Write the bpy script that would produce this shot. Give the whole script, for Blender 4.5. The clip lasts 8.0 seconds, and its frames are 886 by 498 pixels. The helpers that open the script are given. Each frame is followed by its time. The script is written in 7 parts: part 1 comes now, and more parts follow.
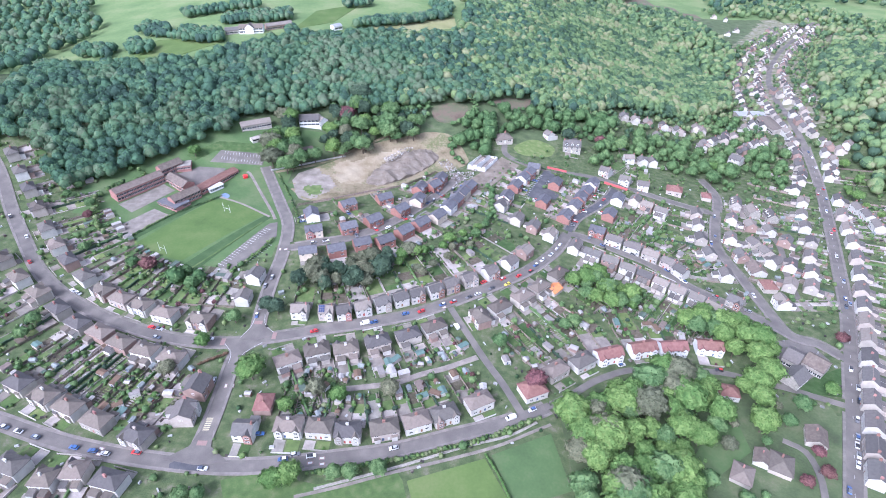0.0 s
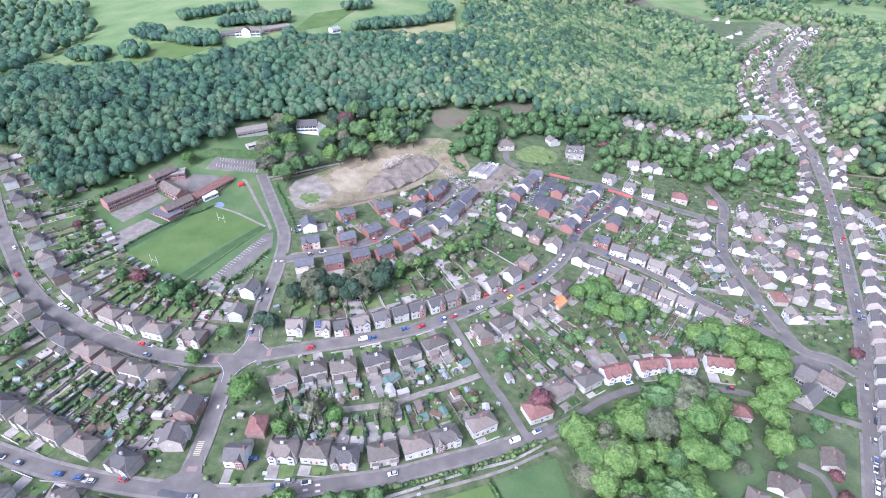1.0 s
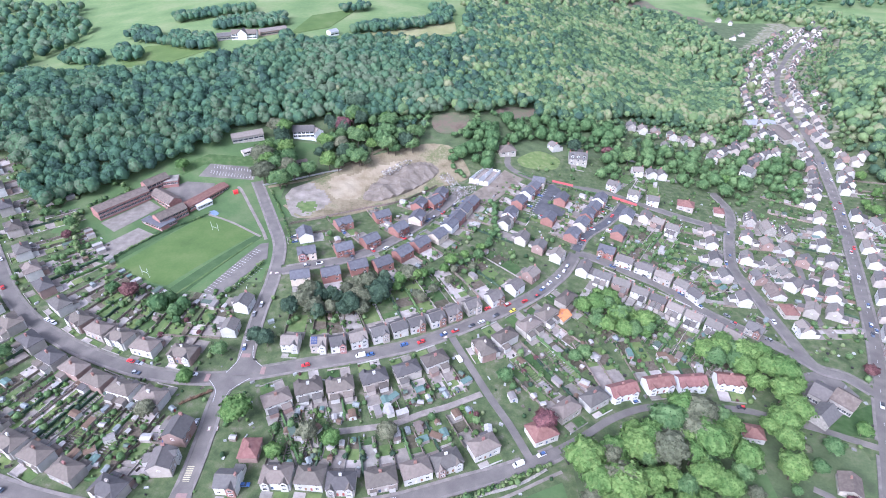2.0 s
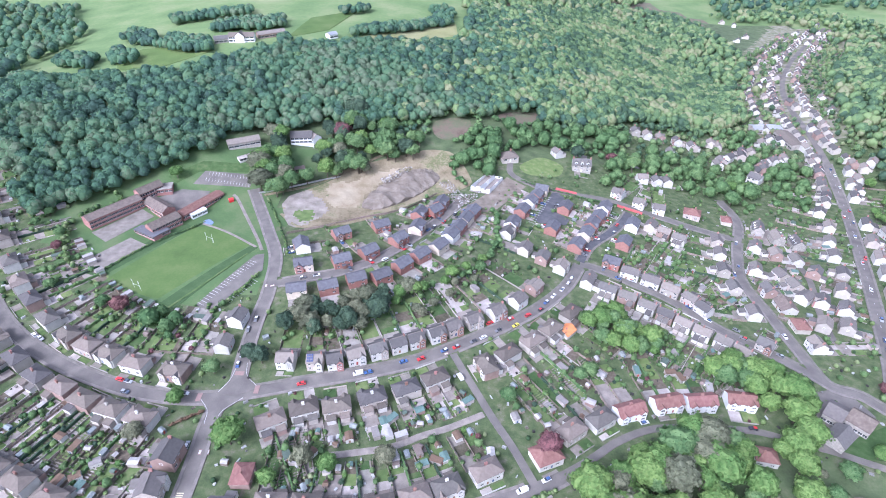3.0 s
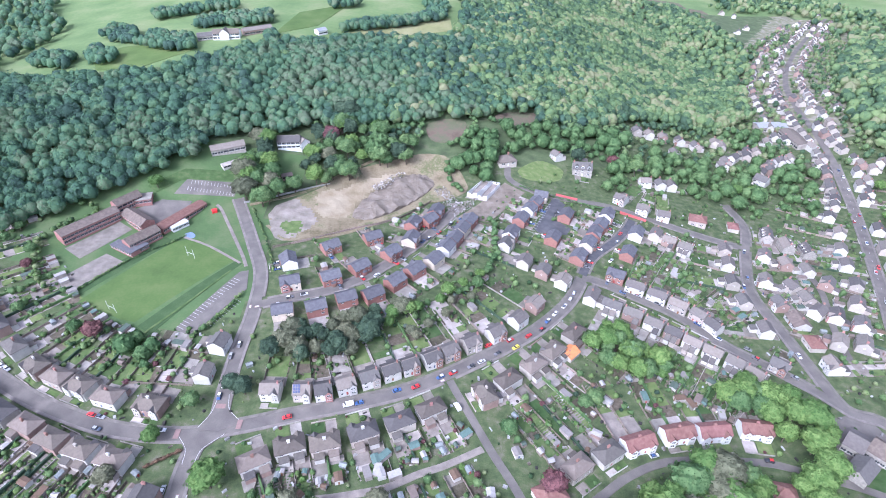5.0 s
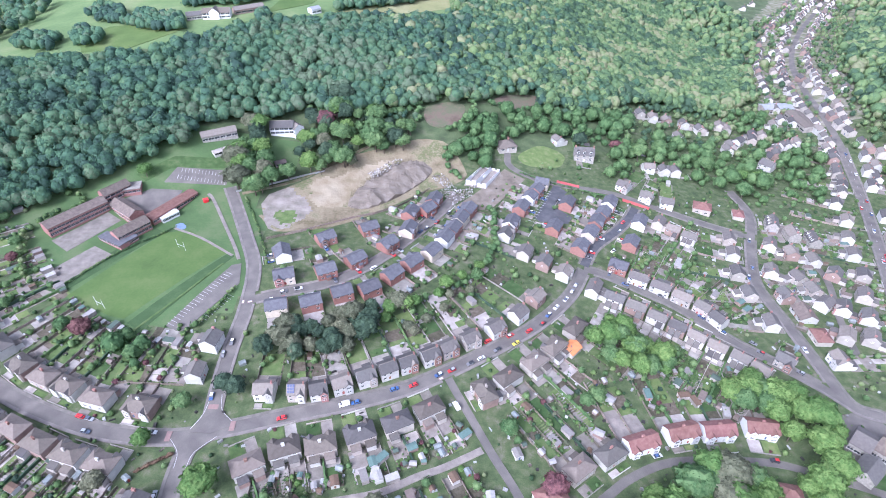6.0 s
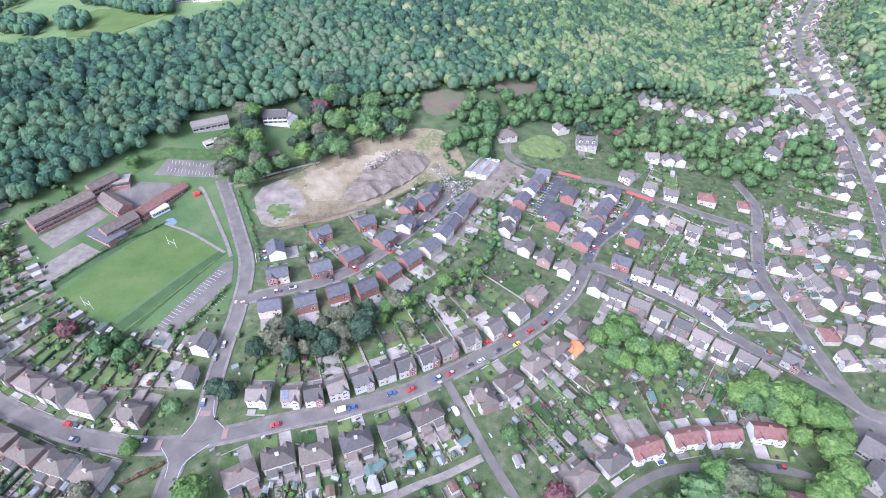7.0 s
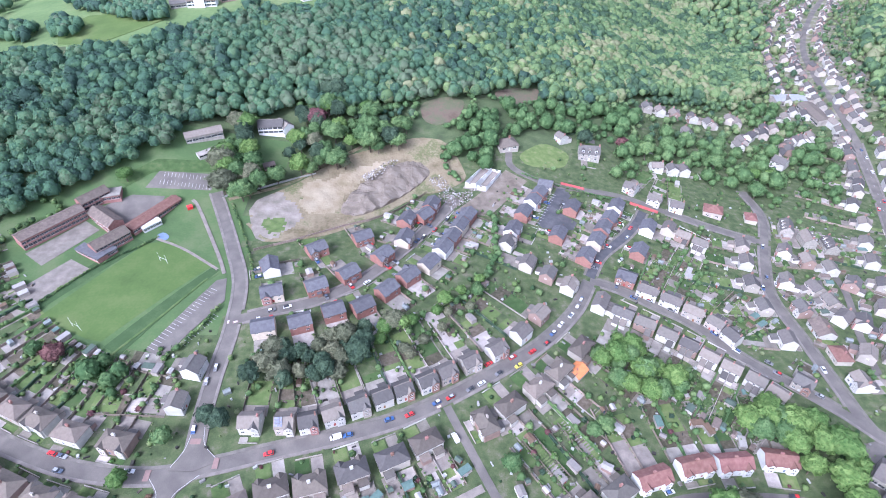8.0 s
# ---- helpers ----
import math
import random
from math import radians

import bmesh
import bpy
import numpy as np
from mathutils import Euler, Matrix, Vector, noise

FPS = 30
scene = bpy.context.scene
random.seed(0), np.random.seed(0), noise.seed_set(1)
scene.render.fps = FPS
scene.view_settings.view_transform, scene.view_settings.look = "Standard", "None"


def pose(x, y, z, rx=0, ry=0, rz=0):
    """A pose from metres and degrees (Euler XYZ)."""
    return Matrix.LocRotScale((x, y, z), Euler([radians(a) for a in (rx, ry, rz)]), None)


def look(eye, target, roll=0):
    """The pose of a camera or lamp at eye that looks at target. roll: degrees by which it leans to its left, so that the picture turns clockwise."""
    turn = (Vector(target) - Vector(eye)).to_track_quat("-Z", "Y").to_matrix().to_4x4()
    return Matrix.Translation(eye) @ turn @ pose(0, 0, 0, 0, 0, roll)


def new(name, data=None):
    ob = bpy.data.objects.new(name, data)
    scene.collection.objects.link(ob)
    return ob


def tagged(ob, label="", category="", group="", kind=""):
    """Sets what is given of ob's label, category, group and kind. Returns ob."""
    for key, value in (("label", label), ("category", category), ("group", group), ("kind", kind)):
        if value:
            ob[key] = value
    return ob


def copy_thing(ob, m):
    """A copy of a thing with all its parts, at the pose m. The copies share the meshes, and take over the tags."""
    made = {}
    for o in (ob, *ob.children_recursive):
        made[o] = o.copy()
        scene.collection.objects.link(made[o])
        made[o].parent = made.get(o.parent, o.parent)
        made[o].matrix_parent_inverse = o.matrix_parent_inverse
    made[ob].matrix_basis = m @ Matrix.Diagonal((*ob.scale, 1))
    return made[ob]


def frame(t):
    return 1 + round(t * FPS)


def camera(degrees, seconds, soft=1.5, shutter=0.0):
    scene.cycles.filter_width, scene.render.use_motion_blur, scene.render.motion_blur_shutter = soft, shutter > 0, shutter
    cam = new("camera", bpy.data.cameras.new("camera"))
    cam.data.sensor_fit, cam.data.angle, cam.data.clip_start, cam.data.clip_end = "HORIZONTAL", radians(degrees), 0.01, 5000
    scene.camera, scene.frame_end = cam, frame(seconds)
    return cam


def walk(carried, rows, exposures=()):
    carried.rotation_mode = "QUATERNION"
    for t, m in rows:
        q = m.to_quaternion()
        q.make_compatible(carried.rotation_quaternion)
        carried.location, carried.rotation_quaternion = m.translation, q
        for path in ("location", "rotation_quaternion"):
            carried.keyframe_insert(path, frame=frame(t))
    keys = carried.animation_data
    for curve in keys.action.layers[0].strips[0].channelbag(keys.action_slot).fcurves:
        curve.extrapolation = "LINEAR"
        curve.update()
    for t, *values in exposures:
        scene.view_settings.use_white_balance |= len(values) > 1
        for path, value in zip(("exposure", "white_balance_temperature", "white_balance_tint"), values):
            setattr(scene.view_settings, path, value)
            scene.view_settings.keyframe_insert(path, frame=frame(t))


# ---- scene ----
cam = camera(76.8, 8.0, soft=1.0)
METRES, EYE, TILT, LEAN, TURN = 100.0, 210.0, -35.0, 0.0, 0.0
ROWS = [
    (0.0, 0.0, 0.0, 0.0, 0.0, 0.0, -0.0),
    (0.5, -0.0038, 0.0529, 0.0343, -0.04, 0.02, 0.03),
    (1.0, -0.0063, 0.1052, 0.0691, -0.04, 0.04, 0.02),
    (1.5, -0.0095, 0.1573, 0.1033, -0.08, 0.04, 0.01),
    (3.0, -0.0154, 0.3107, 0.2064, -0.08, 0.06, -0.11),
    (3.5, -0.0157, 0.3589, 0.2438, -0.05, 0.07, -0.18),
    (4.0, -0.0166, 0.4071, 0.2824, -0.17, 0.07, -0.1),
    (4.5, -0.0154, 0.4541, 0.319, -0.4, -0.36, 0.1),
    (6.0, -0.0113, 0.5967, 0.4352, -0.72, -3.3, 0.38),
    (6.5, -0.0095, 0.6464, 0.4771, -0.81, -4.98, 0.42),
    (7.0, -0.0082, 0.6974, 0.5215, -0.85, -5.34, 0.45),
    (7.5, -0.0052, 0.7469, 0.5619, -0.86, -5.35, 0.49),
    (8.0, -0.0026, 0.7959, 0.6024, -0.85, -5.35, 0.51),
]
walk(cam, [(t, pose(0, 0, EYE, TILT, LEAN, TURN) @ pose(METRES * x, METRES * y, METRES * z, 90 + pitch, roll, yaw)) for t, x, y, z, yaw, pitch, roll in ROWS], [(0.0, 1.27, 5240.0, 22.0), (8.0, 1.27, 5240.0, 22.0)])

# ---- sky and sun: bright, hazy overcast ----
SUN_ELEV, SUN_AZ = 42.0, 218.0        # degrees; azimuth from north (+y) towards east (+x)
world = bpy.data.worlds.new("sky")
scene.world = world
world.use_nodes = True
_n = world.node_tree.nodes
_sky = _n.new("ShaderNodeTexSky")
_sky.sky_type, _sky.sun_disc = "NISHITA", False
_sky.sun_elevation, _sky.sun_rotation = radians(SUN_ELEV), radians(SUN_AZ)
_sky.dust_density, _sky.air_density = 4.0, 1.0
_grey = _n.new("ShaderNodeHueSaturation")          # thin cloud whitens the sky
_grey.inputs["Saturation"].default_value = 0.45
world.node_tree.links.new(_sky.outputs[0], _grey.inputs["Color"])
world.node_tree.links.new(_grey.outputs[0], _n["Background"].inputs[0])
_n["Background"].inputs[1].default_value = 0.15
_sd = bpy.data.lights.new("sun", "SUN")
_sd.energy, _sd.angle, _sd.color = 1.5, radians(22), (1.0, 0.97, 0.93)
sun = new("sun", _sd)
_a, _e = radians(SUN_AZ), radians(SUN_ELEV)
sun.matrix_world = look((0, 0, 500), Vector((0, 0, 500)) - Vector((math.sin(_a) * math.cos(_e), math.cos(_a) * math.cos(_e), math.sin(_e))))


# ---- materials ----
def mat(name, colours, rough=0.8, scale=0.5, fine=6.0, bump=0.0, metal=0.0, vary=0.0, choice=False, voronoi=0.0, island=0.0, spec=0.3, leafy=0.0):
    """Procedural material. colours: ramp stops from dark to light, or, with choice, colours picked per object."""
    m = bpy.data.materials.new(name)
    m.use_nodes = True
    nt = m.node_tree
    N, L = nt.nodes, nt.links
    bs = N["Principled BSDF"]
    bs.inputs["Roughness"].default_value, bs.inputs["Metallic"].default_value = rough, metal
    bs.inputs["Specular IOR Level"].default_value = spec
    geo = N.new("ShaderNodeNewGeometry")
    n1 = N.new("ShaderNodeTexNoise")
    n1.inputs["Scale"].default_value, n1.inputs["Detail"].default_value = scale, 4
    n2 = N.new("ShaderNodeTexNoise")
    n2.inputs["Scale"].default_value, n2.inputs["Detail"].default_value = fine, 3
    for n in (n1, n2):
        L.new(geo.outputs["Position"], n.inputs["Vector"])
    mix = N.new("ShaderNodeMath")
    mix.operation = "MULTIPLY_ADD"
    L.new(n2.outputs["Fac"], mix.inputs[0])
    mix.inputs[1].default_value = 0.45
    half = N.new("ShaderNodeMath")
    half.operation = "MULTIPLY_ADD"
    L.new(n1.outputs["Fac"], half.inputs[0])
    half.inputs[1].default_value, half.inputs[2].default_value = 1.5, -0.48
    L.new(half.outputs[0], mix.inputs[2])
    ramp = N.new("ShaderNodeValToRGB")
    cols = colours
    if choice:
        cols = [(0.84, 0.84, 0.84), (1.08, 1.08, 1.08)]
    while len(ramp.color_ramp.elements) < len(cols):
        ramp.color_ramp.elements.new(0.5)
    for i, c in enumerate(cols):
        ramp.color_ramp.elements[i].position = 0.15 + 0.7 * i / max(1, len(cols) - 1)
        ramp.color_ramp.elements[i].color = (*c, 1)
    fac = mix.outputs[0]
    if voronoi:
        vo = N.new("ShaderNodeTexVoronoi")
        vo.inputs["Scale"].default_value = voronoi
        L.new(geo.outputs["Position"], vo.inputs["Vector"])
        sep = N.new("ShaderNodeSeparateColor")
        L.new(vo.outputs["Color"], sep.inputs[0])
        ad = N.new("ShaderNodeMath")
        ad.operation = "MULTIPLY_ADD"
        L.new(sep.outputs[0], ad.inputs[0])
        ad.inputs[1].default_value = 0.6
        sub = N.new("ShaderNodeMath")
        sub.operation = "SUBTRACT"
        L.new(fac, sub.inputs[0])
        sub.inputs[1].default_value = 0.3
        L.new(sub.outputs[0], ad.inputs[2])
        fac = ad.outputs[0]
    if island:
        ai = N.new("ShaderNodeMath")
        ai.operation = "MULTIPLY_ADD"
        L.new(geo.outputs["Random Per Island"], ai.inputs[0])
        ai.inputs[1].default_value = island
        s2 = N.new("ShaderNodeMath")
        s2.operation = "SUBTRACT"
        L.new(fac, s2.inputs[0])
        s2.inputs[1].default_value = island / 2
        L.new(s2.outputs[0], ai.inputs[2])
        fac = ai.outputs[0]
    L.new(fac, ramp.inputs[0])
    out = ramp.outputs[0]
    oi = N.new("ShaderNodeObjectInfo")
    if choice:
        pick = N.new("ShaderNodeValToRGB")
        pick.color_ramp.interpolation = "CONSTANT"
        while len(pick.color_ramp.elements) < len(colours):
            pick.color_ramp.elements.new(0.5)
        for i, c in enumerate(colours):
            pick.color_ramp.elements[i].position = i / len(colours)
            pick.color_ramp.elements[i].color = (*c, 1)
        L.new(oi.outputs["Random"], pick.inputs[0])
        mul = N.new("ShaderNodeMix")
        mul.data_type, mul.blend_type = "RGBA", "MULTIPLY"
        mul.inputs["Factor"].default_value = 1.0
        L.new(pick.outputs[0], mul.inputs["A"])
        L.new(out, mul.inputs["B"])
        out = mul.outputs["Result"]
    if vary:
        hs = N.new("ShaderNodeHueSaturation")
        mr = N.new("ShaderNodeMapRange")
        mr.inputs["To Min"].default_value, mr.inputs["To Max"].default_value = 1 - vary, 1 + vary
        L.new(oi.outputs["Random"], mr.inputs["Value"])
        L.new(mr.outputs[0], hs.inputs["Value"])
        mh = N.new("ShaderNodeMapRange")
        mh.inputs["To Min"].default_value, mh.inputs["To Max"].default_value = 0.5 + vary * 0.08, 0.5 - vary * 0.08
        L.new(oi.outputs["Random"], mh.inputs["Value"])
        L.new(mh.outputs[0], hs.inputs["Hue"])
        L.new(out, hs.inputs["Color"])
        out = hs.outputs["Color"]
    L.new(out, bs.inputs["Base Color"])
    if bump:
        bp = N.new("ShaderNodeBump")
        bp.inputs["Strength"].default_value, bp.inputs["Distance"].default_value = 0.6, bump
        L.new(n2.outputs["Fac"], bp.inputs["Height"])
        L.new(bp.outputs[0], bs.inputs["Normal"])
    if leafy:                                   # light passing through thin leaves
        tr = N.new("ShaderNodeBsdfTranslucent")
        L.new(out, tr.inputs["Color"])
        ms = N.new("ShaderNodeMixShader")
        ms.inputs[0].default_value = leafy
        L.new(bs.outputs[0], ms.inputs[1])
        L.new(tr.outputs[0], ms.inputs[2])
        L.new(ms.outputs[0], N["Material Output"].inputs["Surface"])
    return m


M_GROUND = mat("rough_grass", [(0.055, 0.068, 0.036), (0.068, 0.095, 0.043), (0.088, 0.118, 0.054), (0.130, 0.138, 0.078)], 0.95, 0.09, 0.9, 0.3)
M_TOWN = mat("garden_soil", [(0.052, 0.070, 0.036), (0.068, 0.094, 0.043), (0.086, 0.114, 0.052), (0.114, 0.128, 0.072), (0.165, 0.152, 0.115)], 0.95, 0.22, 1.8, 0.3, spec=0.1)
# valley gardens and drives, colour paled to stand in for bright haze
M_VALLEY = mat("haze_paled_valley", [(0.11, 0.125, 0.07), (0.16, 0.165, 0.10), (0.23, 0.215, 0.165), (0.30, 0.27, 0.23)], 0.95, 0.12, 0.8, 0.2, spec=0.1)
M_SOIL = mat("dug_soil", [(0.070, 0.062, 0.042), (0.105, 0.090, 0.066), (0.145, 0.125, 0.098)], 0.95, 0.6, 3.0, 0.1, vary=0.25, spec=0.1)
M_GHOUSE = mat("greenhouse_glass", [(0.17, 0.19, 0.185), (0.26, 0.28, 0.275)], 0.15, 1.0, 4, spec=0.7)
M_LAWN = mat("lawn", [(0.068, 0.105, 0.040), (0.092, 0.140, 0.050), (0.140, 0.165, 0.078)], 0.95, 0.25, 2.5, 0.05, vary=0.35, spec=0.1)
M_FIELD = mat("pasture", [(0.108, 0.167, 0.0692), (0.147, 0.21, 0.0865), (0.21, 0.242, 0.121)], 0.95, 0.02, 0.25, 0.1, spec=0.1)
M_PITCH = mat("mown_grass", [(0.070, 0.112, 0.048), (0.086, 0.138, 0.056), (0.122, 0.156, 0.076)], 0.95, 0.06, 0.8, 0.04, spec=0.1)
M_BANK = mat("uncut_grass", [(0.050, 0.086, 0.036), (0.056, 0.096, 0.040), (0.075, 0.115, 0.050)], 0.95, 0.15, 1.2, 0.1, spec=0.1)
M_GREEN = mat("fine_turf", [(0.078, 0.122, 0.040), (0.096, 0.147, 0.047), (0.128, 0.165, 0.064)], 0.95, 0.05, 0.8, 0.02, vary=0.1, spec=0.1)
M_ROAD = mat("asphalt", [(0.118, 0.107, 0.099), (0.150, 0.136, 0.124), (0.195, 0.174, 0.157)], 0.9, 0.12, 3.0, 0.01, spec=0.1)
M_ROAD2 = mat("new_asphalt", [(0.07, 0.07, 0.077), (0.09, 0.09, 0.097), (0.12, 0.118, 0.125)], 0.9, 0.2, 3.0, 0.01, spec=0.1)
M_PAVE = mat("paving", [(0.17, 0.148, 0.132), (0.218, 0.193, 0.17), (0.277, 0.243, 0.212)], 0.9, 0.3, 2.0, 0.01, vary=0.15, spec=0.1)
M_KERB = mat("worn_pavement", [(0.145, 0.130, 0.118), (0.180, 0.163, 0.148), (0.228, 0.205, 0.183)], 0.9, 0.3, 2.0, 0.01, vary=0.1, spec=0.1)
M_CONC = mat("concrete", [(0.23, 0.208, 0.187), (0.315, 0.283, 0.258), (0.41, 0.375, 0.34)], 0.9, 0.25, 2.5, 0.02, vary=0.25, spec=0.1)
M_LINE = mat("road_paint", [(0.42, 0.42, 0.41), (0.6, 0.6, 0.58)], 0.7, 0.8, 8)
M_REDP = mat("red_road_paint", [(0.22, 0.155, 0.14), (0.29, 0.185, 0.165)], 0.8, 0.8, 8)
M_YELP = mat("yellow_road_paint", [(0.42, 0.38, 0.24), (0.5, 0.46, 0.32)], 0.8, 0.8, 8)
M_WHITE = mat("painted_render", [(0.52, 0.505, 0.465), (0.49, 0.47, 0.43), (0.44, 0.40, 0.35), (0.50, 0.48, 0.445), (0.35, 0.32, 0.285), (0.58, 0.565, 0.53), (0.46, 0.445, 0.415), (0.40, 0.35, 0.31), (0.29, 0.205, 0.175), (0.50, 0.48, 0.44)], 0.85, 0.4, 3, 0.01, choice=True, spec=0.15)
M_PURE = mat("white_paint", [(0.649, 0.649, 0.639), (0.726, 0.726, 0.716)], 0.6, 0.5, 4)
M_BRICK = mat("red_brick", [(0.24, 0.13, 0.11), (0.29, 0.16, 0.135), (0.35, 0.21, 0.18)], 0.9, 0.7, 8, 0.02, vary=0.15, spec=0.1)
M_BRICKMIX = mat("brick_or_render", [(0.29, 0.15, 0.125), (0.3, 0.16, 0.135), (0.32, 0.17, 0.145), (0.28, 0.145, 0.12), (0.55, 0.48, 0.39), (0.3, 0.155, 0.13), (0.68, 0.66, 0.64)], 0.9, 0.7, 8, 0.02, choice=True, spec=0.1)
M_STONE = mat("rubble_stone", [(0.22, 0.2, 0.18), (0.3, 0.28, 0.25), (0.4, 0.37, 0.33)], 0.95, 0.9, 5, 0.05, vary=0.1)
M_TILE = mat("concrete_roof_tile", [(0.122, 0.104, 0.092), (0.145, 0.125, 0.108), (0.160, 0.136, 0.116), (0.122, 0.112, 0.102), (0.178, 0.150, 0.128), (0.092, 0.086, 0.084)], 0.9, 0.8, 6, 0.04, choice=True, vary=0.12, spec=0.1)
M_SLATE = mat("slate_roof", [(0.113, 0.105, 0.102), (0.138, 0.129, 0.123), (0.162, 0.147, 0.133), (0.134, 0.121, 0.113), (0.195, 0.172, 0.148)], 0.85, 0.8, 6, 0.03, choice=True, vary=0.12, spec=0.15)
M_NEWROOF = mat("dark_grey_roof_tile", [(0.0902, 0.0883, 0.0997), (0.109, 0.107, 0.119), (0.133, 0.131, 0.141)], 0.85, 0.6, 6, 0.03, vary=0.15, spec=0.15)
M_REDTILE = mat("red_roof_tile", [(0.164, 0.087, 0.075), (0.197, 0.106, 0.091), (0.236, 0.136, 0.117)], 0.85, 0.6, 6, 0.03, vary=0.12, spec=0.1)
M_BROWNTILE = mat("brown_roof_tile", [(0.125, 0.100, 0.088), (0.155, 0.125, 0.108), (0.195, 0.160, 0.140)], 0.85, 0.6, 6, 0.03, vary=0.12, spec=0.1)
M_ORANGE = mat("orange_roof_tile", [(0.55, 0.2, 0.08), (0.65, 0.25, 0.1)], 0.85, 0.6, 6, 0.03)
M_GLASS = mat("window_glass", [(0.025, 0.03, 0.035), (0.05, 0.055, 0.06)], 0.08, 0.5, 2, spec=0.8)
M_DOOR = mat("door_paint", [(0.3, 0.06, 0.05), (0.5, 0.5, 0.48), (0.05, 0.08, 0.16), (0.2, 0.1, 0.05), (0.6, 0.6, 0.6)], 0.5, 1, 5, choice=True)
M_WOOD = mat("weathered_timber", [(0.15, 0.125, 0.1), (0.2, 0.165, 0.135), (0.27, 0.235, 0.2)], 0.9, 1.2, 8, 0.01, vary=0.35, spec=0.1)
M_SHED = mat("shed_felt", [(0.216, 0.197, 0.184), (0.0864, 0.116, 0.0918), (0.324, 0.306, 0.289), (0.144, 0.0952, 0.0656), (0.36, 0.345, 0.33), (0.11, 0.17, 0.15), (0.173, 0.136, 0.118)], 0.8, 1, 6, 0.01, choice=True)
M_LEAF = mat("leaf_spring", [(0.063, 0.118, 0.048), (0.098, 0.173, 0.067), (0.151, 0.228, 0.094)], 0.75, 0.35, 2.2, 0.2, vary=0.15, island=0.6, spec=0.15, leafy=0.2)
M_LEAFB = mat("leaf_bright", [(0.074, 0.138, 0.040), (0.108, 0.192, 0.055), (0.165, 0.250, 0.080)], 0.75, 0.35, 2.2, 0.2, vary=0.12, island=0.6, spec=0.15, leafy=0.2)
M_LEAFD = mat("leaf_dark", [(0.0338, 0.0585, 0.039), (0.052, 0.0858, 0.0546), (0.078, 0.117, 0.0715)], 0.8, 0.35, 2.2, 0.2, vary=0.2, island=0.6, spec=0.15, leafy=0.2)
M_LEAFR = mat("leaf_copper", [(0.072, 0.0336, 0.036), (0.114, 0.0528, 0.0552), (0.168, 0.084, 0.0792)], 0.75, 0.35, 2.2, 0.2, vary=0.15, island=0.6, spec=0.15)
M_BEECH = mat("leaf_russet", [(0.095, 0.060, 0.040), (0.135, 0.088, 0.058), (0.180, 0.122, 0.082)], 0.8, 0.5, 2.5, 0.1, island=0.4, spec=0.1)
M_LEAFG = mat("leaf_greyish", [(0.086, 0.092, 0.058), (0.124, 0.134, 0.082), (0.176, 0.184, 0.118)], 0.8, 0.35, 2.2, 0.25, vary=0.2, island=0.6, spec=0.15, leafy=0.2)
# leaf green with aerial haze mixed in: lightened and shifted to blue
M_WOODS = mat("woodland_canopy", [(0.064, 0.110, 0.085), (0.081, 0.152, 0.101), (0.098, 0.183, 0.108), (0.126, 0.210, 0.112), (0.152, 0.200, 0.128)], 0.9, 0.012, 1.3, 0.5, voronoi=0.07, island=0.5, spec=0.05, leafy=0.3)
# paler copy of the canopy: sun and haze are put into its leaf colour
M_WOODSL = mat("sun_haze_canopy", [(0.072, 0.120, 0.076), (0.110, 0.180, 0.092), (0.160, 0.242, 0.108), (0.210, 0.290, 0.124), (0.275, 0.288, 0.165)], 0.9, 0.02, 1.3, 0.5, voronoi=0.07, island=0.5, spec=0.05, leafy=0.3)
M_BUSH = mat("garden_bush", [(0.036, 0.066, 0.0312), (0.072, 0.12, 0.0432), (0.12, 0.18, 0.06), (0.18, 0.204, 0.108)], 0.85, 0.1, 1.5, 0.2, island=0.5, voronoi=0.2, spec=0.1)
M_CLUTTER = mat("garden_clutter", [(0.0435, 0.0408, 0.0381), (0.136, 0.109, 0.087), (0.19, 0.185, 0.18), (0.272, 0.267, 0.261), (0.381, 0.381, 0.375)], 0.8, 0.3, 2.0, 0.0, island=1.4, spec=0.2)
M_STRAW = mat("dry_meadow", [(0.19, 0.2, 0.09), (0.25, 0.25, 0.12), (0.3, 0.29, 0.16)], 0.95, 0.03, 0.3, 0.1, spec=0.1)
M_BARK = mat("bark", [(0.07, 0.055, 0.04), (0.13, 0.1, 0.08)], 0.95, 1.5, 8, 0.03)
M_SPOIL = mat("bare_earth", [(0.139, 0.119, 0.0689), (0.196, 0.161, 0.105), (0.252, 0.211, 0.142), (0.13, 0.138, 0.0648), (0.298, 0.257, 0.182)], 0.95, 0.07, 0.7, 0.4, spec=0.1)
M_PAD = mat("broken_hardstanding", [(0.16, 0.145, 0.12), (0.24, 0.21, 0.18), (0.32, 0.285, 0.25)], 0.95, 0.15, 1.5, 0.1, spec=0.1)
M_SAND = mat("sandy_earth", [(0.22, 0.18, 0.115), (0.30, 0.25, 0.175), (0.36, 0.31, 0.225)], 0.95, 0.1, 1.2, 0.3, spec=0.1)
M_MOUND = mat("excavated_earth", [(0.135, 0.112, 0.088), (0.19, 0.16, 0.13), (0.25, 0.215, 0.18)], 0.95, 0.18, 1.4, 0.4, spec=0.1)
M_RUBBLE = mat("broken_blocks", [(0.14, 0.12, 0.10), (0.22, 0.19, 0.17), (0.30, 0.28, 0.26), (0.45, 0.44, 0.43)], 0.9, 0.3, 3.0, 0.02, island=1.0, spec=0.1)
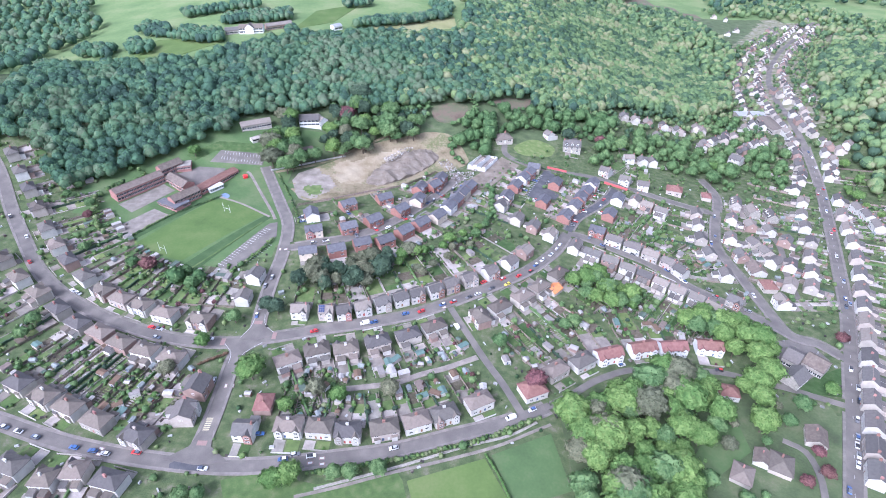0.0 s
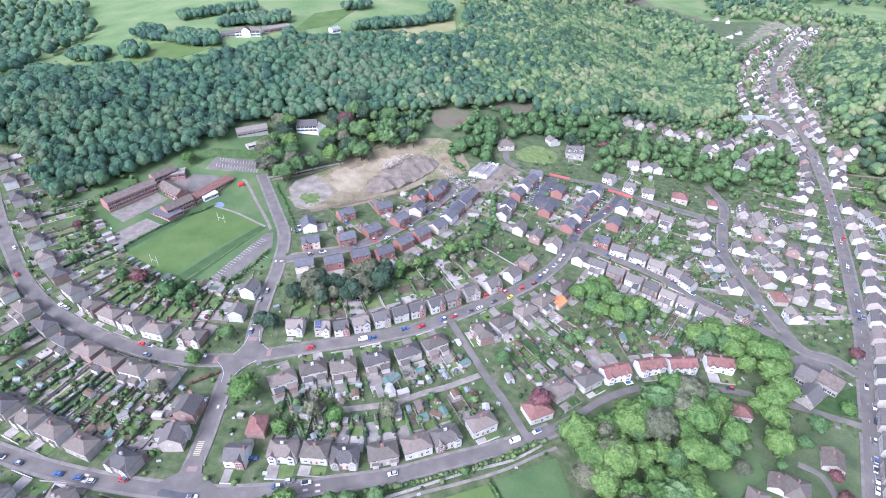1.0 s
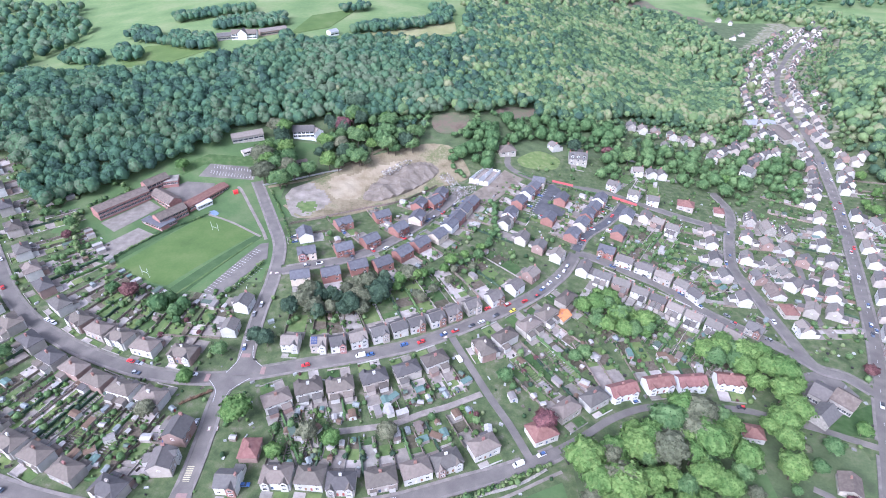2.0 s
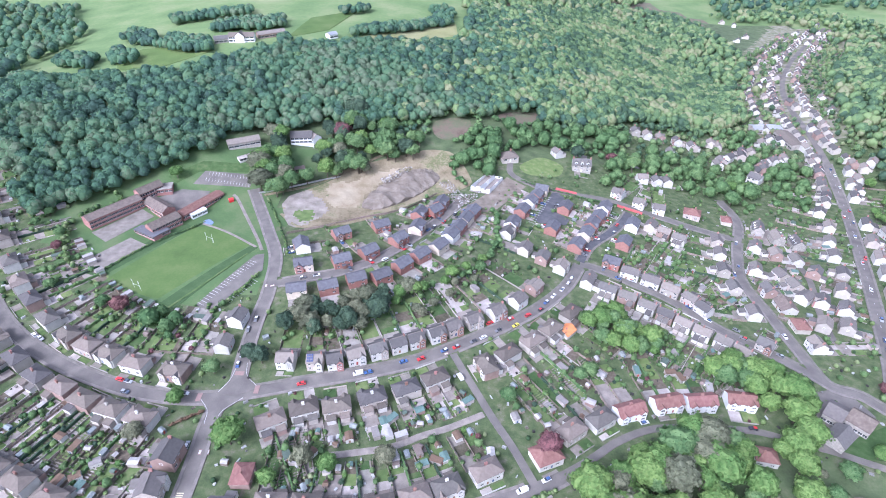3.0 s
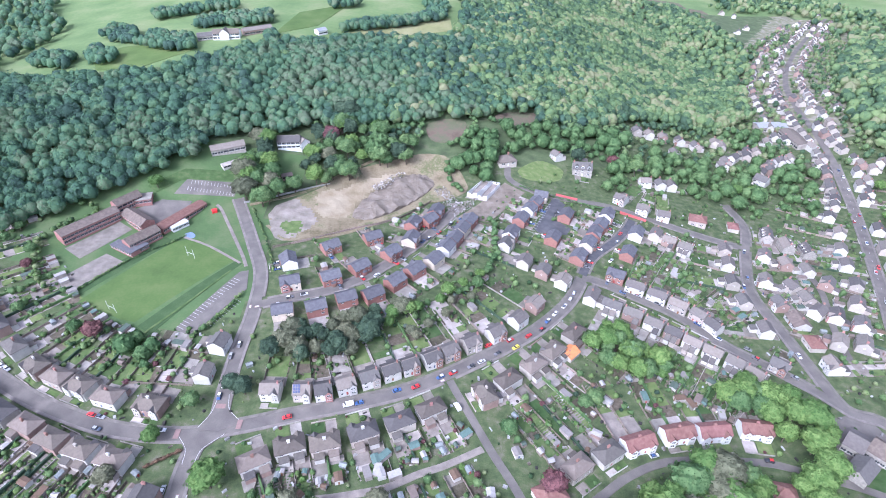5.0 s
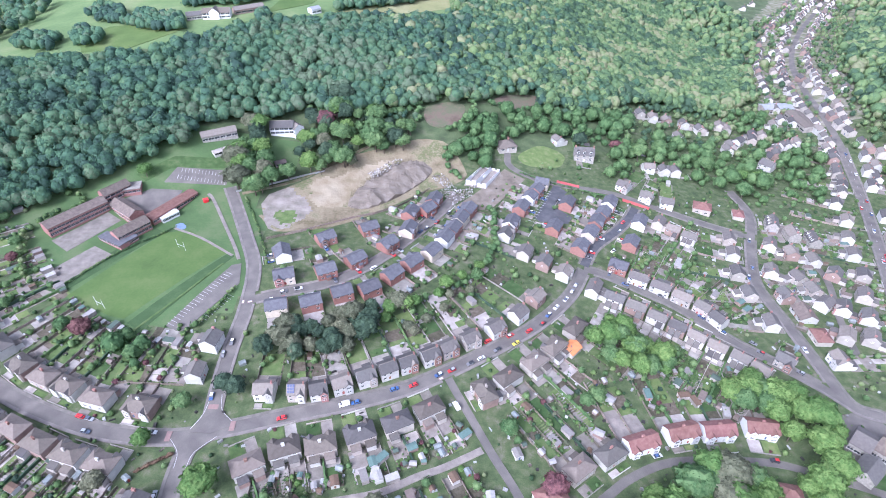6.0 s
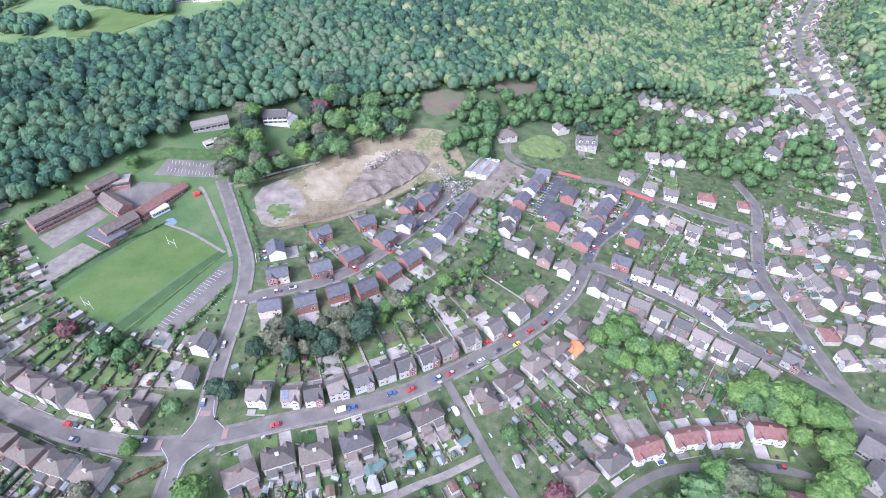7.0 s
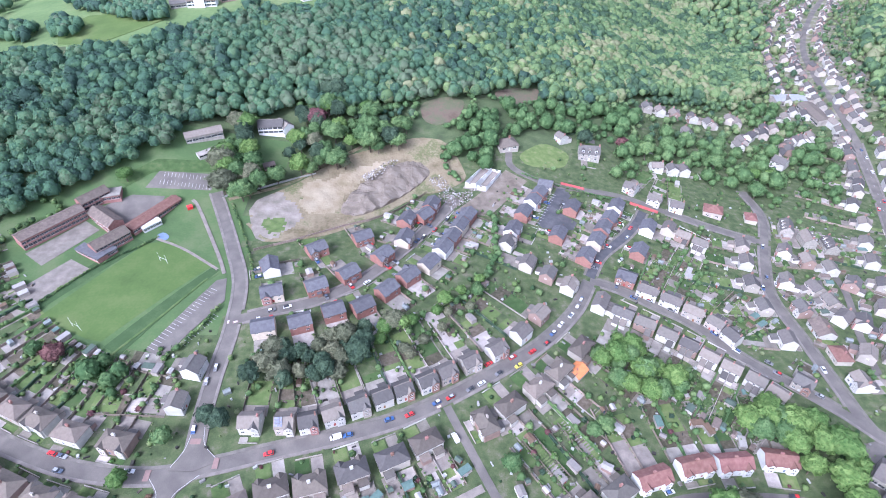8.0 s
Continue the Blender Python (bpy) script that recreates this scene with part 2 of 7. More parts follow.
M_HEATH = mat("bracken", [(0.115, 0.085, 0.062), (0.150, 0.115, 0.085), (0.110, 0.122, 0.068), (0.180, 0.135, 0.100)], 0.95, 0.06, 0.5, 0.3)
M_CAR = mat("car_paint", [(0.6, 0.6, 0.61), (0.75, 0.75, 0.75), (0.03, 0.03, 0.035), (0.35, 0.36, 0.38), (0.08, 0.1, 0.14), (0.5, 0.03, 0.03), (0.75, 0.75, 0.75), (0.05, 0.10, 0.24), (0.15, 0.15, 0.16)], 0.3, 1, 5, choice=True, spec=0.6)
M_RED = mat("red_paint", [(0.5, 0.02, 0.025), (0.6, 0.04, 0.04)], 0.35, 1, 5, spec=0.6)
M_HOARD = mat("red_hoarding", [(0.38, 0.09, 0.09), (0.46, 0.12, 0.12)], 0.6, 0.6, 5)
M_BLUE = mat("blue_paint", [(0.04, 0.10, 0.26), (0.06, 0.14, 0.34)], 0.35, 1, 5, spec=0.6)
M_PLAY = mat("faded_blue_rubber", [(0.14, 0.19, 0.30), (0.19, 0.25, 0.36)], 0.9, 0.8, 5)
M_YEL = mat("yellow_paint", [(0.65, 0.55, 0.04), (0.75, 0.62, 0.08)], 0.35, 1, 5, spec=0.6)
M_BLACK = mat("rubber", [(0.02, 0.02, 0.02), (0.035, 0.035, 0.035)], 0.9, 1, 5)
M_METAL = mat("grey_metal", [(0.4, 0.4, 0.41), (0.5, 0.5, 0.51)], 0.5, 1, 5, metal=0.6)
M_SOLAR = mat("solar_glass", [(0.02, 0.03, 0.09), (0.03, 0.05, 0.14)], 0.15, 1, 5, spec=0.8)


# ---- the lie of the land ----
KX = np.array((-480, -330, -200, -100, 0, 110, 230, 360, 560.0))
KY = np.array((60, 140, 220, 300, 370, 420, 470, 540, 640, 800, 1050.0))
NEAR = [
    (9.3, 6.6, 3.7, 0.2, -4, -8.6, -13.3, -17.2, -22.2),
    (19.1, 10.8, 3.4, -0.8, -5.6, -11.6, -15.4, -16.9, -19.1),
    (29.5, 15.2, 2.9, 0.6, -5.6, -14.8, -16.4, -16.2, -16.6),
    (41.2, 19.4, 8.9, 12.6, 3, -13.3, -22.8, -17.8, -15.4),
    (53.7, 29.8, 6.9, 5.8, -0.1, -9.2, -27.6, -27.6, -15.8),
    (57.9, 49.8, 32.3, 6.6, -2.8, -4, -25.9, -36.3, -12.5),
]
FAR = [
    (49.7, 52.9, 42.7, 21.6, 14.1, -6.3, -27.2, -40, 2.6),
    (32.3, 50.4, 58.3, 45.5, 27.7, 7.3, -28.1, -39.2, 23.9),
    (21.6, 48, 61.6, 55.2, 37.2, 16.7, -20.1, -44.3, 21.1),
    (31.1, 51.8, 59.6, 59, 53.6, 35.6, -16.5, -76.8, -27.1),
    (50.1, 55.9, 58.7, 59.7, 56.1, 41.8, 10.2, -29.9, -67.1),
]
KZ = np.array(NEAR + FAR)


def height(x, y):
    """Height of the ground at x, y (arrays or numbers): valley floor, terraced hillside, wooded ridge and plateau."""
    u = np.interp(np.atleast_1d(x), KX, np.arange(len(KX)))
    v = np.interp(np.atleast_1d(y), KY, np.arange(len(KY)))
    wx = np.exp(-(u[:, None] - np.arange(len(KX))) ** 2 / 0.6)
    wy = np.exp(-(v[:, None] - np.arange(len(KY))) ** 2 / 0.6)
    wx /= wx.sum(1, keepdims=True)
    wy /= wy.sum(1, keepdims=True)
    return np.einsum("ij,jk,ik->i", wy, KZ, wx)


def gz(x, y):
    return float(height(x, y)[0])


def mesh_object(name, verts, faces, material, parent=None, smooth=False):
    me = bpy.data.meshes.new(name)
    me.from_pydata([tuple(v) for v in verts], [], [tuple(f) for f in faces])
    if material:
        me.materials.append(material)
    if smooth:
        me.shade_smooth()
    me.update()
    ob = new(name, me)
    ob.parent = parent
    return ob


def part(name, bm, material, parent, label="", smooth=False):
    """Links a bmesh as one mesh object under a thing or a part."""
    me = bpy.data.meshes.new(name)
    bm.to_mesh(me)
    bm.free()
    me.materials.append(material)
    if smooth:
        me.shade_smooth()
    ob = new(name, me)
    ob.parent = parent
    if label:
        ob["label"] = label
    return ob


def axis(a, b, step, far):
    mid = list(np.arange(a, b + 1, step))
    out, s = [b], step
    while out[-1] < far:
        s *= 1.35
        out.append(out[-1] + s)
    lo, s = [a], step
    while lo[-1] > -far:
        s *= 1.35
        lo.append(lo[-1] - s)
    return np.array(sorted(set(lo + mid + out)))


def grid_mesh(name, xs, ys, zf, material):
    X, Y = np.meshgrid(xs, ys)
    Z = zf(X.ravel(), Y.ravel())
    V = np.stack([X.ravel(), Y.ravel(), Z], 1)
    nx, ny = len(xs), len(ys)
    i = (np.arange(ny - 1)[:, None] * nx + np.arange(nx - 1)).ravel()
    F = np.stack([i, i + 1, i + 1 + nx, i + nx], 1)
    return mesh_object(name, V.tolist(), F.tolist(), material, smooth=True)


ground = tagged(grid_mesh("ground", axis(-460, 720, 6.0, 4300), axis(40, 1100, 6.0, 4300), height, M_GROUND),
                "rough green hillside and valley floor", "ground", kind="structure")


def inside(poly, x, y):
    """Even-odd test of arrays x, y against a polygon."""
    c = np.zeros(len(x), bool)
    n = len(poly)
    for i in range(n):
        (x0, y0), (x1, y1) = poly[i], poly[i - 1]
        with np.errstate(divide="ignore", invalid="ignore"):
            c ^= ((y0 > y) != (y1 > y)) & (x < (x1 - x0) * (y - y0) / (y1 - y0) + x0)
    return c


def rounded(poly, n=3):
    """A polygon with its corners cut round."""
    for _ in range(n):
        out = []
        for i in range(len(poly)):
            a, b = np.array(poly[i]), np.array(poly[(i + 1) % len(poly)])
            out += [tuple(a * 0.8 + b * 0.2), tuple(a * 0.2 + b * 0.8)]
        poly = out
    return poly


def patch(name, poly, lift, material, label, category, step=4.0, kind="structure", skirt=0.3, round_n=0, bumps=0.0, dome=0.0):
    """A surface lying on the land inside a polygon, cut exactly along its outline."""
    if round_n:
        poly = rounded(poly, round_n)
    xs = [p[0] for p in poly]
    ys = [p[1] for p in poly]
    bm = bmesh.new()
    f = bm.faces.new([bm.verts.new((x, y, 0)) for x, y in poly])
    if f.normal.z < 0 or sum(poly[i - 1][0] * p[1] - p[0] * poly[i - 1][1] for i, p in enumerate(poly)) < 0:
        bmesh.ops.reverse_faces(bm, faces=[f])
    for lo, hi, ax in ((min(xs), max(xs), 0), (min(ys), max(ys), 1)):
        k = max(1, int((hi - lo) / step))
        for j in range(1, k):
            co, no = [0, 0, 0], [0, 0, 0]
            co[ax], no[ax] = lo + (hi - lo) * j / k, 1
            bmesh.ops.bisect_plane(bm, geom=bm.verts[:] + bm.edges[:] + bm.faces[:], plane_co=co, plane_no=no)
    edge = [e for e in bm.edges if e.is_boundary]
    ret = bmesh.ops.extrude_edge_only(bm, edges=edge)
    low = {v for v in ret["geom"] if isinstance(v, bmesh.types.BMVert)}
    co = np.array([v.co[:] for v in bm.verts])
    z = height(co[:, 0], co[:, 1])
    for v, zz in zip(bm.verts, z):
        b = bumps * noise.fractal(Vector((v.co.x * 0.05, v.co.y * 0.05, 3)), 1.0, 2.0, 4) if bumps else 0
        if dome and v not in low:
            e = min((Vector((v.co.x, v.co.y)) - Vector(q)).length for q in poly)
            b += dome * min(1.0, e / 12.0) ** 0.8 * (0.75 + 0.35 * noise.noise(Vector((v.co.x * 0.09, v.co.y * 0.09, 1))))
        v.co.z = zz - skirt if v in low else zz + lift + max(0, b)
    bmesh.ops.recalc_face_normals(bm, faces=bm.faces[:])
    ob = part(name, bm, material, None)
    return tagged(ob, label, category, kind=kind)


# ---- roads ----
ROADS = []          # (points every 3 m, half width)


def smooth_line(pts, step=3.0):
    """A Catmull-Rom line through the points, sampled about every step metres."""
    P = [np.array(p, float) for p in pts]
    P = [2 * P[0] - P[1]] + P + [2 * P[-1] - P[-2]]
    out = []
    for i in range(1, len(P) - 2):
        n = max(1, int(np.linalg.norm(P[i + 1] - P[i]) / step))
        for k in range(n):
            t = k / n
            out.append(0.5 * (2 * P[i] + (P[i + 1] - P[i - 1]) * t + (2 * P[i - 1] - 5 * P[i] + 4 * P[i + 1] - P[i + 2]) * t * t
                              + (3 * P[i] - P[i - 1] - 3 * P[i + 1] + P[i + 2]) * t ** 3))
    out.append(P[-2])
    return np.array(out)


def normals(line):
    d = np.gradient(line, axis=0)
    d /= np.linalg.norm(d, axis=1, keepdims=True) + 1e-9
    return np.stack([-d[:, 1], d[:, 0]], 1)


def strip(name, line, offs, lifts, material, keep=None):
    """A band along a line: offs and lifts give its cross-section."""
    nrm = normals(line)
    k = len(offs)
    V = []
    cols = [line + nrm * o for o in offs]
    zs = [height(c[:, 0], c[:, 1]) + l for c, l in zip(cols, lifts)]
    for i in range(len(line)):
        for c, z in zip(cols, zs):
            V.append((c[i, 0], c[i, 1], z[i]))
    F = []
    for i in range(len(line) - 1):
        if keep is not None and not (keep[i] and keep[i + 1]):
            continue
        F += [(i * k + j + 1, i * k + j, (i + 1) * k + j, (i + 1) * k + j + 1) for j in range(k - 1)]
    return mesh_object(name, V, F, material)


def road(width, pts, material=None, pavement=True, label="worn grey asphalt residential street"):
    line = smooth_line(pts)
    ROADS.append((line, width / 2, pavement))
    i = len(ROADS)
    ob = strip("road", line, (-width / 2 - 0.1, -width / 2, 0, width / 2, width / 2 + 0.1), [-0.3] + [0.2 + 0.006 * i] * 3 + [-0.3], material or M_ROAD)
    return tagged(ob, label, "road", kind="structure")


def road_gap(x, y, skip=-1):
    """Distance from points to the nearest edge of any road but one."""
    best = np.full(len(x), 1e9)
    for i, (line, hw, _) in enumerate(ROADS):
        if i != skip:
            d = np.sqrt((x[:, None] - line[None, :, 0]) ** 2 + (y[:, None] - line[None, :, 1]) ** 2).min(1) - hw
            best = np.minimum(best, d)
    return best


def pavements():
    for i, (line, hw, pav) in enumerate(ROADS):
        if not pav:
            continue
        n = normals(line)
        for s in (-1, 1):
            mid = line + n * s * (hw + 0.8)
            keep = road_gap(mid[:, 0], mid[:, 1], i) > 0.6
            o = (hw, hw + 0.02, hw + 1.4, hw + 1.45)
            l = (0.1, 0.36, 0.38, -0.3)
            if s < 0:
                o, l = tuple(-v for v in reversed(o)), tuple(reversed(l))
            tagged(strip("pavement", line, o, l, M_KERB, keep), "pale concrete pavement with a kerb", "pavement", kind="structure")


def nearest_road(x, y):
    best = None
    for line, hw, _ in ROADS:
        d = np.hypot(line[:, 0] - x, line[:, 1] - y)
        k = int(d.argmin())
        if best is None or d[k] < best[0]:
            t = line[min(k + 1, len(line) - 1)] - line[max(k - 1, 0)]
            best = (d[k], line[k], t / (np.linalg.norm(t) + 1e-9))
    return best


road(5.8, [(-216.5, 166), (-197.8, 160.3), (-168.1, 151.3), (-141.2, 145.7), (-116, 142.3), (-91.8, 140.9), (-68.5, 142.7), (-45.1, 146.8), (-21, 151.4), (4.1, 159.8), (25.4, 166.9), (45.1, 175.1), (50.5, 178.2)])
road(5.8, [(-351, 396.8), (-315, 356.9), (-287.4, 320.2), (-260.3, 287.7), (-238.3, 263), (-216.1, 245.3), (-190.4, 231), (-164.5, 220.6), (-141, 214), (-113.9, 212), (-91.4, 216.5), (-68.6, 222.9), (-41.9, 230.1), (-17.3, 238.5), (5.3, 250.4), (29.6, 265.9), (52.5, 282.9), (74.6, 306.8), (88.7, 331.1)])
road(5.2, [(88.9, 332.6), (104.1, 326.7), (123.3, 314.7), (139.6, 303.2), (158.6, 280.7), (177.1, 263.8), (191.4, 249.4), (200.6, 237.5)])
road(5.4, [(229.7, 443.8), (229.6, 408.6), (209.5, 363.2), (197.7, 329.9), (198.5, 295.2), (199, 264.9), (200.6, 237.5), (214, 229.2), (222.9, 215.8)])
road(6.4, [(163.8, 114.9), (175.4, 134.1), (199.1, 173.6), (223.5, 215.8), (245.9, 254.8), (270.4, 304), (298.6, 360.4), (339.4, 445.3), (366.3, 522.3)])
road(5.6, [(-99.4, 215.3), (-101, 236), (-101.1, 258.3), (-100, 283.5), (-103.3, 314.4), (-115.9, 345.8), (-130.8, 378.5), (-138.7, 394.8)])
road(5.4, [(-99.8, 289.1), (-81.2, 296.1), (-60.7, 304.3), (-40, 320.9), (-18.1, 349.8), (2.6, 384.1), (14.2, 405)])
road(5.5, [(89.3, 334.9), (100.1, 353.9), (119.1, 372.9), (132.8, 389.3), (140.4, 401.6)], M_ROAD2, label="dark new asphalt estate road")
road(4, [(88.6, 420.8), (79.3, 402.6), (69.5, 383.3)], M_ROAD2, pavement=False, label="dark new asphalt estate road")
road(5.6, [(-106.4, 142.1), (-105.6, 162.2), (-105.9, 181.7), (-106.6, 199.6), (-104.6, 212.8)])
road(3.8, [(4.3, 245.7), (14.3, 224.5), (22.6, 206.7), (30.2, 191.9), (38, 173.1)], pavement=False, label="narrow grey asphalt lane")
road(3.2, [(-52.1, 183.9), (-40, 185.9), (-23.6, 189.7), (-9.8, 196.3), (1.7, 200.8), (18.2, 209.2)], M_PAVE, pavement=False, label="pale concrete back lane behind the gardens")
road(5, [(157.2, 404.4), (185.9, 393.1), (219.4, 381.4)])
road(5, [(54.4, 458.4), (55.8, 440.5), (83.6, 423.8), (127.9, 416.9), (157.2, 404.4)], pavement=False, label="narrow grey asphalt lane")
road(3.8, [(48.2, 177.3), (63.8, 186.7), (80.7, 198.2), (100.7, 206), (125.3, 207.1), (147.6, 205.8), (164.7, 200.2), (179.7, 194.8), (191.4, 189.3), (204.5, 183.4)], pavement=False, label="narrow grey asphalt lane")
road(6, [(365, 517.6), (383.2, 584.7), (403.9, 656.1), (454.6, 775.8), (523, 890.1), (644.2, 1055.7), (732.9, 1162.3)], pavement=False, label="narrow grey asphalt lane")
road(4, [(249.2, 359.7), (245.6, 333.4), (232.2, 299), (224.3, 270.2)], pavement=False, label="narrow grey asphalt lane")
pavements()


# ---- houses ----
def box(bm, x0, x1, y0, y1, z0, z1):
    v = [bm.verts.new((x, y, z)) for z in (z0, z1) for x, y in ((x0, y0), (x1, y0), (x1, y1), (x0, y1))]
    for f in ((3, 2, 1, 0), (4, 5, 6, 7), (0, 1, 5, 4), (1, 2, 6, 5), (2, 3, 7, 6), (3, 0, 4, 7)):
        bm.faces.new([v[i] for i in f])
    return v


def pierced(bm, o, u, n, width, z0, z1, holes, thick=0.3):
    """A wall panel from o along u, outward normal n, with real openings (a, b, c, d) through its thickness."""
    o, u, n = Vector(o), Vector(u), Vector(n)
    us = sorted({0, width, *[h[0] for h in holes], *[h[1] for h in holes]})
    zs = sorted({z0, z1, *[h[2] for h in holes], *[h[3] for h in holes]})

    def P(a, z, d=0):
        return bm.verts.new(o + u * a + Vector((0, 0, z)) - n * d)
    for a, b in zip(us, us[1:]):
        for c, d in zip(zs, zs[1:]):
            if any(h[0] <= a and b <= h[1] and h[2] <= c and d <= h[3] for h in holes):
                continue
            bm.faces.new([P(a, c), P(b, c), P(b, d), P(a, d)])
    for a, b, c, d in holes:
        for (p, q), (r, s) in (((a, c), (b, c)), ((b, c), (b, d)), ((b, d), (a, d)), ((a, d), (a, c))):
            bm.faces.new([P(p, q, thick), P(r, s, thick), P(r, s), P(p, q)])


def shell(w, d, h, holes_front, holes_back, gable=0.0, base=-1.6):
    """Outer walls of a house: front faces -y. gable: height of the end gables above the eaves."""
    bm = bmesh.new()
    pierced(bm, (-w / 2, -d / 2, 0), (1, 0, 0), (0, -1, 0), w, base, h, holes_front)
    pierced(bm, (w / 2, d / 2, 0), (-1, 0, 0), (0, 1, 0), w, base, h, holes_back)
    for s in (-1, 1):
        v = [(s * w / 2, -d / 2, base), (s * w / 2, d / 2, base), (s * w / 2, d / 2, h), (s * w / 2, -d / 2, h)]
        if gable:
            v.insert(3, (s * w / 2, 0, h + gable))
        vs = [bm.verts.new(p) for p in v]
        bm.faces.new(vs if s > 0 else vs[::-1])
    return bm


def gable_roof(bm, w, d, h, rise, over=0.35, th=0.18, y=0.0, x=0.0, along_x=True):
    """Two sloping slabs with thickness and eaves."""
    k = rise / (d / 2)
    e = d / 2 + over
    W = w / 2 + over * 0.6
    prof = [(-e, h - over * k), (0, h + rise), (e, h - over * k), (e, h - over * k + th), (0, h + rise + th), (-e, h - over * k + th)]
    ends = []
    for s in (-W, W):
        ends.append([bm.verts.new((x + s, y + a, z) if along_x else (x + a, y + s, z)) for a, z in prof])
    A, B = ends
    for i in range(6):
        j = (i + 1) % 6
        bm.faces.new([A[i], A[j], B[j], B[i]])
    bm.faces.new([A[0], A[5], A[4], A[1]])
    bm.faces.new([A[1], A[4], A[3], A[2]])
    bm.faces.new([B[1], B[4], B[5], B[0]])
    bm.faces.new([B[2], B[3], B[4], B[1]])
    bmesh.ops.recalc_face_normals(bm, faces=bm.faces[:])


def hip_roof(bm, w, d, h, rise, over=0.4, th=0.15, x=0.0, y=0.0):
    a, b = w / 2 + over, d / 2 + over
    r = max(0.02, a - b)
    k = h - over * rise / (d / 2)
    lo = [bm.verts.new((x + p, y + q, k)) for p, q in ((-a, -b), (a, -b), (a, b), (-a, b))]
    up = [bm.verts.new((x + p, y + q, k + th)) for p, q in ((-a, -b), (a, -b), (a, b), (-a, b))]
    t = [bm.verts.new((x - r, y, h + rise)), bm.verts.new((x + r, y, h + rise))]
    bm.faces.new(lo[::-1])
    for i in range(4):
        j = (i + 1) % 4
        bm.faces.new([lo[i], lo[j], up[j], up[i]])
    bm.faces.new([up[0], up[1], t[1], t[0]])
    bm.faces.new([up[1], up[2], t[1]])
    bm.faces.new([up[2], up[3], t[0], t[1]])
    bm.faces.new([up[3], up[0], t[0]])
    bmesh.ops.recalc_face_normals(bm, faces=bm.faces[:])


def ridge_tiles(parent, x0, x1, z, material, y=0.0):
    bm = bmesh.new()
    box(bm, x0, x1, y - 0.16, y + 0.16, z - 0.08, z + 0.14)
    return part("ridge", bm, material, parent)


def sash(bm, a, b, c, d, y, s, back=0.1):
    """One window in one piece: outer frame, centre bar and two panes set in; faces -y where s is -1. Panes take the second material."""
    t, m = 0.09, (a + b) / 2
    y1 = y - s * back

    def V(x, z, yy):
        return bm.verts.new((x, yy, z))
    X = (a, a + t, m - t / 2, m + t / 2, b - t, b)
    Z = (c, c + t, d - t, d)
    g = [[V(x, z, y) for x in X] for z in Z]
    for j in range(3):
        for i in range(5):
            if j == 1 and i in (1, 3):
                q = [V(X[i + k], Z[j + l], y - s * 0.05) for k, l in ((0, 0), (1, 0), (1, 1), (0, 1))]
                o = [g[j][i], g[j][i + 1], g[j + 1][i + 1], g[j + 1][i]]
                for k in range(4):
                    bm.faces.new([o[k], o[(k + 1) % 4], q[(k + 1) % 4], q[k]])
                bm.faces.new(q).material_index = 1
            else:
                bm.faces.new([g[j][i], g[j][i + 1], g[j + 1][i + 1], g[j + 1][i]])
    rim = [g[0][i] for i in range(6)] + [g[j][5] for j in (1, 2, 3)] + [g[3][i] for i in (4, 3, 2, 1, 0)] + [g[2][0], g[1][0]]
    low = [V(v.co.x, v.co.z, y1) for v in rim]
    for k in range(len(rim)):
        n = (k + 1) % len(rim)
        bm.faces.new([rim[n], rim[k], low[k], low[n]])
    bm.faces.new(low)
    bmesh.ops.recalc_face_normals(bm, faces=bm.faces[:])


def window(parent, a, b, c, d, y, front=True):
    """A window set back in an opening of a front (-y) or back wall."""
    s = -1 if front else 1
    bm = bmesh.new()
    sash(bm, a, b, c, d, y - s * 0.12, s)
    w = part("window", bm, M_PURE, parent)
    w.data.materials.append(M_GLASS)
    return w


def chimney(parent, x, y, z0, z1, material, sx=0.9, sy=0.55):
    bm = bmesh.new()
    box(bm, x - sx / 2, x + sx / 2, y - sy / 2, y + sy / 2, z0, z1)
    box(bm, x - sx / 2 - 0.08, x + sx / 2 + 0.08, y - sy / 2 - 0.08, y + sy / 2 + 0.08, z1, z1 + 0.15)
    for dx in (-sx / 4, sx / 4):
        bmesh.ops.create_cone(bm, cap_ends=True, segments=6, radius1=0.14, radius2=0.1, depth=0.45, matrix=Matrix.Translation((x + dx, y, z1 + 0.37)))
    part("chimney", bm, material, parent)


def door(parent, x, y, front=True, z=0.0):
    s = -1 if front else 1
    bm = bmesh.new()
    box(bm, x - 0.47, x + 0.47, *sorted((y - s * 0.12, y - s * 0.2)), z, z + 2.08)
    part("door", bm, M_DOOR, parent)


def holes_of(w, xs_up, xs_down, door_x, ww=1.5, mirror=False, up=True):
    """Openings of one long wall in its own run; mirrored for the back wall, which runs the other way."""
    H, W = [], []
    for x in xs_down:
        W.append((x - ww / 2, x + ww / 2, 0.9, 2.2))
    if up:
        for x in xs_up:
            W.append((x - ww / 2, x + ww / 2, 3.5, 4.7))
    for x in door_x:
        H.append((x - 0.47, x + 0.47, 0.0, 2.08))
    run = []
    for a, b, c, d in W + H:
        run.append((w / 2 - b, w / 2 - a, c, d) if mirror else (a + w / 2, b + w / 2, c, d))
    return W, run


def fit_openings(parent, W, doors, y, front):
    if not W:
        return
    for a, b, c, d in W:
        window(parent, a, b, c, d, y, front)
    for x in doors:
        door(parent, x, y, front)


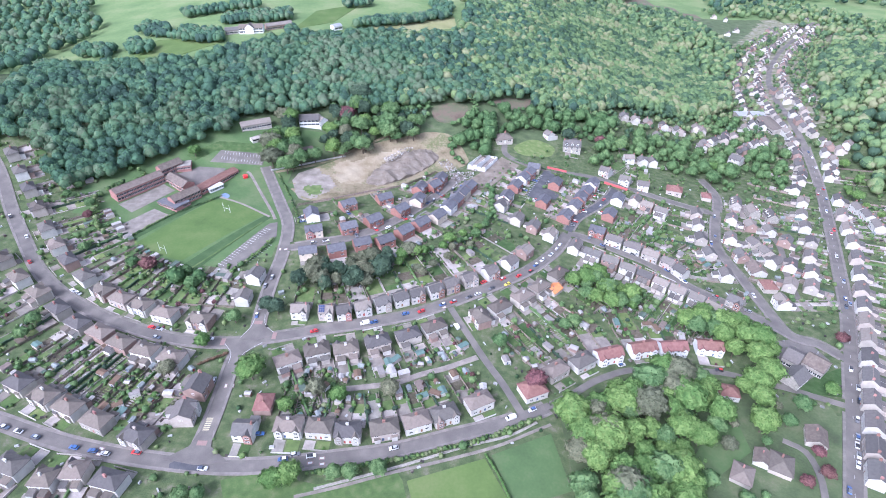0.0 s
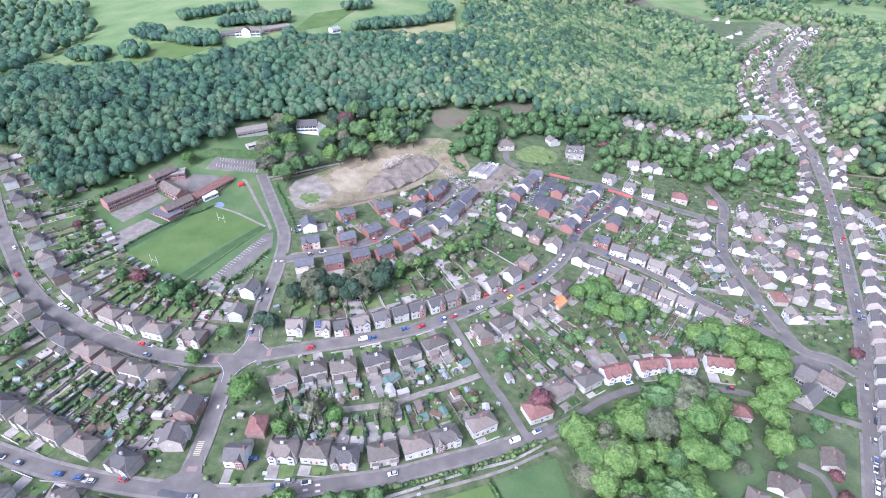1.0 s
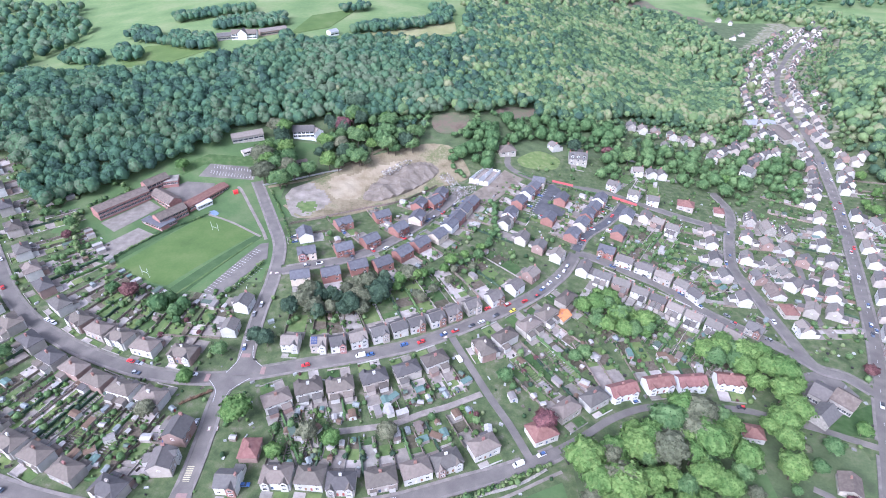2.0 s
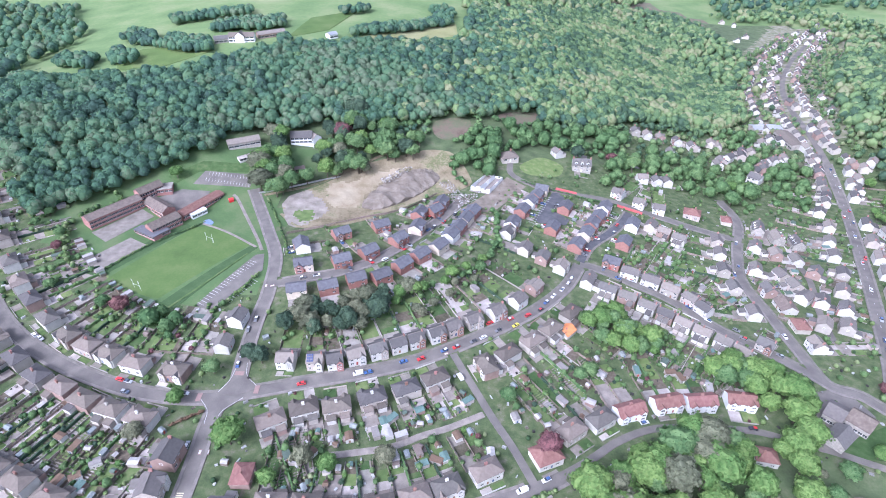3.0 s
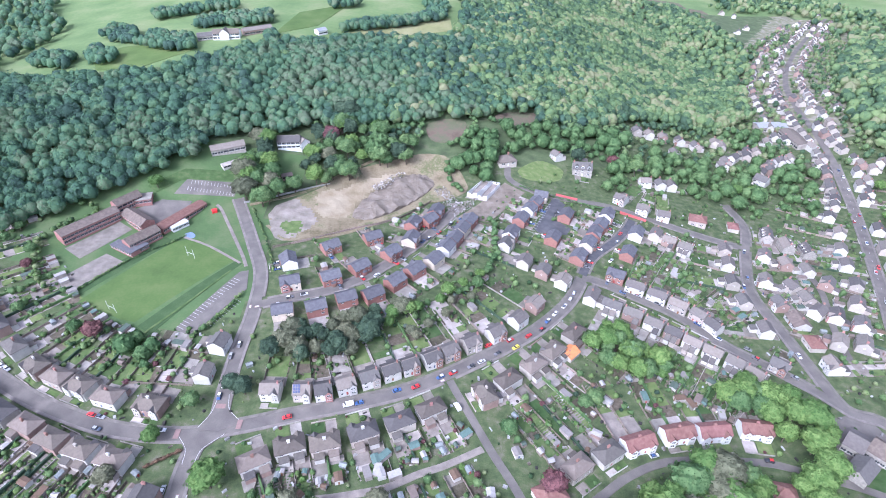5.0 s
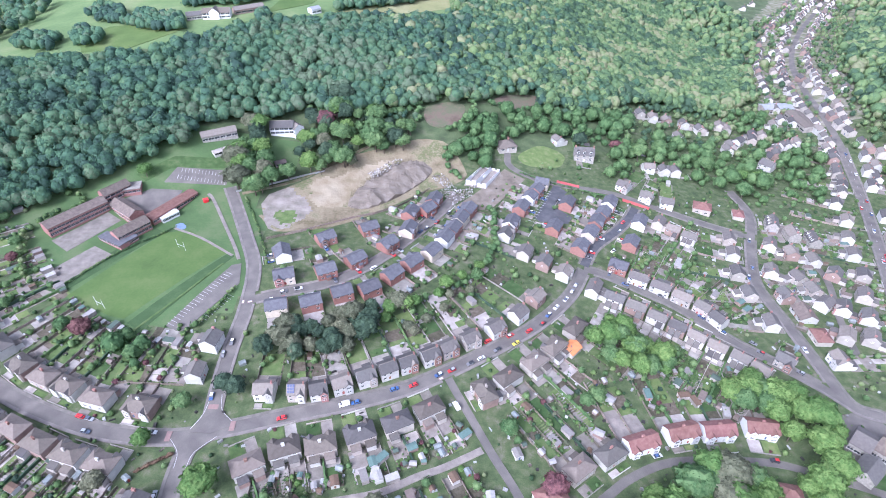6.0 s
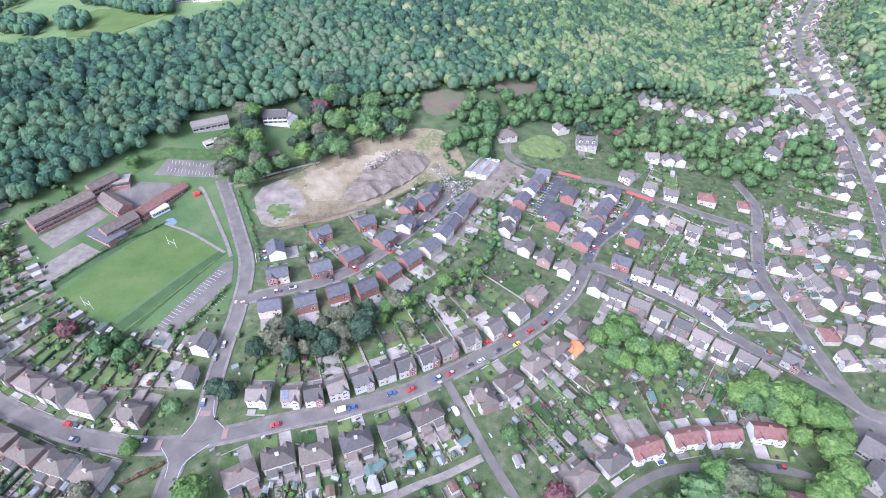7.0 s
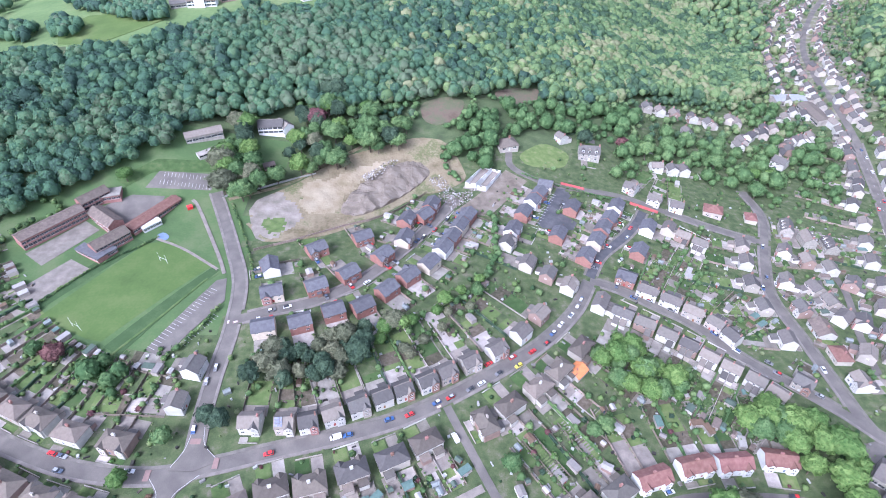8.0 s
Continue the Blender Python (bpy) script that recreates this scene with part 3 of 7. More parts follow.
def small_roofed(parent, name, x0, x1, y0, y1, h, rise, wall, roof, lean=True):
    """A lean-to or bay joined to the house: walls and a sloping roof."""
    bm = bmesh.new()
    box(bm, x0, x1, y0, y1, -1.6, h)
    ex = part(name, bm, wall, parent)
    bm = bmesh.new()
    o = 0.15
    ya, yb = (y0 - o, y1) if y0 < -2 else (y0, y1 + o)
    zi, zo = h + rise, h
    za, zb = (zo, zi) if y0 < -2 else (zi, zo)
    v = [bm.verts.new(p) for p in ((x0 - o, ya, za), (x1 + o, ya, za), (x1 + o, yb, zb), (x0 - o, yb, zb))]
    v += [bm.verts.new(p.co + Vector((0, 0, 0.14))) for p in v]
    for f in ((3, 2, 1, 0), (4, 5, 6, 7), (0, 1, 5, 4), (1, 2, 6, 5), (2, 3, 7, 6), (3, 0, 4, 7)):
        bm.faces.new([v[i] for i in f])
    part("lean_to_roof", bm, roof, ex)
    return ex


def cross_gable(parent, x, w, y_front, depth, h, rise, wall, roof, win=True):
    """A front gable: a shallow projecting bay with its own pitched roof."""
    bm = bmesh.new()
    v = [(-w / 2, -1.6), (w / 2, -1.6), (w / 2, h), (0, h + rise), (-w / 2, h)]
    A = [bm.verts.new((x + a, y_front, z)) for a, z in v]
    B = [bm.verts.new((x + a, y_front + depth, z)) for a, z in v]
    bm.faces.new(A)
    for i in range(5):
        j = (i + 1) % 5
        bm.faces.new([A[j], A[i], B[i], B[j]])
    bmesh.ops.recalc_face_normals(bm, faces=bm.faces[:])
    g = part("front_gable", bm, wall, parent)
    bm = bmesh.new()
    gable_roof(bm, depth, w, h, rise, 0.25, 0.16, y=y_front + depth / 2 - 0.05, x=x, along_x=False)
    part("gable_roof", bm, roof, g)
    if win:
        for z in (0.9, 3.5):
            bm = bmesh.new()
            sash(bm, x - w * 0.3, x + w * 0.3, z, z + 1.3, y_front - 0.05, -1)
            part("window", bm, M_PURE, g).data.materials.append(M_GLASS)
    return g


def side_window(parent, w, h0, side):
    """A window in an end wall, its frame standing a little proud."""
    bm = bmesh.new()
    sash(bm, -0.6, 0.6, h0, h0 + 1.2, -w / 2 - 0.04, -1)
    bmesh.ops.rotate(bm, cent=(0, 0, 0), matrix=Matrix.Rotation(side * math.pi / 2, 3, "Z"), verts=bm.verts[:])
    part("window", bm, M_PURE, parent).data.materials.append(M_GLASS)


def seen(blind, Wf, Hf, Wb, Hb):
    """Plain front (1), back (2) or both (3) for houses far up the slope and the valley."""
    if blind == 3:
        return [], [], [], []
    if blind == 1:
        return [], [], Wb, Hb
    if blind == 2:
        return Wf, Hf, [], []
    return Wf, Hf, Wb, Hb


def house(kind, variant=0, blind=0):
    """One house of a kind at the origin, front to -y, as an Empty with its parts."""
    e = new(kind_names[kind][0])
    lab, cat = kind_names[kind][1:]
    tagged(e, lab[variant % len(lab)], cat)
    if kind == "semi":
        w, d, h, rise = 11.6, 7.6, 5.2, 2.6
        Wf, Hf = holes_of(w, (-3.8, 3.8), (-3.6, 3.6), (-1.2, 1.2), 1.6) if variant else holes_of(w, (-1.2, 1.2), (), (-1.2, 1.2), 1.1)
        Wb, Hb = holes_of(w, (-3.4, 3.4), (), (), 1.4, True)
        Wf, Hf, Wb, Hb = seen(blind, Wf, Hf, Wb, Hb)
        part("wall", shell(w, d, h, Hf, Hb), M_WHITE, e)
        fit_openings(e, Wf, (-1.2, 1.2), -d / 2, True)
        fit_openings(e, Wb, (), d / 2, False)
        bm = bmesh.new()
        hip_roof(bm, w, d, h, rise)
        part("roof", bm, M_TILE, e)
        chimney(e, 0, 0.6, h + 1.6, h + rise + 1.0, M_BRICK if variant else M_WHITE, 1.2, 0.7)
        if variant == 0:
            for x in (-3.7, 3.7):
                cross_gable(e, x, 3.0, -d / 2 - 0.7, 3.2, 4.9, 1.6, M_WHITE, M_TILE)
        elif variant == 1:
            for x in (-3.6, 3.6):
                small_roofed(e, "bay", x - 1.2, x + 1.2, -d / 2 - 0.8, -d / 2, 2.5, 0.5, M_WHITE, M_TILE)
        for x in (-2.9, 2.9) if variant != 2 else (3.2,):
            small_roofed(e, "rear_extension", x - 1.9, x + 1.9, d / 2, d / 2 + 3.0, 2.5, 0.6, M_WHITE, M_TILE)
    elif kind == "villa":
        w, d, h, rise = 8.2, 7.6, 5.3, 2.7
        Wf, Hf = holes_of(w, (-2.6, 0.3), (-2.6,), (-0.3,), 1.4)
        Wb, Hb = holes_of(w, (-2.2, 2.2), (-2.2,), (), 1.3, True)
        Wf, Hf, Wb, Hb = seen(blind, Wf, Hf, Wb, Hb)
        part("wall", shell(w, d, h, Hf, Hb, rise), M_WHITE, e)
        fit_openings(e, Wf, (-0.3,), -d / 2, True)
        fit_openings(e, Wb, (), d / 2, False)
        bm = bmesh.new()
        gable_roof(bm, w, d, h, rise)
        part("roof", bm, M_SLATE, e)
        ridge_tiles(e, -w / 2, w / 2, h + rise + 0.14, M_SLATE)
        chimney(e, w / 2 - 0.6, 0, h + 1.5, h + rise + 1.1, M_BRICK, 0.6, 1.1)
        for s in (-1, 1) if blind != 3 else ():
            side_window(e, w, 3.4, s)
        if variant != 1:
            cross_gable(e, 2.2, 3.2, -d / 2 - 0.8, 3.6, 5.2, 1.7, M_WHITE if variant else M_BRICK, M_SLATE)
        small_roofed(e, "rear_extension", 0.2, w / 2 - 0.2, d / 2, d / 2 + 3.6, 2.7, 0.7, M_WHITE, M_SLATE)
    elif kind == "terrace":
        w, d, h, rise = 10.4, 7.2, 5.3, 2.5
        Wf, Hf = holes_of(w, (-3.4, 3.4), (-3.7, 3.7), (-1.4, 1.4), 1.4)
        Wb, Hb = holes_of(w, (-3.4, 0, 3.4), (), (), 1.2, True)
        Wf, Hf, Wb, Hb = seen(blind, Wf, Hf, Wb, Hb)
        part("wall", shell(w, d, h, Hf, Hb, rise), M_WHITE, e)
        fit_openings(e, Wf, (-1.4, 1.4), -d / 2, True)
        fit_openings(e, Wb, (), d / 2, False)
        bm = bmesh.new()
        gable_roof(bm, w, d, h, rise, 0.3)
        part("roof", bm, M_SLATE, e)
        ridge_tiles(e, -w / 2, w / 2, h + rise + 0.14, M_SLATE)
        for x in (-w / 2 + 0.5, w / 2 - 0.5) if variant else (0,):
            chimney(e, x, 0, h + 1.6, h + rise + 1.0, M_BRICK, 0.7, 1.0)
        for x in (-1.8, 1.8) if variant != 1 else (-2.6,):
            small_roofed(e, "rear_extension", x - 1.5, x + 1.5, d / 2, d / 2 + 4.2, 3.4 if variant else 2.6, 0.9, M_WHITE, M_SLATE)
    elif kind == "brick":
        w, d, h, rise = 8.4, 7.4, 5.0, 2.7
        wall = M_BRICKMIX
        Wf, Hf = holes_of(w, (-2.6, 0, 2.6), (-2.4, 2.4), (0.1,), 1.2)
        Wb, Hb = holes_of(w, (-2.4, 2.4), (-2.2,), (), 1.3, True)
        Wf, Hf, Wb, Hb = seen(blind, Wf, Hf, Wb, Hb)
        part("wall", shell(w, d, h, Hf, Hb, rise), wall, e)
        fit_openings(e, Wf, (0.1,), -d / 2, True)
        fit_openings(e, Wb, (), d / 2, False)
        bm = bmesh.new()
        gable_roof(bm, w, d, h, rise, 0.3)
        part("roof", bm, M_NEWROOF, e)
        ridge_tiles(e, -w / 2, w / 2, h + rise + 0.14, M_NEWROOF)
        if variant == 1:
            cross_gable(e, -2.2, 3.4, -d / 2 - 0.7, 3.8, 4.9, 1.7, M_BRICK, M_NEWROOF)
        else:
            small_roofed(e, "porch", -0.8, 1.0, -d / 2 - 1.0, -d / 2, 2.3, 0.5, M_BRICK, M_NEWROOF)
    elif kind == "cottage":
        w, d, h, rise = 9.4, 7.2, 5.0, 2.6
        Wf, Hf = holes_of(w, (-2.4, 2.4), (), (0.1,), 1.3)
        Wb, Hb = holes_of(w, (-2.0,), (), (), 1.3, True)
        Wf, Hf, Wb, Hb = seen(blind, Wf, Hf, Wb, Hb)
        part("wall", shell(w, d, h, Hf, Hb, rise), M_WHITE, e)
        fit_openings(e, Wf, (0.1,), -d / 2, True)
        fit_openings(e, Wb, (), d / 2, False)
        bm = bmesh.new()
        gable_roof(bm, w, d, h, rise)
        part("roof", bm, M_SLATE, e)
        chimney(e, w / 2 - 0.6, 0, h + 1.5, h + rise + 1.0, M_BRICK, 0.6, 1.0)
        if variant:
            small_roofed(e, "rear_extension", -2.6, 1.0, d / 2, d / 2 + 3.4, 2.8, 0.7, M_WHITE, M_SLATE)
    elif kind == "dormer":
        w, d, h, rise = 11.5, 8.0, 5.2, 3.4
        Wf, Hf = holes_of(w, (-3.6, 0, 3.6), (-3.6, 3.6), (0,), 1.3)
        part("wall", shell(w, d, h, Hf, [], rise), M_STONE, e)
        fit_openings(e, Wf, (0,), -d / 2, True)
        bm = bmesh.new()
        gable_roof(bm, w, d, h, rise, 0.35)
        part("roof", bm, M_SLATE, e)
        ridge_tiles(e, -w / 2, w / 2, h + rise + 0.14, M_SLATE)
        for x in (-3.6, 0, 3.6):
            bm = bmesh.new()
            box(bm, x - 0.75, x + 0.75, -d / 2 + 0.5, -0.6, h + 0.3, h + 2.1)
            dm = part("dormer", bm, M_PURE, e, "white timber dormer")
            bm = bmesh.new()
            box(bm, x - 0.5, x + 0.5, -d / 2 + 0.44, -d / 2 + 0.5, h + 0.75, h + 1.8)
            part("pane", bm, M_GLASS, dm)
            bm = bmesh.new()
            gable_roof(bm, 2.6, 1.6, h + 2.1, 0.5, 0.12, 0.08, y=-d / 2 + 1.7, x=x, along_x=False)
            part("dormer_roof", bm, M_SLATE, dm)
        chimney(e, -w / 2 + 0.5, 0, h + 2, h + rise + 1.0, M_BRICK, 0.7, 1.0)
        chimney(e, w / 2 - 0.5, 0, h + 2, h + rise + 1.0, M_BRICK, 0.7, 1.0)
    elif kind == "redroof":
        w, d, h, rise = 13.5, 7.6, 5.2, 2.7
        Wf, Hf = holes_of(w, (-4.6, -1.6, 1.6, 4.6), (-4.4, 4.4), (-1.6, 1.6), 1.5)
        Wb, Hb = holes_of(w, (-4, 4), (-4, 4), (), 1.3, True)
        Wf, Hf, Wb, Hb = seen(blind, Wf, Hf, Wb, Hb)
        part("wall", shell(w, d, h, Hf, Hb, rise), M_PURE, e)
        fit_openings(e, Wf, (-1.6, 1.6), -d / 2, True)
        fit_openings(e, Wb, (), d / 2, False)
        bm = bmesh.new()
        gable_roof(bm, w, d, h, rise)
        part("roof", bm, M_REDTILE, e)
        ridge_tiles(e, -w / 2, w / 2, h + rise + 0.14, M_REDTILE)
        for x in (-4.4, 4.4):
            cross_gable(e, x, 3.2, -d / 2 - 0.9, 3.6, 4.9, 1.8, M_PURE, M_REDTILE)
        chimney(e, 0, 0.3, h + 1.6, h + rise + 1.0, M_BRICK, 1.2, 0.7)
    elif kind in ("bungalow", "redhip", "brown", "orange"):
        w, d, h, rise = (9.5, 8.0, 2.9, 2.6) if kind != "redhip" else (11, 9, 4.6, 3.2)
        Wf, Hf = holes_of(w, (), (-2.8, 2.8), (0,), 1.8, up=False)
        Wb, Hb = holes_of(w, (), (-2.8, 2.6), (), 1.6, True, up=False)
        gb = kind in ("brown", "orange")
        Wf, Hf, Wb, Hb = seen(blind, Wf, Hf, Wb, Hb)
        part("wall", shell(w, d, h, Hf, Hb, rise if gb else 0), M_WHITE, e)
        fit_openings(e, Wf, (0,), -d / 2, True)
        fit_openings(e, Wb, (), d / 2, False)
        bm = bmesh.new()
        rm = {"bungalow": M_TILE, "redhip": M_REDTILE, "brown": M_BROWNTILE, "orange": M_ORANGE}[kind]
        (gable_roof if gb else hip_roof)(bm, w, d, h, rise)
        part("roof", bm, rm, e)
        chimney(e, 1.5, 0.5, h + 1.2, h + rise + 0.8, M_BRICK)
    return e


kind_names = {
    "semi": ("semi_detached_house", ("pale rendered semi-detached pair with grey hipped tile roof", "white pebble-dashed semi-detached pair with bay windows", "cream rendered semi-detached pair with hipped brown-grey roof"), "house"),
    "villa": ("detached_house", ("white rendered house with grey slate gable roof", "small rendered house with slate roof and rear extension", "rendered house with a projecting front gable"), "house"),
    "terrace": ("terraced_house", ("pale rendered terraced pair with grey slate roof", "rendered terraced pair with brick chimneys at both ends", "terraced pair with slate roof and long rear extension"), "house"),
    "brick": ("brick_house", ("new red brick house with dark grey roof", "new brick house with a front gable", "new red brick house with small porch"), "house"),
    "cottage": ("valley_house", ("pale rendered valley house with slate roof", "rendered valley house with a rear extension", "small white valley house with slate roof"), "house"),
    "dormer": ("dormer_house", ("stone house with steep slate roof and white dormers",), "house"),
    "redroof": ("gabled_house", ("white rendered pair with red tiled roof and gables",), "house"),
    "bungalow": ("bungalow", ("white bungalow with grey hipped roof",), "bungalow"),
    "redhip": ("hipped_house", ("white house with red hipped tile roof",), "house"),
    "brown": ("gabled_bungalow", ("white bungalow with brown tiled gable roof",), "bungalow"),
    "orange": ("bungalow_extension", ("low building with bright orange tiled roof",), "bungalow"),
}
PROTO = {}
HOUSES = []         # x, y, turn, kind
rng = random.Random(7)


def place_house(kind, x, y, turn, variant=None, size=1.0, wide=1.1, deep=1.1):
    """Sets a house down facing turn (radians, the direction of its front)."""
    v = rng.randrange(3) if variant is None else variant
    m = Matrix.Translation((x, y, gz(x, y) + 0.25)) @ Matrix.Rotation(turn + math.pi / 2, 4, "Z")
    HOUSES.append((x, y, turn, kind))
    blind = 3 if y > 570 else 0 if y < 300 or abs(math.sin(turn)) < 0.35 else 1 if math.sin(turn) > 0 else 2
    if (kind, v, blind) in PROTO:
        ob = copy_thing(PROTO[kind, v, blind], m)
    else:
        ob = PROTO[kind, v, blind] = house(kind, v, blind)
        ob.matrix_basis = m
    ob.matrix_basis = m @ Matrix.Diagonal((size * wide, size * deep, size * 0.95, 1))
    return ob


def house_row(kind, pts, group=True):
    """Houses along a street, each square to the row and facing the nearest road."""
    P = np.array(pts)
    for i, (x, y) in enumerate(P):
        t = P[min(i + 1, len(P) - 1)] - P[max(i - 1, 0)]
        d, q, rt = nearest_road(x, y)
        t = t / (np.linalg.norm(t) + 1e-9)
        if abs(t @ rt) < 0.8 or len(P) < 3:
            t = rt
        n = np.array((-t[1], t[0]))
        if n @ (q - P[i]) < 0:
            n = -n
        room = min(np.linalg.norm(P[i] - P[j]) for j in range(len(P)) if j != i) if len(P) > 1 else 14
        own = {"semi": 11.9, "villa": 8.6, "terrace": 10.5, "brick": 8.7, "dormer": 11.8, "redroof": 13.8, "cottage": 9.6}[kind]
        ob = place_house(kind, x, y, math.atan2(n[1], n[0]), wide=max(0.82, min(1.3 if kind == "brick" else 1.08, (room - 1.2) / own)), deep=1.2 if kind == "brick" else 1.03)
        ob["group"] = "houses along the street"


house_row('semi', [(-199.2, 179.1), (-183.6, 172.1), (-169.7, 166.5), (-153.7, 159.7), (-133.2, 152.4)])  # lower_west
house_row('semi', [(-68.9, 159.5), (-55.2, 159.4), (-42.4, 157.6), (-26.3, 159.8), (-12.1, 164.4), (0.8, 169.1), (17.2, 177.2)])  # lower_east
house_row('semi', [(-176.7, 136.5), (-159.9, 130.9), (-149.8, 134.7), (-134.4, 130.9)])  # lower_south
house_row('semi', [(-78.1, 198.2), (-64.7, 205.3), (-50.1, 207.3), (-34.4, 213.1), (-18.7, 219.1), (-4.9, 226.4)])  # cres_south_east
house_row('semi', [(20.9, 236.3), (32.8, 245.2), (47.1, 255.3), (58.6, 265.4), (72.4, 279.7)])  # cres_south_far
house_row('villa', [(-79, 233.8), (-64.5, 233.9), (-55, 234.5), (-45.2, 238.3), (-34.5, 242.7), (-24.6, 247.2), (-15.4, 251.2), (-4.6, 256), (4.4, 261.2), (15.7, 267.4), (29.3, 275.4), (42.7, 286.8), (54, 300.1)])  # cres_north_east
house_row('semi', [(-261, 267.7), (-242.9, 252.9), (-225.7, 241.5), (-208.8, 230), (-193.1, 219.8), (-178.4, 213.5), (-164.7, 206.8), (-150.3, 201.9), (-135.3, 197.9)])  # cres_south_west
house_row('semi', [(-314.7, 374.4), (-299.6, 356), (-285.1, 339), (-269, 319.7), (-252.4, 299.3), (-237.9, 283.2), (-223.9, 269.7), (-207.9, 256.5), (-192.1, 245.5), (-179, 239.2), (-166.1, 234.3), (-151, 228.7), (-130.8, 224.6)])  # cres_north_west
house_row('brick', [(-84.1, 305), (-62.5, 310.9), (-47.3, 322), (-30, 338.8), (-18.4, 355.6), (-17.6, 374.4), (-7, 380.1), (-2.3, 392.1)])  # estate_north
house_row('brick', [(-89, 324.7), (-67.3, 341.8), (-42.7, 354.8)])  # estate_back
house_row('brick', [(-83.5, 282.5), (-66.7, 286.2), (-51.6, 294.1), (-37.4, 298.4), (-25.8, 310.7), (-15.1, 322.4), (-3.7, 333.9), (4.2, 348.2), (9.5, 358.9), (14.8, 370.6), (20.3, 381.5)])  # estate_south
house_row('brick', [(48, 369.8), (56.7, 387.6), (64.4, 400.6), (70.1, 409.3), (75.7, 418.9)])  # court_west
house_row('brick', [(89.5, 349.3), (99.2, 364.4), (106.3, 377), (113, 387.2), (120.6, 400)])  # court_mid
house_row('brick', [(110.2, 333.6), (124.5, 357.3), (137.1, 381.2)])  # court_east
house_row('brick', [(75.8, 367.6), (89.8, 395.6)])  # court_single
house_row('villa', [(43.2, 356.5), (53, 339.2), (63.6, 331), (74.3, 323.2)])  # white_west
house_row('terrace', [(119.6, 323.3), (131.1, 316.6), (141.4, 308.9), (150.9, 301.2), (156.1, 292.4)])  # terrace_north
house_row('terrace', [(89.7, 311.8), (100.3, 304.6), (111.1, 298.5), (120.9, 291.4), (130.2, 284.8), (138.3, 277.8), (146.6, 270.9), (156.1, 263.9), (163.1, 256.1)])  # terrace_south
house_row('terrace', [(151.1, 382.4), (159.3, 376.1), (168.1, 369.9)])  # terrace_top
house_row('villa', [(136.9, 423.5), (150.9, 412.5), (165.1, 407.7)])  # north_cottages
house_row('villa', [(167, 458.2), (179.3, 457.5), (188.9, 458.7)])  # high_cottages
house_row('villa', [(197.3, 372.5), (192.4, 355.8), (186.5, 335.7), (184.8, 316), (186, 291.3), (179.6, 262.9)])  # east_west
house_row('dormer', [(239, 395.4), (247.8, 383.7), (259.1, 377.1)])  # east_north
house_row('villa', [(224.4, 369.3), (234.8, 360.6), (245.6, 353.2)])  # east_mid
house_row('villa', [(210.3, 339.6), (207.2, 315.7)])  # east_low
house_row('villa', [(357.1, 527.5), (346.5, 500.8), (336.7, 477.8), (329.4, 458.5), (307.5, 429.8), (299.9, 404.4), (285.9, 380.7), (277.2, 360.4), (268.8, 337.1), (256.4, 316.8), (246.6, 297.5), (237, 280.6)])  # valley_west
house_row('terrace', [(363.3, 479.3), (353.4, 457.3), (334.1, 411), (319.4, 382.3), (308.4, 357.9), (299.2, 337.5), (288, 315), (277.3, 295.2), (267, 277.4), (257.5, 260.3), (249, 245.1), (240.7, 230.2), (231.1, 214.3), (222.4, 199.8), (213.2, 184.5), (205.3, 170.6), (196.7, 156.3), (189.1, 143.1)])  # valley_east
house_row('villa', [(225, 333.9), (227.5, 322), (227.4, 308.9), (250.9, 338.2)])  # east_infill
house_row('villa', [(236.3, 305.3), (224.2, 282.3), (209.2, 263.9)])  # east_infill2
house_row('terrace', [(339.7, 394.1), (338.4, 379.9), (334.2, 362)])  # valley_back
house_row('redroof', [(88.7, 213.1), (108.8, 219), (126, 220.3)])  # red_terrace
house_row('semi', [(58.1, 199.7), (73.4, 207.1)])  # grey_south
house_row('villa', [(187.8, 553.8), (199.7, 552.5), (213.3, 552.6), (230.3, 552), (243.4, 545.6), (267.7, 558.5)])  # hill_terrace
house_row('cottage', [(215.1, 523.6), (256.1, 511), (274.6, 529.8), (295.1, 546.3), (304.1, 546.1)])  # mid_cottages
house_row('cottage', [(288.5, 503.6), (302.5, 518.5), (319.3, 527.6), (330.3, 532.8)])  # mid_cottages2
house_row('cottage', [(340.3, 485.3), (350, 507.8), (361, 552), (346, 572.8), (401, 700.6), (411.8, 737.1), (432.6, 794.1), (452.4, 815.5), (469.9, 819.2), (490.6, 857.8), (483.3, 892.8), (497.7, 928.2), (521.4, 926.3)])  # upvalley_west
house_row('cottage', [(382.5, 542.3), (381.9, 557.6), (385.6, 576.1), (390, 596.5), (407.8, 642.7), (413.1, 669.2), (418.1, 691.6), (414.1, 636.9), (431.1, 634.7), (449.1, 684.7)])  # upvalley_east
house_row('cottage', [(490.3, 828.7), (498.3, 824.2), (541, 890.3), (564.7, 922.5), (593.5, 949.4), (632.6, 1001.9), (670.5, 1051.5), (698.6, 1084)])  # upvalley_top
house_row('cottage', [(604.2, 1084), (607.9, 1059.5), (578.3, 991.6), (650.6, 1109.5), (634.7, 1042), (665, 1084), (720.6, 1168.6), (693.6, 1113.9)])  # upvalley_top2
house_row('cottage', [(378.9, 805.9), (385.8, 794.8), (388.9, 763), (392.4, 750.4), (513.8, 1045.9), (544.6, 1080.2), (546.2, 1189), (560.6, 1168.6), (470.2, 1020.5), (526.8, 986.1)])  # upvalley_left
house_row('cottage', [(383.1, 512.1), (387.6, 502.6), (373.3, 485.5), (399.2, 510.7)])  # valley_side
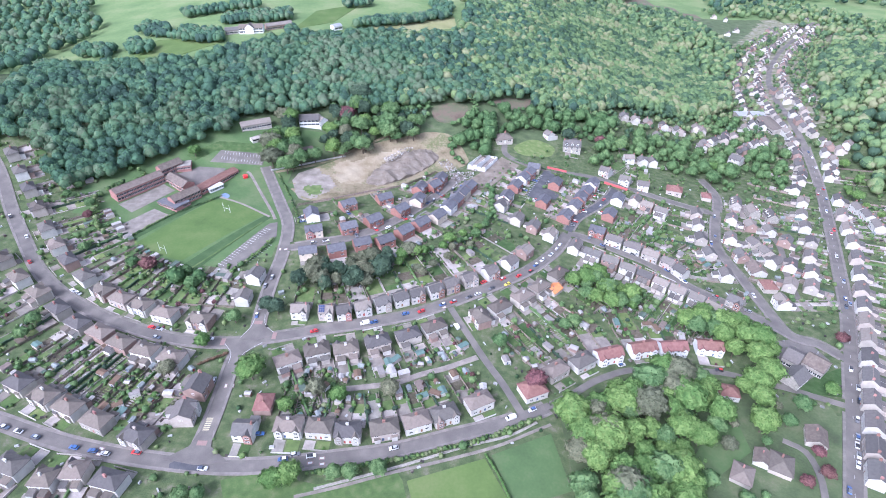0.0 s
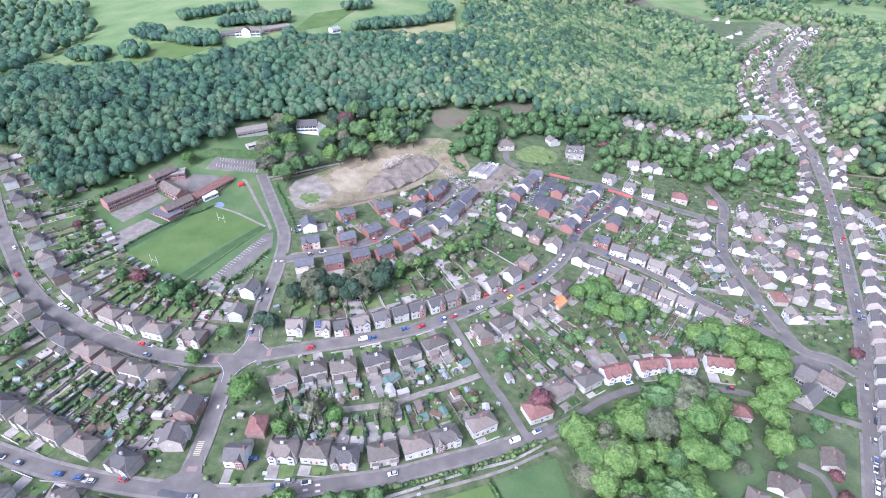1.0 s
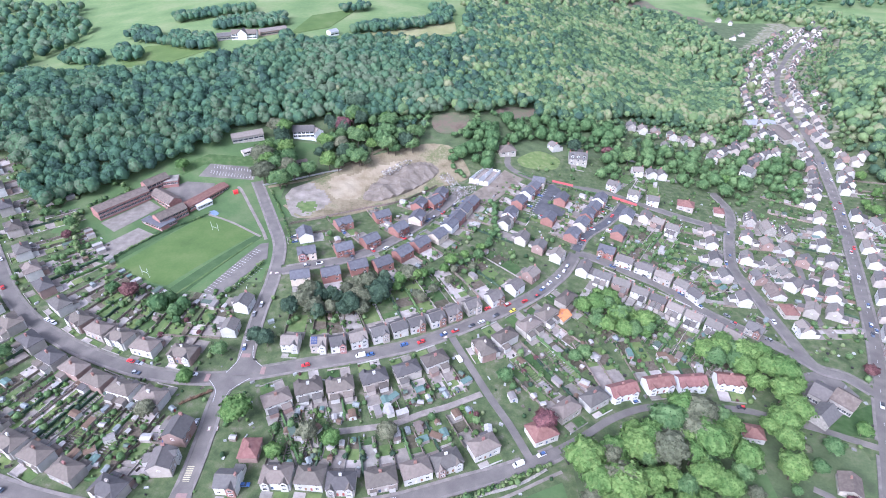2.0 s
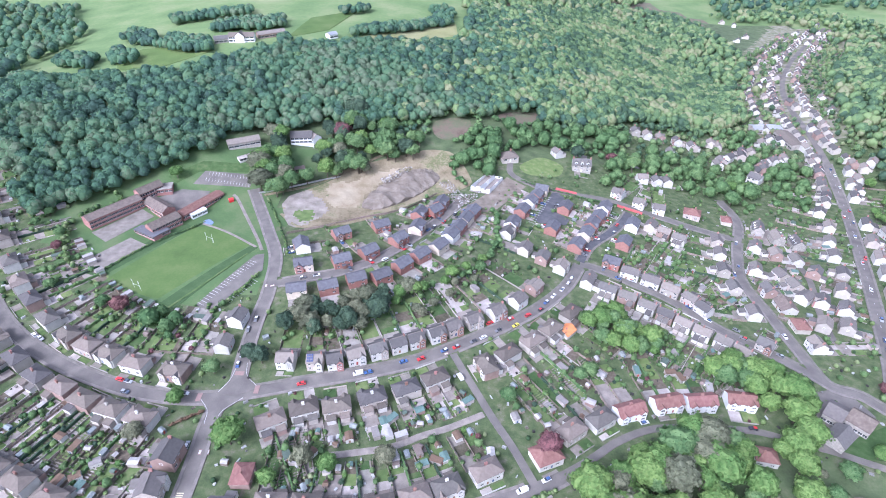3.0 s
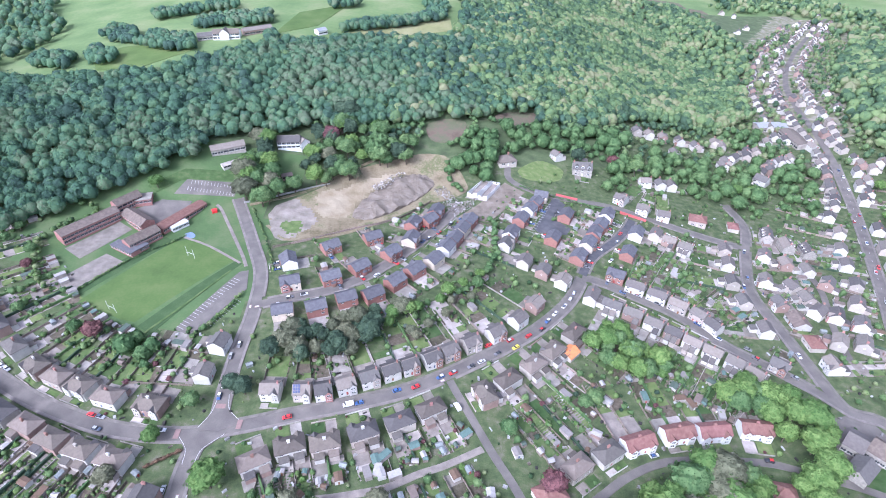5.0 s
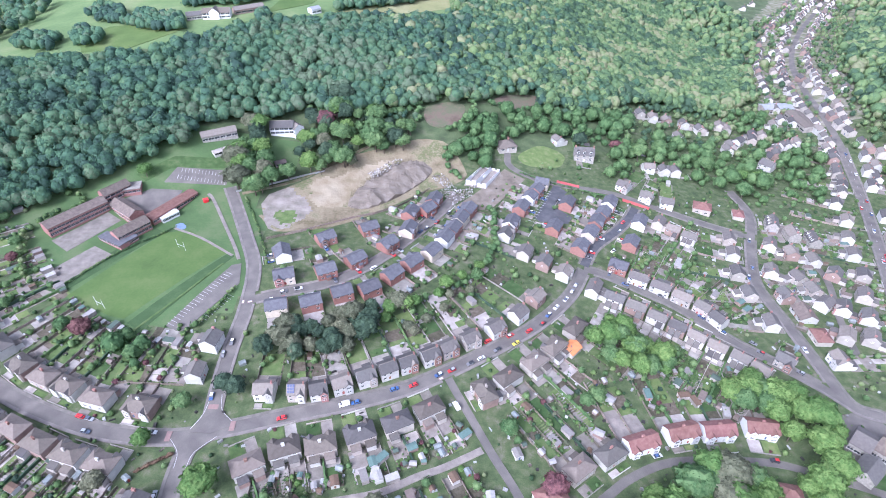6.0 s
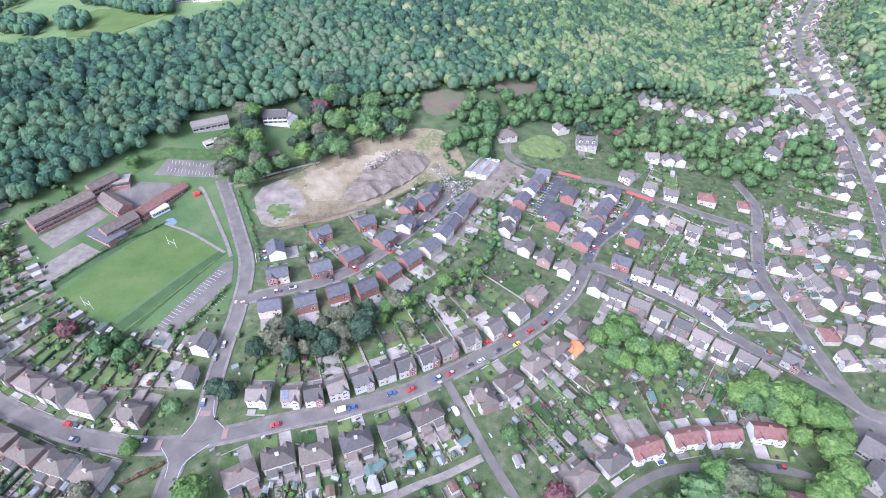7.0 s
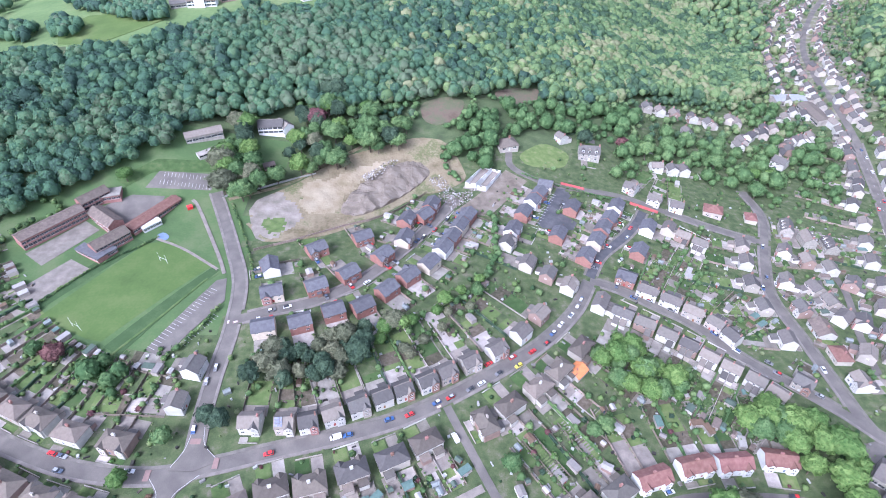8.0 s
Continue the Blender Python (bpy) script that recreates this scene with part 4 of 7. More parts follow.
house_row('cottage', [(262.5, 519.5), (290.1, 536.1), (300.2, 509.9), (313.7, 526.9), (323.0, 527.1), (326.1, 569.1), (272.4, 552.5), (244.5, 545.4)])  # hillside_infill
SINGLES = [
    ("redhip", [(-83.4, 172.3)][0], 0, 0.8), ("villa", [(-87.8, 156.9)][0], 0, 1.0), ("orange", [(68.1, 266.9)][0], 0, 0.8),
    ("villa", [(-116.1, 179.8)][0], 1, 1.15), ("villa", [(-117.1, 164.8)][0], 2, 1.1), ("villa", [(-109.9, 260)][0], 1, 1.0), ("villa", [(-112.4, 242.6)][0], 1, 0.92),
    ("redhip", [(44.3, 186.6)][0], 0, 1.0), ("brown", [(211.2, 301)][0], 0, 1.15), ("redhip", [(210, 282.2)][0], 0, 0.85),
    ("redhip", [(192.3, 408.9)][0], 0, 1.0), ("redhip", [(218.9, 406)][0], 0, 0.75), ("brown", [(174.4, 163.5)][0], 0, 1.0),
    ("bungalow", [(130.4, 143.2)][0], 0, 0.95), ("bungalow", [(150.2, 148.4)][0], 0, 1.05), ("brown", [(143.5, 151.8)][0], 0, 0.8), ("redhip", [(144.3, 190.3)][0], 0, 0.8),
    ("bungalow", [(53.1, 462.9)][0], 0, 1.35), ("dormer", [(115.4, 463.3)][0], 0, 1.2), ("villa", [(97.2, 479.9)][0], 1, 0.9),
    ("villa", [(280.3, 486.8)][0], 1, 1.2), ("redroof", [(147, 222.1)][0], 0, 0.95),
]
for _k, (_x, _y), _v, _s in SINGLES:
    _d, _q, _t = nearest_road(_x, _y)
    place_house(_k, _x, _y, math.atan2(_q[1] - _y, _q[0] - _x), _v, _s)


def ribbon_houses(line, offset, spacing, lo, hi, seed):
    """Terraces strung along one side of the valley road, where no other house stands."""
    r = random.Random(seed)
    n = normals(line)
    last = None
    for k in range(2, len(line) - 2):
        if not lo < line[k][1] < hi:
            continue
        p = line[k] + n[k] * (offset + r.uniform(-2, 2))
        if last is not None and np.linalg.norm(p - last) < spacing:
            continue
        if min((q[0] - p[0]) ** 2 + (q[1] - p[1]) ** 2 for q in HOUSES) < 100 or r.random() < 0.15:
            continue
        d = -n[k] * np.sign(offset)
        place_house("cottage", p[0], p[1], math.atan2(d[1], d[0]), wide=0.98, deep=0.95)["group"] = "houses along the street"
        last = p


VALLEY = np.concatenate([ROADS[4][0], next(r[0] for r in ROADS if r[0][-1][1] > 1100)[1:]])
for _o, _sp, _lo, _hi in ((14, 14.5, 440, 1130), (-14, 15.5, 470, 1130), (40, 26, 560, 1060)):
    ribbon_houses(VALLEY, _o, _sp, _lo, _hi, int(_o) + 90)


# ---- fields, pitch, works and greens ----
def ground_zones(zones):
    """Other soils on the one sheet of ground: faces inside each outline take that material."""
    me = ground.data
    n = len(me.polygons)
    c = np.empty(n * 3)
    me.polygons.foreach_get("center", c)
    c = c.reshape(-1, 3)
    idx = np.zeros(n, np.int32)
    for k, (poly, m) in enumerate(zones):
        me.materials.append(m)
        idx[inside(poly, c[:, 0], c[:, 1])] = k + 1
    me.polygons.foreach_set("material_index", idx)


def soils(ob, zones):
    """Other soils on a sheet of ground, with ragged edges."""
    ms, idx = ob.data.materials, []
    for _, m in zones:
        ms.append(m)
    for p in ob.data.polygons:
        c, k = p.center, 0
        x = np.array([c.x + 5 * noise.noise(Vector((c.x * 0.12, c.y * 0.12, 5))) + rng.uniform(-0.8, 0.8)])
        y = np.array([c.y + 5 * noise.noise(Vector((c.x * 0.12, c.y * 0.12, 9))) + rng.uniform(-0.8, 0.8)])
        for i, (poly, _) in enumerate(zones):
            if inside(poly, x, y)[0]:
                k = i + 1
        idx.append(k)
    ob.data.polygons.foreach_set("material_index", idx)


ground_zones([
    ([(-330, 100), (-100, 90), (120, 100), (260, 90), (420, 300), (480, 480), (560, 760), (760, 1120), (640, 1180), (440, 900), (340, 640), (180, 590), (150, 480), (40, 455), (-130, 330), (-150, 262), (-330, 420), (-420, 420)], M_TOWN),
    ([(-700, 500), (-260, 540), (-60, 565), (30, 610), (60, 700), (80, 1000), (300, 1500), (-900, 1600)], M_FIELD),
    ([(480, 480), (700, 500), (1000, 900), (1100, 1300), (800, 1100), (600, 700)], M_FIELD),
    ([(55, 110), (195, 105), (205, 178), (150, 196), (95, 196), (58, 172)], M_GROUND),
    ([(-262, 338), (-215, 288), (-150, 262), (-104, 284), (-98, 318), (-112, 350), (-104, 356), (-118, 384), (-122, 410), (-100, 425), (-102, 446), (-175, 446), (-215, 402), (-245, 372)], M_PITCH),
    # valley floor: sunlit haze is put into this paler ground colour
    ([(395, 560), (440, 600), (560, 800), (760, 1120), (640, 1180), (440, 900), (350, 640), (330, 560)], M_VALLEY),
    ([(420, 1180), (640, 1180), (780, 1130), (900, 1150), (1500, 1300), (1500, 2600), (500, 2600)], M_FIELD),
    ([(60, 700), (140, 690), (240, 760), (330, 900), (520, 1200), (300, 1500), (80, 1000)], M_HEATH),
])
patch("playing_field", [(-205, 293.1), (-151.7, 269), (-114.6, 325.7), (-144.8, 383.3), (-158.3, 362.6), (-183.3, 329.1)], 0.10, M_PITCH, "mown green school playing field", "field")
patch("rugby_pitch", [(-195.9, 291.6), (-165.2, 348.1), (-151.6, 350.9), (-121.3, 329.9), (-159.6, 276.5), (-167.6, 278.4)], 0.16, M_GREEN, "short green rugby pitch with worn lines", "field")
patch("grass_bank", [(-209.6, 296.3), (-199.5, 293.5), (-165.2, 348.1), (-172.2, 352.3)], 0.15, M_BANK, "dark uncut grass bank above the pitch", "bank")
patch("grass_bank", [(-157.1, 273.6), (-121.0, 328.7), (-117.0, 325.1), (-148.1, 268.4)], 0.15, M_BANK, "dark uncut grass bank below the pitch", "bank")
patch("sports_court", [(-218.0, 305.0), (-204.9, 296.8), (-186.6, 326.0), (-199.9, 333.2)], 0.18, M_PAVE, "grey hard-surfaced sports court", "court")
patch("school_yard", [(-225.4, 335.9), (-212.8, 327.4), (-195.3, 358.1), (-205.8, 364.9)], 0.18, M_PAVE, "pale grey tarmac school yard", "yard")
patch("school_yard", [(-200.9, 376.6), (-186.4, 387.1), (-167.3, 388.1), (-168.8, 378.8), (-183.3, 361.9)], 0.22, M_ROAD, "dark grey school yard between the wings", "yard")
patch("car_park", [(-137.1, 271.5), (-127.2, 267.3), (-107.9, 301.8), (-111.3, 318.5), (-116.1, 317)], 0.18, M_ROAD, "grey asphalt school car park", "car park")
patch("overflow_car_park", [(-180.3, 393.1), (-175.2, 406.2), (-141.1, 409.9), (-141.7, 396.2)], 0.18, M_ROAD, "pale tarmac car park beside the school lane", "car park")
patch("school_lawn", [(-191.3, 392.3), (-179.1, 404.5), (-143.7, 411.9), (-138.1, 421.9), (-178.5, 415.5), (-198.5, 396.4)], 0.12, M_LAWN, "green lawn above the school", "lawn")
site = patch("bare_ground", [(-117.5, 386.7), (-92.7, 408.4), (-66.5, 438.1), (-32, 454.1), (-11.9, 463.4), (8.7, 462), (18.4, 442.1), (22.8, 425.6), (7.7, 412.8), (-13.1, 404), (-45.3, 371.7), (-70.2, 356.1), (-98.3, 350.3), (-106.7, 355.4)], 0.25, M_SPOIL, "bare brown earth of a cleared building site", "earth", step=1.8, bumps=1.1, skirt=0.3, round_n=1)
soils(site, [([(-90.1, 407.4), (-67.0, 419.3), (-51.8, 430.6), (-38.9, 436.2), (-32.2, 433.4), (-47.7, 419.2), (-58.8, 402.6), (-61.3, 384.5), (-75.5, 379.4), (-86.1, 389.8)], M_SAND), ([(-120.1, 390.6), (-96.4, 401.6), (-80.3, 373.5), (-88.6, 359.8), (-104.4, 349.5)], M_PAD), ([(-103.5, 365.5), (-100.8, 374.1), (-92.1, 375.3), (-90.4, 362.1), (-100.3, 358.7)], M_LAWN)])
patch("earth_mound", [(-63.1, 382.2), (-44.2, 379), (-13.2, 413.1), (-0.6, 433), (-18.8, 441.5), (-46, 421.7)], 0.3, M_MOUND, "long heap of excavated brown earth and rubble", "earth mound", step=2.0, kind="thing", round_n=2, bumps=1.5, dome=5.5, skirt=0.1)
patch("graded_ground", [(12.5, 390.3), (34.6, 386.5), (64.5, 426.9), (50.2, 437.6), (37.1, 419.1)], 0.2, M_MOUND, "levelled brown earth beside new foundations", "earth", step=3.0, bumps=0.5)
patch("bowling_green", [(-15.2, 136.5), (18.4, 148.5), (27.9, 126.9), (-8.5, 113.1)], 0.16, M_GREEN, "smooth pale green bowling green", "green")
patch("bowling_green", [(21.5, 150.3), (50, 163), (54.2, 134.1), (30.1, 125.7)], 0.16, M_PITCH, "mown green beside the park trees", "green")
patch("park_lawn", [(-92.1, 134.6), (-76.8, 138.1), (-52.4, 133.7), (-20.3, 141.6), (-17.1, 136.9), (-12, 117.5), (-39.9, 112.3), (-84.5, 117.8)], 0.1, M_LAWN, "mown park lawn below the road", "lawn")
patch("church_lawn", [(183.3, 194.8), (196.5, 203.7), (217.8, 211.5), (206.6, 189.6), (192.5, 191.2)], 0.14, M_LAWN, "green lawn beside the chapel", "lawn")
patch("garden_lawn", [(60.3, 455.4), (83, 475.5), (102.3, 464.6), (94, 444.4), (66.6, 443.5)], 0.14, M_LAWN, "open green lawn of the big house", "lawn", round_n=2)
patch("park_grass", [(125.9, 167), (142, 175.7), (141.3, 156.4), (126.8, 147.2), (109.7, 135.8), (105.4, 143.8)], 0.12, M_PITCH, "shaded rough lawn under park trees", "lawn")
patch("clearing", [(-11.5, 500.2), (8.6, 512.6), (25.7, 511.6), (18.6, 487.5), (3.1, 476.8), (-8.2, 480.6)], 0.5, M_HEATH, "brown bracken clearing in the woods", "clearing", step=5, round_n=3)
patch("car_court", [(84.7, 421), (93.9, 415), (81.4, 394.6), (91.6, 384.7), (87.6, 377.2), (67.9, 377.5), (65.3, 381.7)], 0.2, M_ROAD2, "dark new asphalt parking court", "car park", step=4)
patch("meadow", [(-99.2, 648.8), (-55.8, 689.6), (14.3, 746.6), (16.4, 708.5), (-53.8, 659.1)], 0.4, M_STRAW, "pale yellow-green meadow on the ridge", "field", step=12)
patch("meadow", [(-294.5, 542.6), (-260.5, 540.2), (-225.9, 584.5), (-239.1, 606.8), (-303.6, 615.7), (-316.6, 585.2)], 0.4, M_GREEN, "light green pasture below the hedges", "field", step=12)
patch("meadow", [(-161.8, 633.4), (-152.6, 716.6), (-103.5, 760.9), (-124.9, 670)], 0.4, M_GREEN, "light green mown pasture on the plateau", "field", step=12)
patch("clearing", [(46, 526.2), (65, 540), (90, 547.6), (92.8, 533.5), (62.9, 515)], 0.5, M_HEATH, "brown bracken clearing in the woods", "clearing", step=5, round_n=2)
patch("forecourt", [(189, 231), (207.3, 234.8), (212.5, 215.7), (183.6, 191.1), (175.3, 194.7)], 0.13, M_ROAD, "worn asphalt forecourt round the chapel", "yard")
for _p, _w, _m, _l in (([(-113.7, 322), (-121.8, 338.5), (-144.8, 379.9), (-150.7, 387)], 2.0, M_PAVE, "grey tarmac path across the field"), ([(-161.1, 352.6), (-142.5, 343.4), (-118.3, 325.6)], 1.6, M_PAVE, "pale footpath beside the pitch"),
                       ([(-151.8, 268.9), (-135.8, 292.9), (-121.5, 318.2)], 1.2, M_LAWN, "pale worn grass track beside the pitch"), ([(-60.5, 127.9), (-43, 133), (-22.6, 139.9), (4, 148), (24.4, 155.1), (43.6, 164.6), (50.8, 168.1)], 1.4, M_PAVE, "pale gravel park path"), ([(-53.2, 131.6), (-20.4, 142.7), (9.1, 154), (30.1, 160.8), (44.3, 169.1)], 1.2, M_STONE, "low stone retaining wall line along the park"),
                       ([(159, 163), (166.5, 156.9), (166.4, 145.2), (161.6, 131.7)], 3.0, M_ROAD, "curving asphalt drive beside the bungalows"), ([(-113.2, 368.5), (-94.9, 352.4), (-60.8, 367.4), (-35.6, 382.2)], 2.0, M_SPOIL, "muddy track on the building site"), ([(-129.6, 389.6), (-98.1, 407.7), (-76.7, 429.3), (-44.6, 455.4)], 2.2, M_SPOIL, "earth track below the trees")):
    _ln = smooth_line(_p)
    tagged(strip("path", _ln, (-_w / 2 - 0.05, -_w / 2, _w / 2, _w / 2 + 0.05), (-0.2, 0.34, 0.34, -0.2), _m), _l, "path", kind="structure")


# ---- school ----
def wing(parent_name, a, b, depth, h, rise, wall, roof, label, bays, flat=False):
    """A long school block between two points of its ridge line."""
    a, b = Vector((*a, 0)), Vector((*b, 0))
    L = (b - a).length
    c = (a + b) / 2
    e = tagged(new(parent_name), label, "school building")
    W = []
    for i in range(bays):
        x = -L / 2 + (i + 0.5) * L / bays
        for z in ((0.8, 2.6), (3.5, 5.1)) if h > 5 else ((0.8, 2.4),):
            W.append((x - L / bays * 0.45, x + L / bays * 0.45, *z))
    part("wall", shell(L, depth, h, [(p + L / 2, q + L / 2, r, s) for p, q, r, s in W], [], 0 if flat else rise, base=-3), wall, e)
    for p, q, r, s in W:
        window(e, p, q, r, s, -depth / 2, True)
    bm = bmesh.new()
    if flat:
        box(bm, -L / 2 - 0.3, L / 2 + 0.3, -depth / 2 - 0.3, depth / 2 + 0.3, h, h + 0.35)
    else:
        gable_roof(bm, L, depth, h, rise, 0.5)
    part("roof", bm, roof, e)
    if not flat:
        ridge_tiles(e, -L / 2, L / 2, h + rise + 0.14, roof)
    e.matrix_basis = Matrix.Translation((c.x, c.y, gz(c.x, c.y))) @ Matrix.Rotation(math.atan2((b - a).y, (b - a).x), 4, "Z")
    HOUSES.append((c.x, c.y, 0, "wing"))
    return e


for _p, _d, _h, _r, _w, _rf, _n, _f in (([(-230.0, 341.0), (-208.6, 369.8)], 9.5, 6.4, 2.0, M_BRICK, M_BROWNTILE, 15, False),
                                        ([(-202.2, 371.2), (-183.6, 357.0)], 9, 5.4, 2.4, M_BRICK, M_BROWNTILE, 6, False),
                                        ([(-189.4, 337.9), (-177.2, 354.0)], 9, 5.6, 2.4, M_BRICK, M_BROWNTILE, 9, False),
                                        ([(-210.3, 372.0), (-200.2, 386.0)], 8, 6.0, 2.6, M_BRICK, M_BROWNTILE, 5, False),
                                        ([(-177.4, 356.6), (-160.1, 387.0)], 8, 3.6, 1.3, M_BRICK, M_REDTILE, 12, False),
                                        ([(-170.9, 358.5), (-163.9, 366.9)], 4.5, 3.0, 0.4, M_PURE, M_PURE, 6, True),
                                        ([(-186.6, 332.4), (-180.4, 342.2)], 7, 2.8, 0.4, M_BRICK, M_NEWROOF, 8, True),
                                        ([(-198.5, 341.9), (-181.9, 332.7)], 6, 2.8, 0.4, M_BRICK, M_NEWROOF, 6, True),
                                        ([(-204.1, 382.6), (-191.9, 385.9)], 9, 3.2, 0.4, M_BRICK, M_CONC, 5, True)):
    wing("school_block", _p[0], _p[1], _d, _h, _r, _w, _rf, "long brick school wing with brown tiled roof" if not _f else "low flat-roofed school annexe", _n, _f)
wing("farm_cottages", *[(-166.3, 434.6), (-144.8, 445.3)], 7, 4.2, 2.4, M_STONE, M_SLATE, "row of stone cottages with slate roof and dormers", 6)
wing("mansion", *[(-122.4, 455.4), (-105.6, 456.5)], 10, 5.6, 3.2, M_PURE, M_SLATE, "large white house with slate roof among trees", 5)
wing("mansion_wing", *[(-109.2, 461.4), (-101.4, 453.1)], 8, 5.2, 2.8, M_PURE, M_SLATE, "white gabled wing of the large house", 2)
wing("outbuilding", *[(-155.4, 421.6), (-141.9, 433.2)], 5, 2.6, 1.0, M_WHITE, M_CONC, "low pale farm outbuilding", 3)
wing("club_house", *[(-230.2, 615.5), (-213.9, 621.5)], 9, 4.0, 2.2, M_STONE, M_SLATE, "grey club building wing on the plateau", 4)
wing("club_house", *[(-215, 617.8), (-190.5, 620.5)], 10, 5.5, 3.0, M_PURE, M_TILE, "large white club house on the plateau", 6)
wing("club_house", *[(-190.4, 628.7), (-166.6, 644.3)], 9, 4.0, 2.2, M_WHITE, M_SLATE, "long pale club building with slate roof", 5)
wing("club_house_gable", *[(-203.5, 612.5), (-203.5, 621.5)], 9, 6.2, 3.6, M_PURE, M_TILE, "tall white gabled front of the club house", 2)
wing("barn", *[(-121.3, 641.2), (-113.8, 648.1)], 8, 4.0, 1.8, M_PURE, M_METAL, "small white barn at the field edge", 2)
wing("chapel", *[(179.2, 197.2), (188.9, 204.2)], 9, 4.5, 3.2, M_STONE, M_SLATE, "stone chapel hall with grey slate roof", 4)
wing("chapel", *[(196.6, 213.9), (203.2, 205.6)], 11, 5.0, 3.6, M_STONE, M_BROWNTILE, "stone chapel with steep brown-grey roof", 5)
wing("chapel", *[(187.7, 218), (193.2, 212.1)], 12, 5.0, 3.0, M_STONE, M_SLATE, "stone chapel hall with weathered slate roof", 3)
wing("warehouse", *[(333.4, 609), (364, 610)], 14, 5.0, 1.6, M_CONC, M_METAL, "large pale metal-roofed works shed", 5)
wing("warehouse", *[(355.9, 592.9), (356, 555.6)], 14, 5.0, 1.6, M_CONC, M_TILE, "long grey-roofed works building", 5)
wing("stable", *[(-114.1, 421.4), (-107.4, 424.5)], 5, 2.6, 0.9, M_WHITE, M_SHED, "small pale hut at the wood edge", 2)
wing("stable", *[(-95.5, 427.2), (-90.1, 428.3)], 4, 2.4, 0.8, M_WOOD, M_SHED, "small brown timber stable", 2)


patch("play_surface", [(-162.3, 356.0), (-158.4, 358.3), (-154.5, 354.7), (-154.9, 351.6), (-159.8, 351.5)], 0.3, M_PLAY, "blue rubber play surface by the path", "play surface", step=3, round_n=1)
_ph = tagged(new("playhouse"), "small red playhouse on the school lawn", "playhouse")
bm = bmesh.new()
box(bm, -1.6, 1.6, -1.2, 1.2, -0.5, 1.8)
part("wall", bm, M_RED, _ph)
bm = bmesh.new()
gable_roof(bm, 3.2, 2.4, 1.8, 0.9, 0.2, 0.08)
part("roof", bm, M_RED, _ph)
_ph.matrix_basis = Matrix.Translation((-150.4, 380.1, gz(-150.4, 380.1))) @ Matrix.Rotation(0.5, 4, "Z")


def goal(x, y, turn):
    """Rugby posts: two uprights and a crossbar."""
    g = tagged(new("rugby_posts"), "white metal rugby goal posts on the pitch", "goal posts", "posts of the pitch")
    for s in (-2.8, 2.8):
        bm = bmesh.new()
        bmesh.ops.create_cone(bm, cap_ends=True, segments=8, radius1=0.08, radius2=0.06, depth=6.5, matrix=Matrix.Translation((s, 0, 3.25)))
        part("upright", bm, M_PURE, g)
    bm = bmesh.new()
    bmesh.ops.create_cone(bm, cap_ends=True, segments=8, radius1=0.07, radius2=0.07, depth=5.5, matrix=Matrix.Translation((0, 0, 3)) @ Matrix.Rotation(math.pi / 2, 4, "Y"))
    part("crossbar", bm, M_PURE, g)
    g.matrix_basis = Matrix.Translation((x, y, gz(x, y) + 0.1)) @ Matrix.Rotation(turn, 4, "Z")


_g = [(-174.3, 284.4), (-149.2, 331.7)]
_t = math.atan2(_g[1][1] - _g[0][1], _g[1][0] - _g[0][0]) + math.pi / 2
for _x, _y in _g:
    goal(_x, _y, _t)


def ring_wall(name, pts, h, material, label, thick=0.35):
    """Unfinished house walls standing along a closed outline, part by part."""
    e = tagged(new(name), label, "building shell")
    z = max(gz(*p) for p in pts)
    for i in range(len(pts)):
        a, b = Vector((*pts[i], z)), Vector((*pts[(i + 1) % len(pts)], z))
        d = (b - a).normalized()
        bm = bmesh.new()
        pierced(bm, a, d, Vector((d.y, -d.x, 0)), (b - a).length, -5, h + 0.6 * (i % 2) - 0.8, [((b - a).length * 0.35, (b - a).length * 0.6, 0.9, 2.1)], thick)
        bmesh.ops.remove_doubles(bm, verts=bm.verts[:], dist=0.001)
        part("wall", bm, material, e)


patch("floor_slab", [(19.1, 416.3), (34.9, 412.4), (47.7, 433), (34, 438.4)], 0.35, M_PAVE, "pale concrete floor slab of a new house", "slab", step=4)
ring_wall("house_shell", [(20.4, 417.1), (27.5, 415.5), (39.9, 435), (34, 437.7)], 2.6, M_PURE, "half-built house of pale new blockwork")
ring_wall("house_shell", [(28.3, 414.8), (34.5, 413.1), (46.3, 432.9), (40.8, 435.1)], 2.6, M_PURE, "half-built house of pale new blockwork")


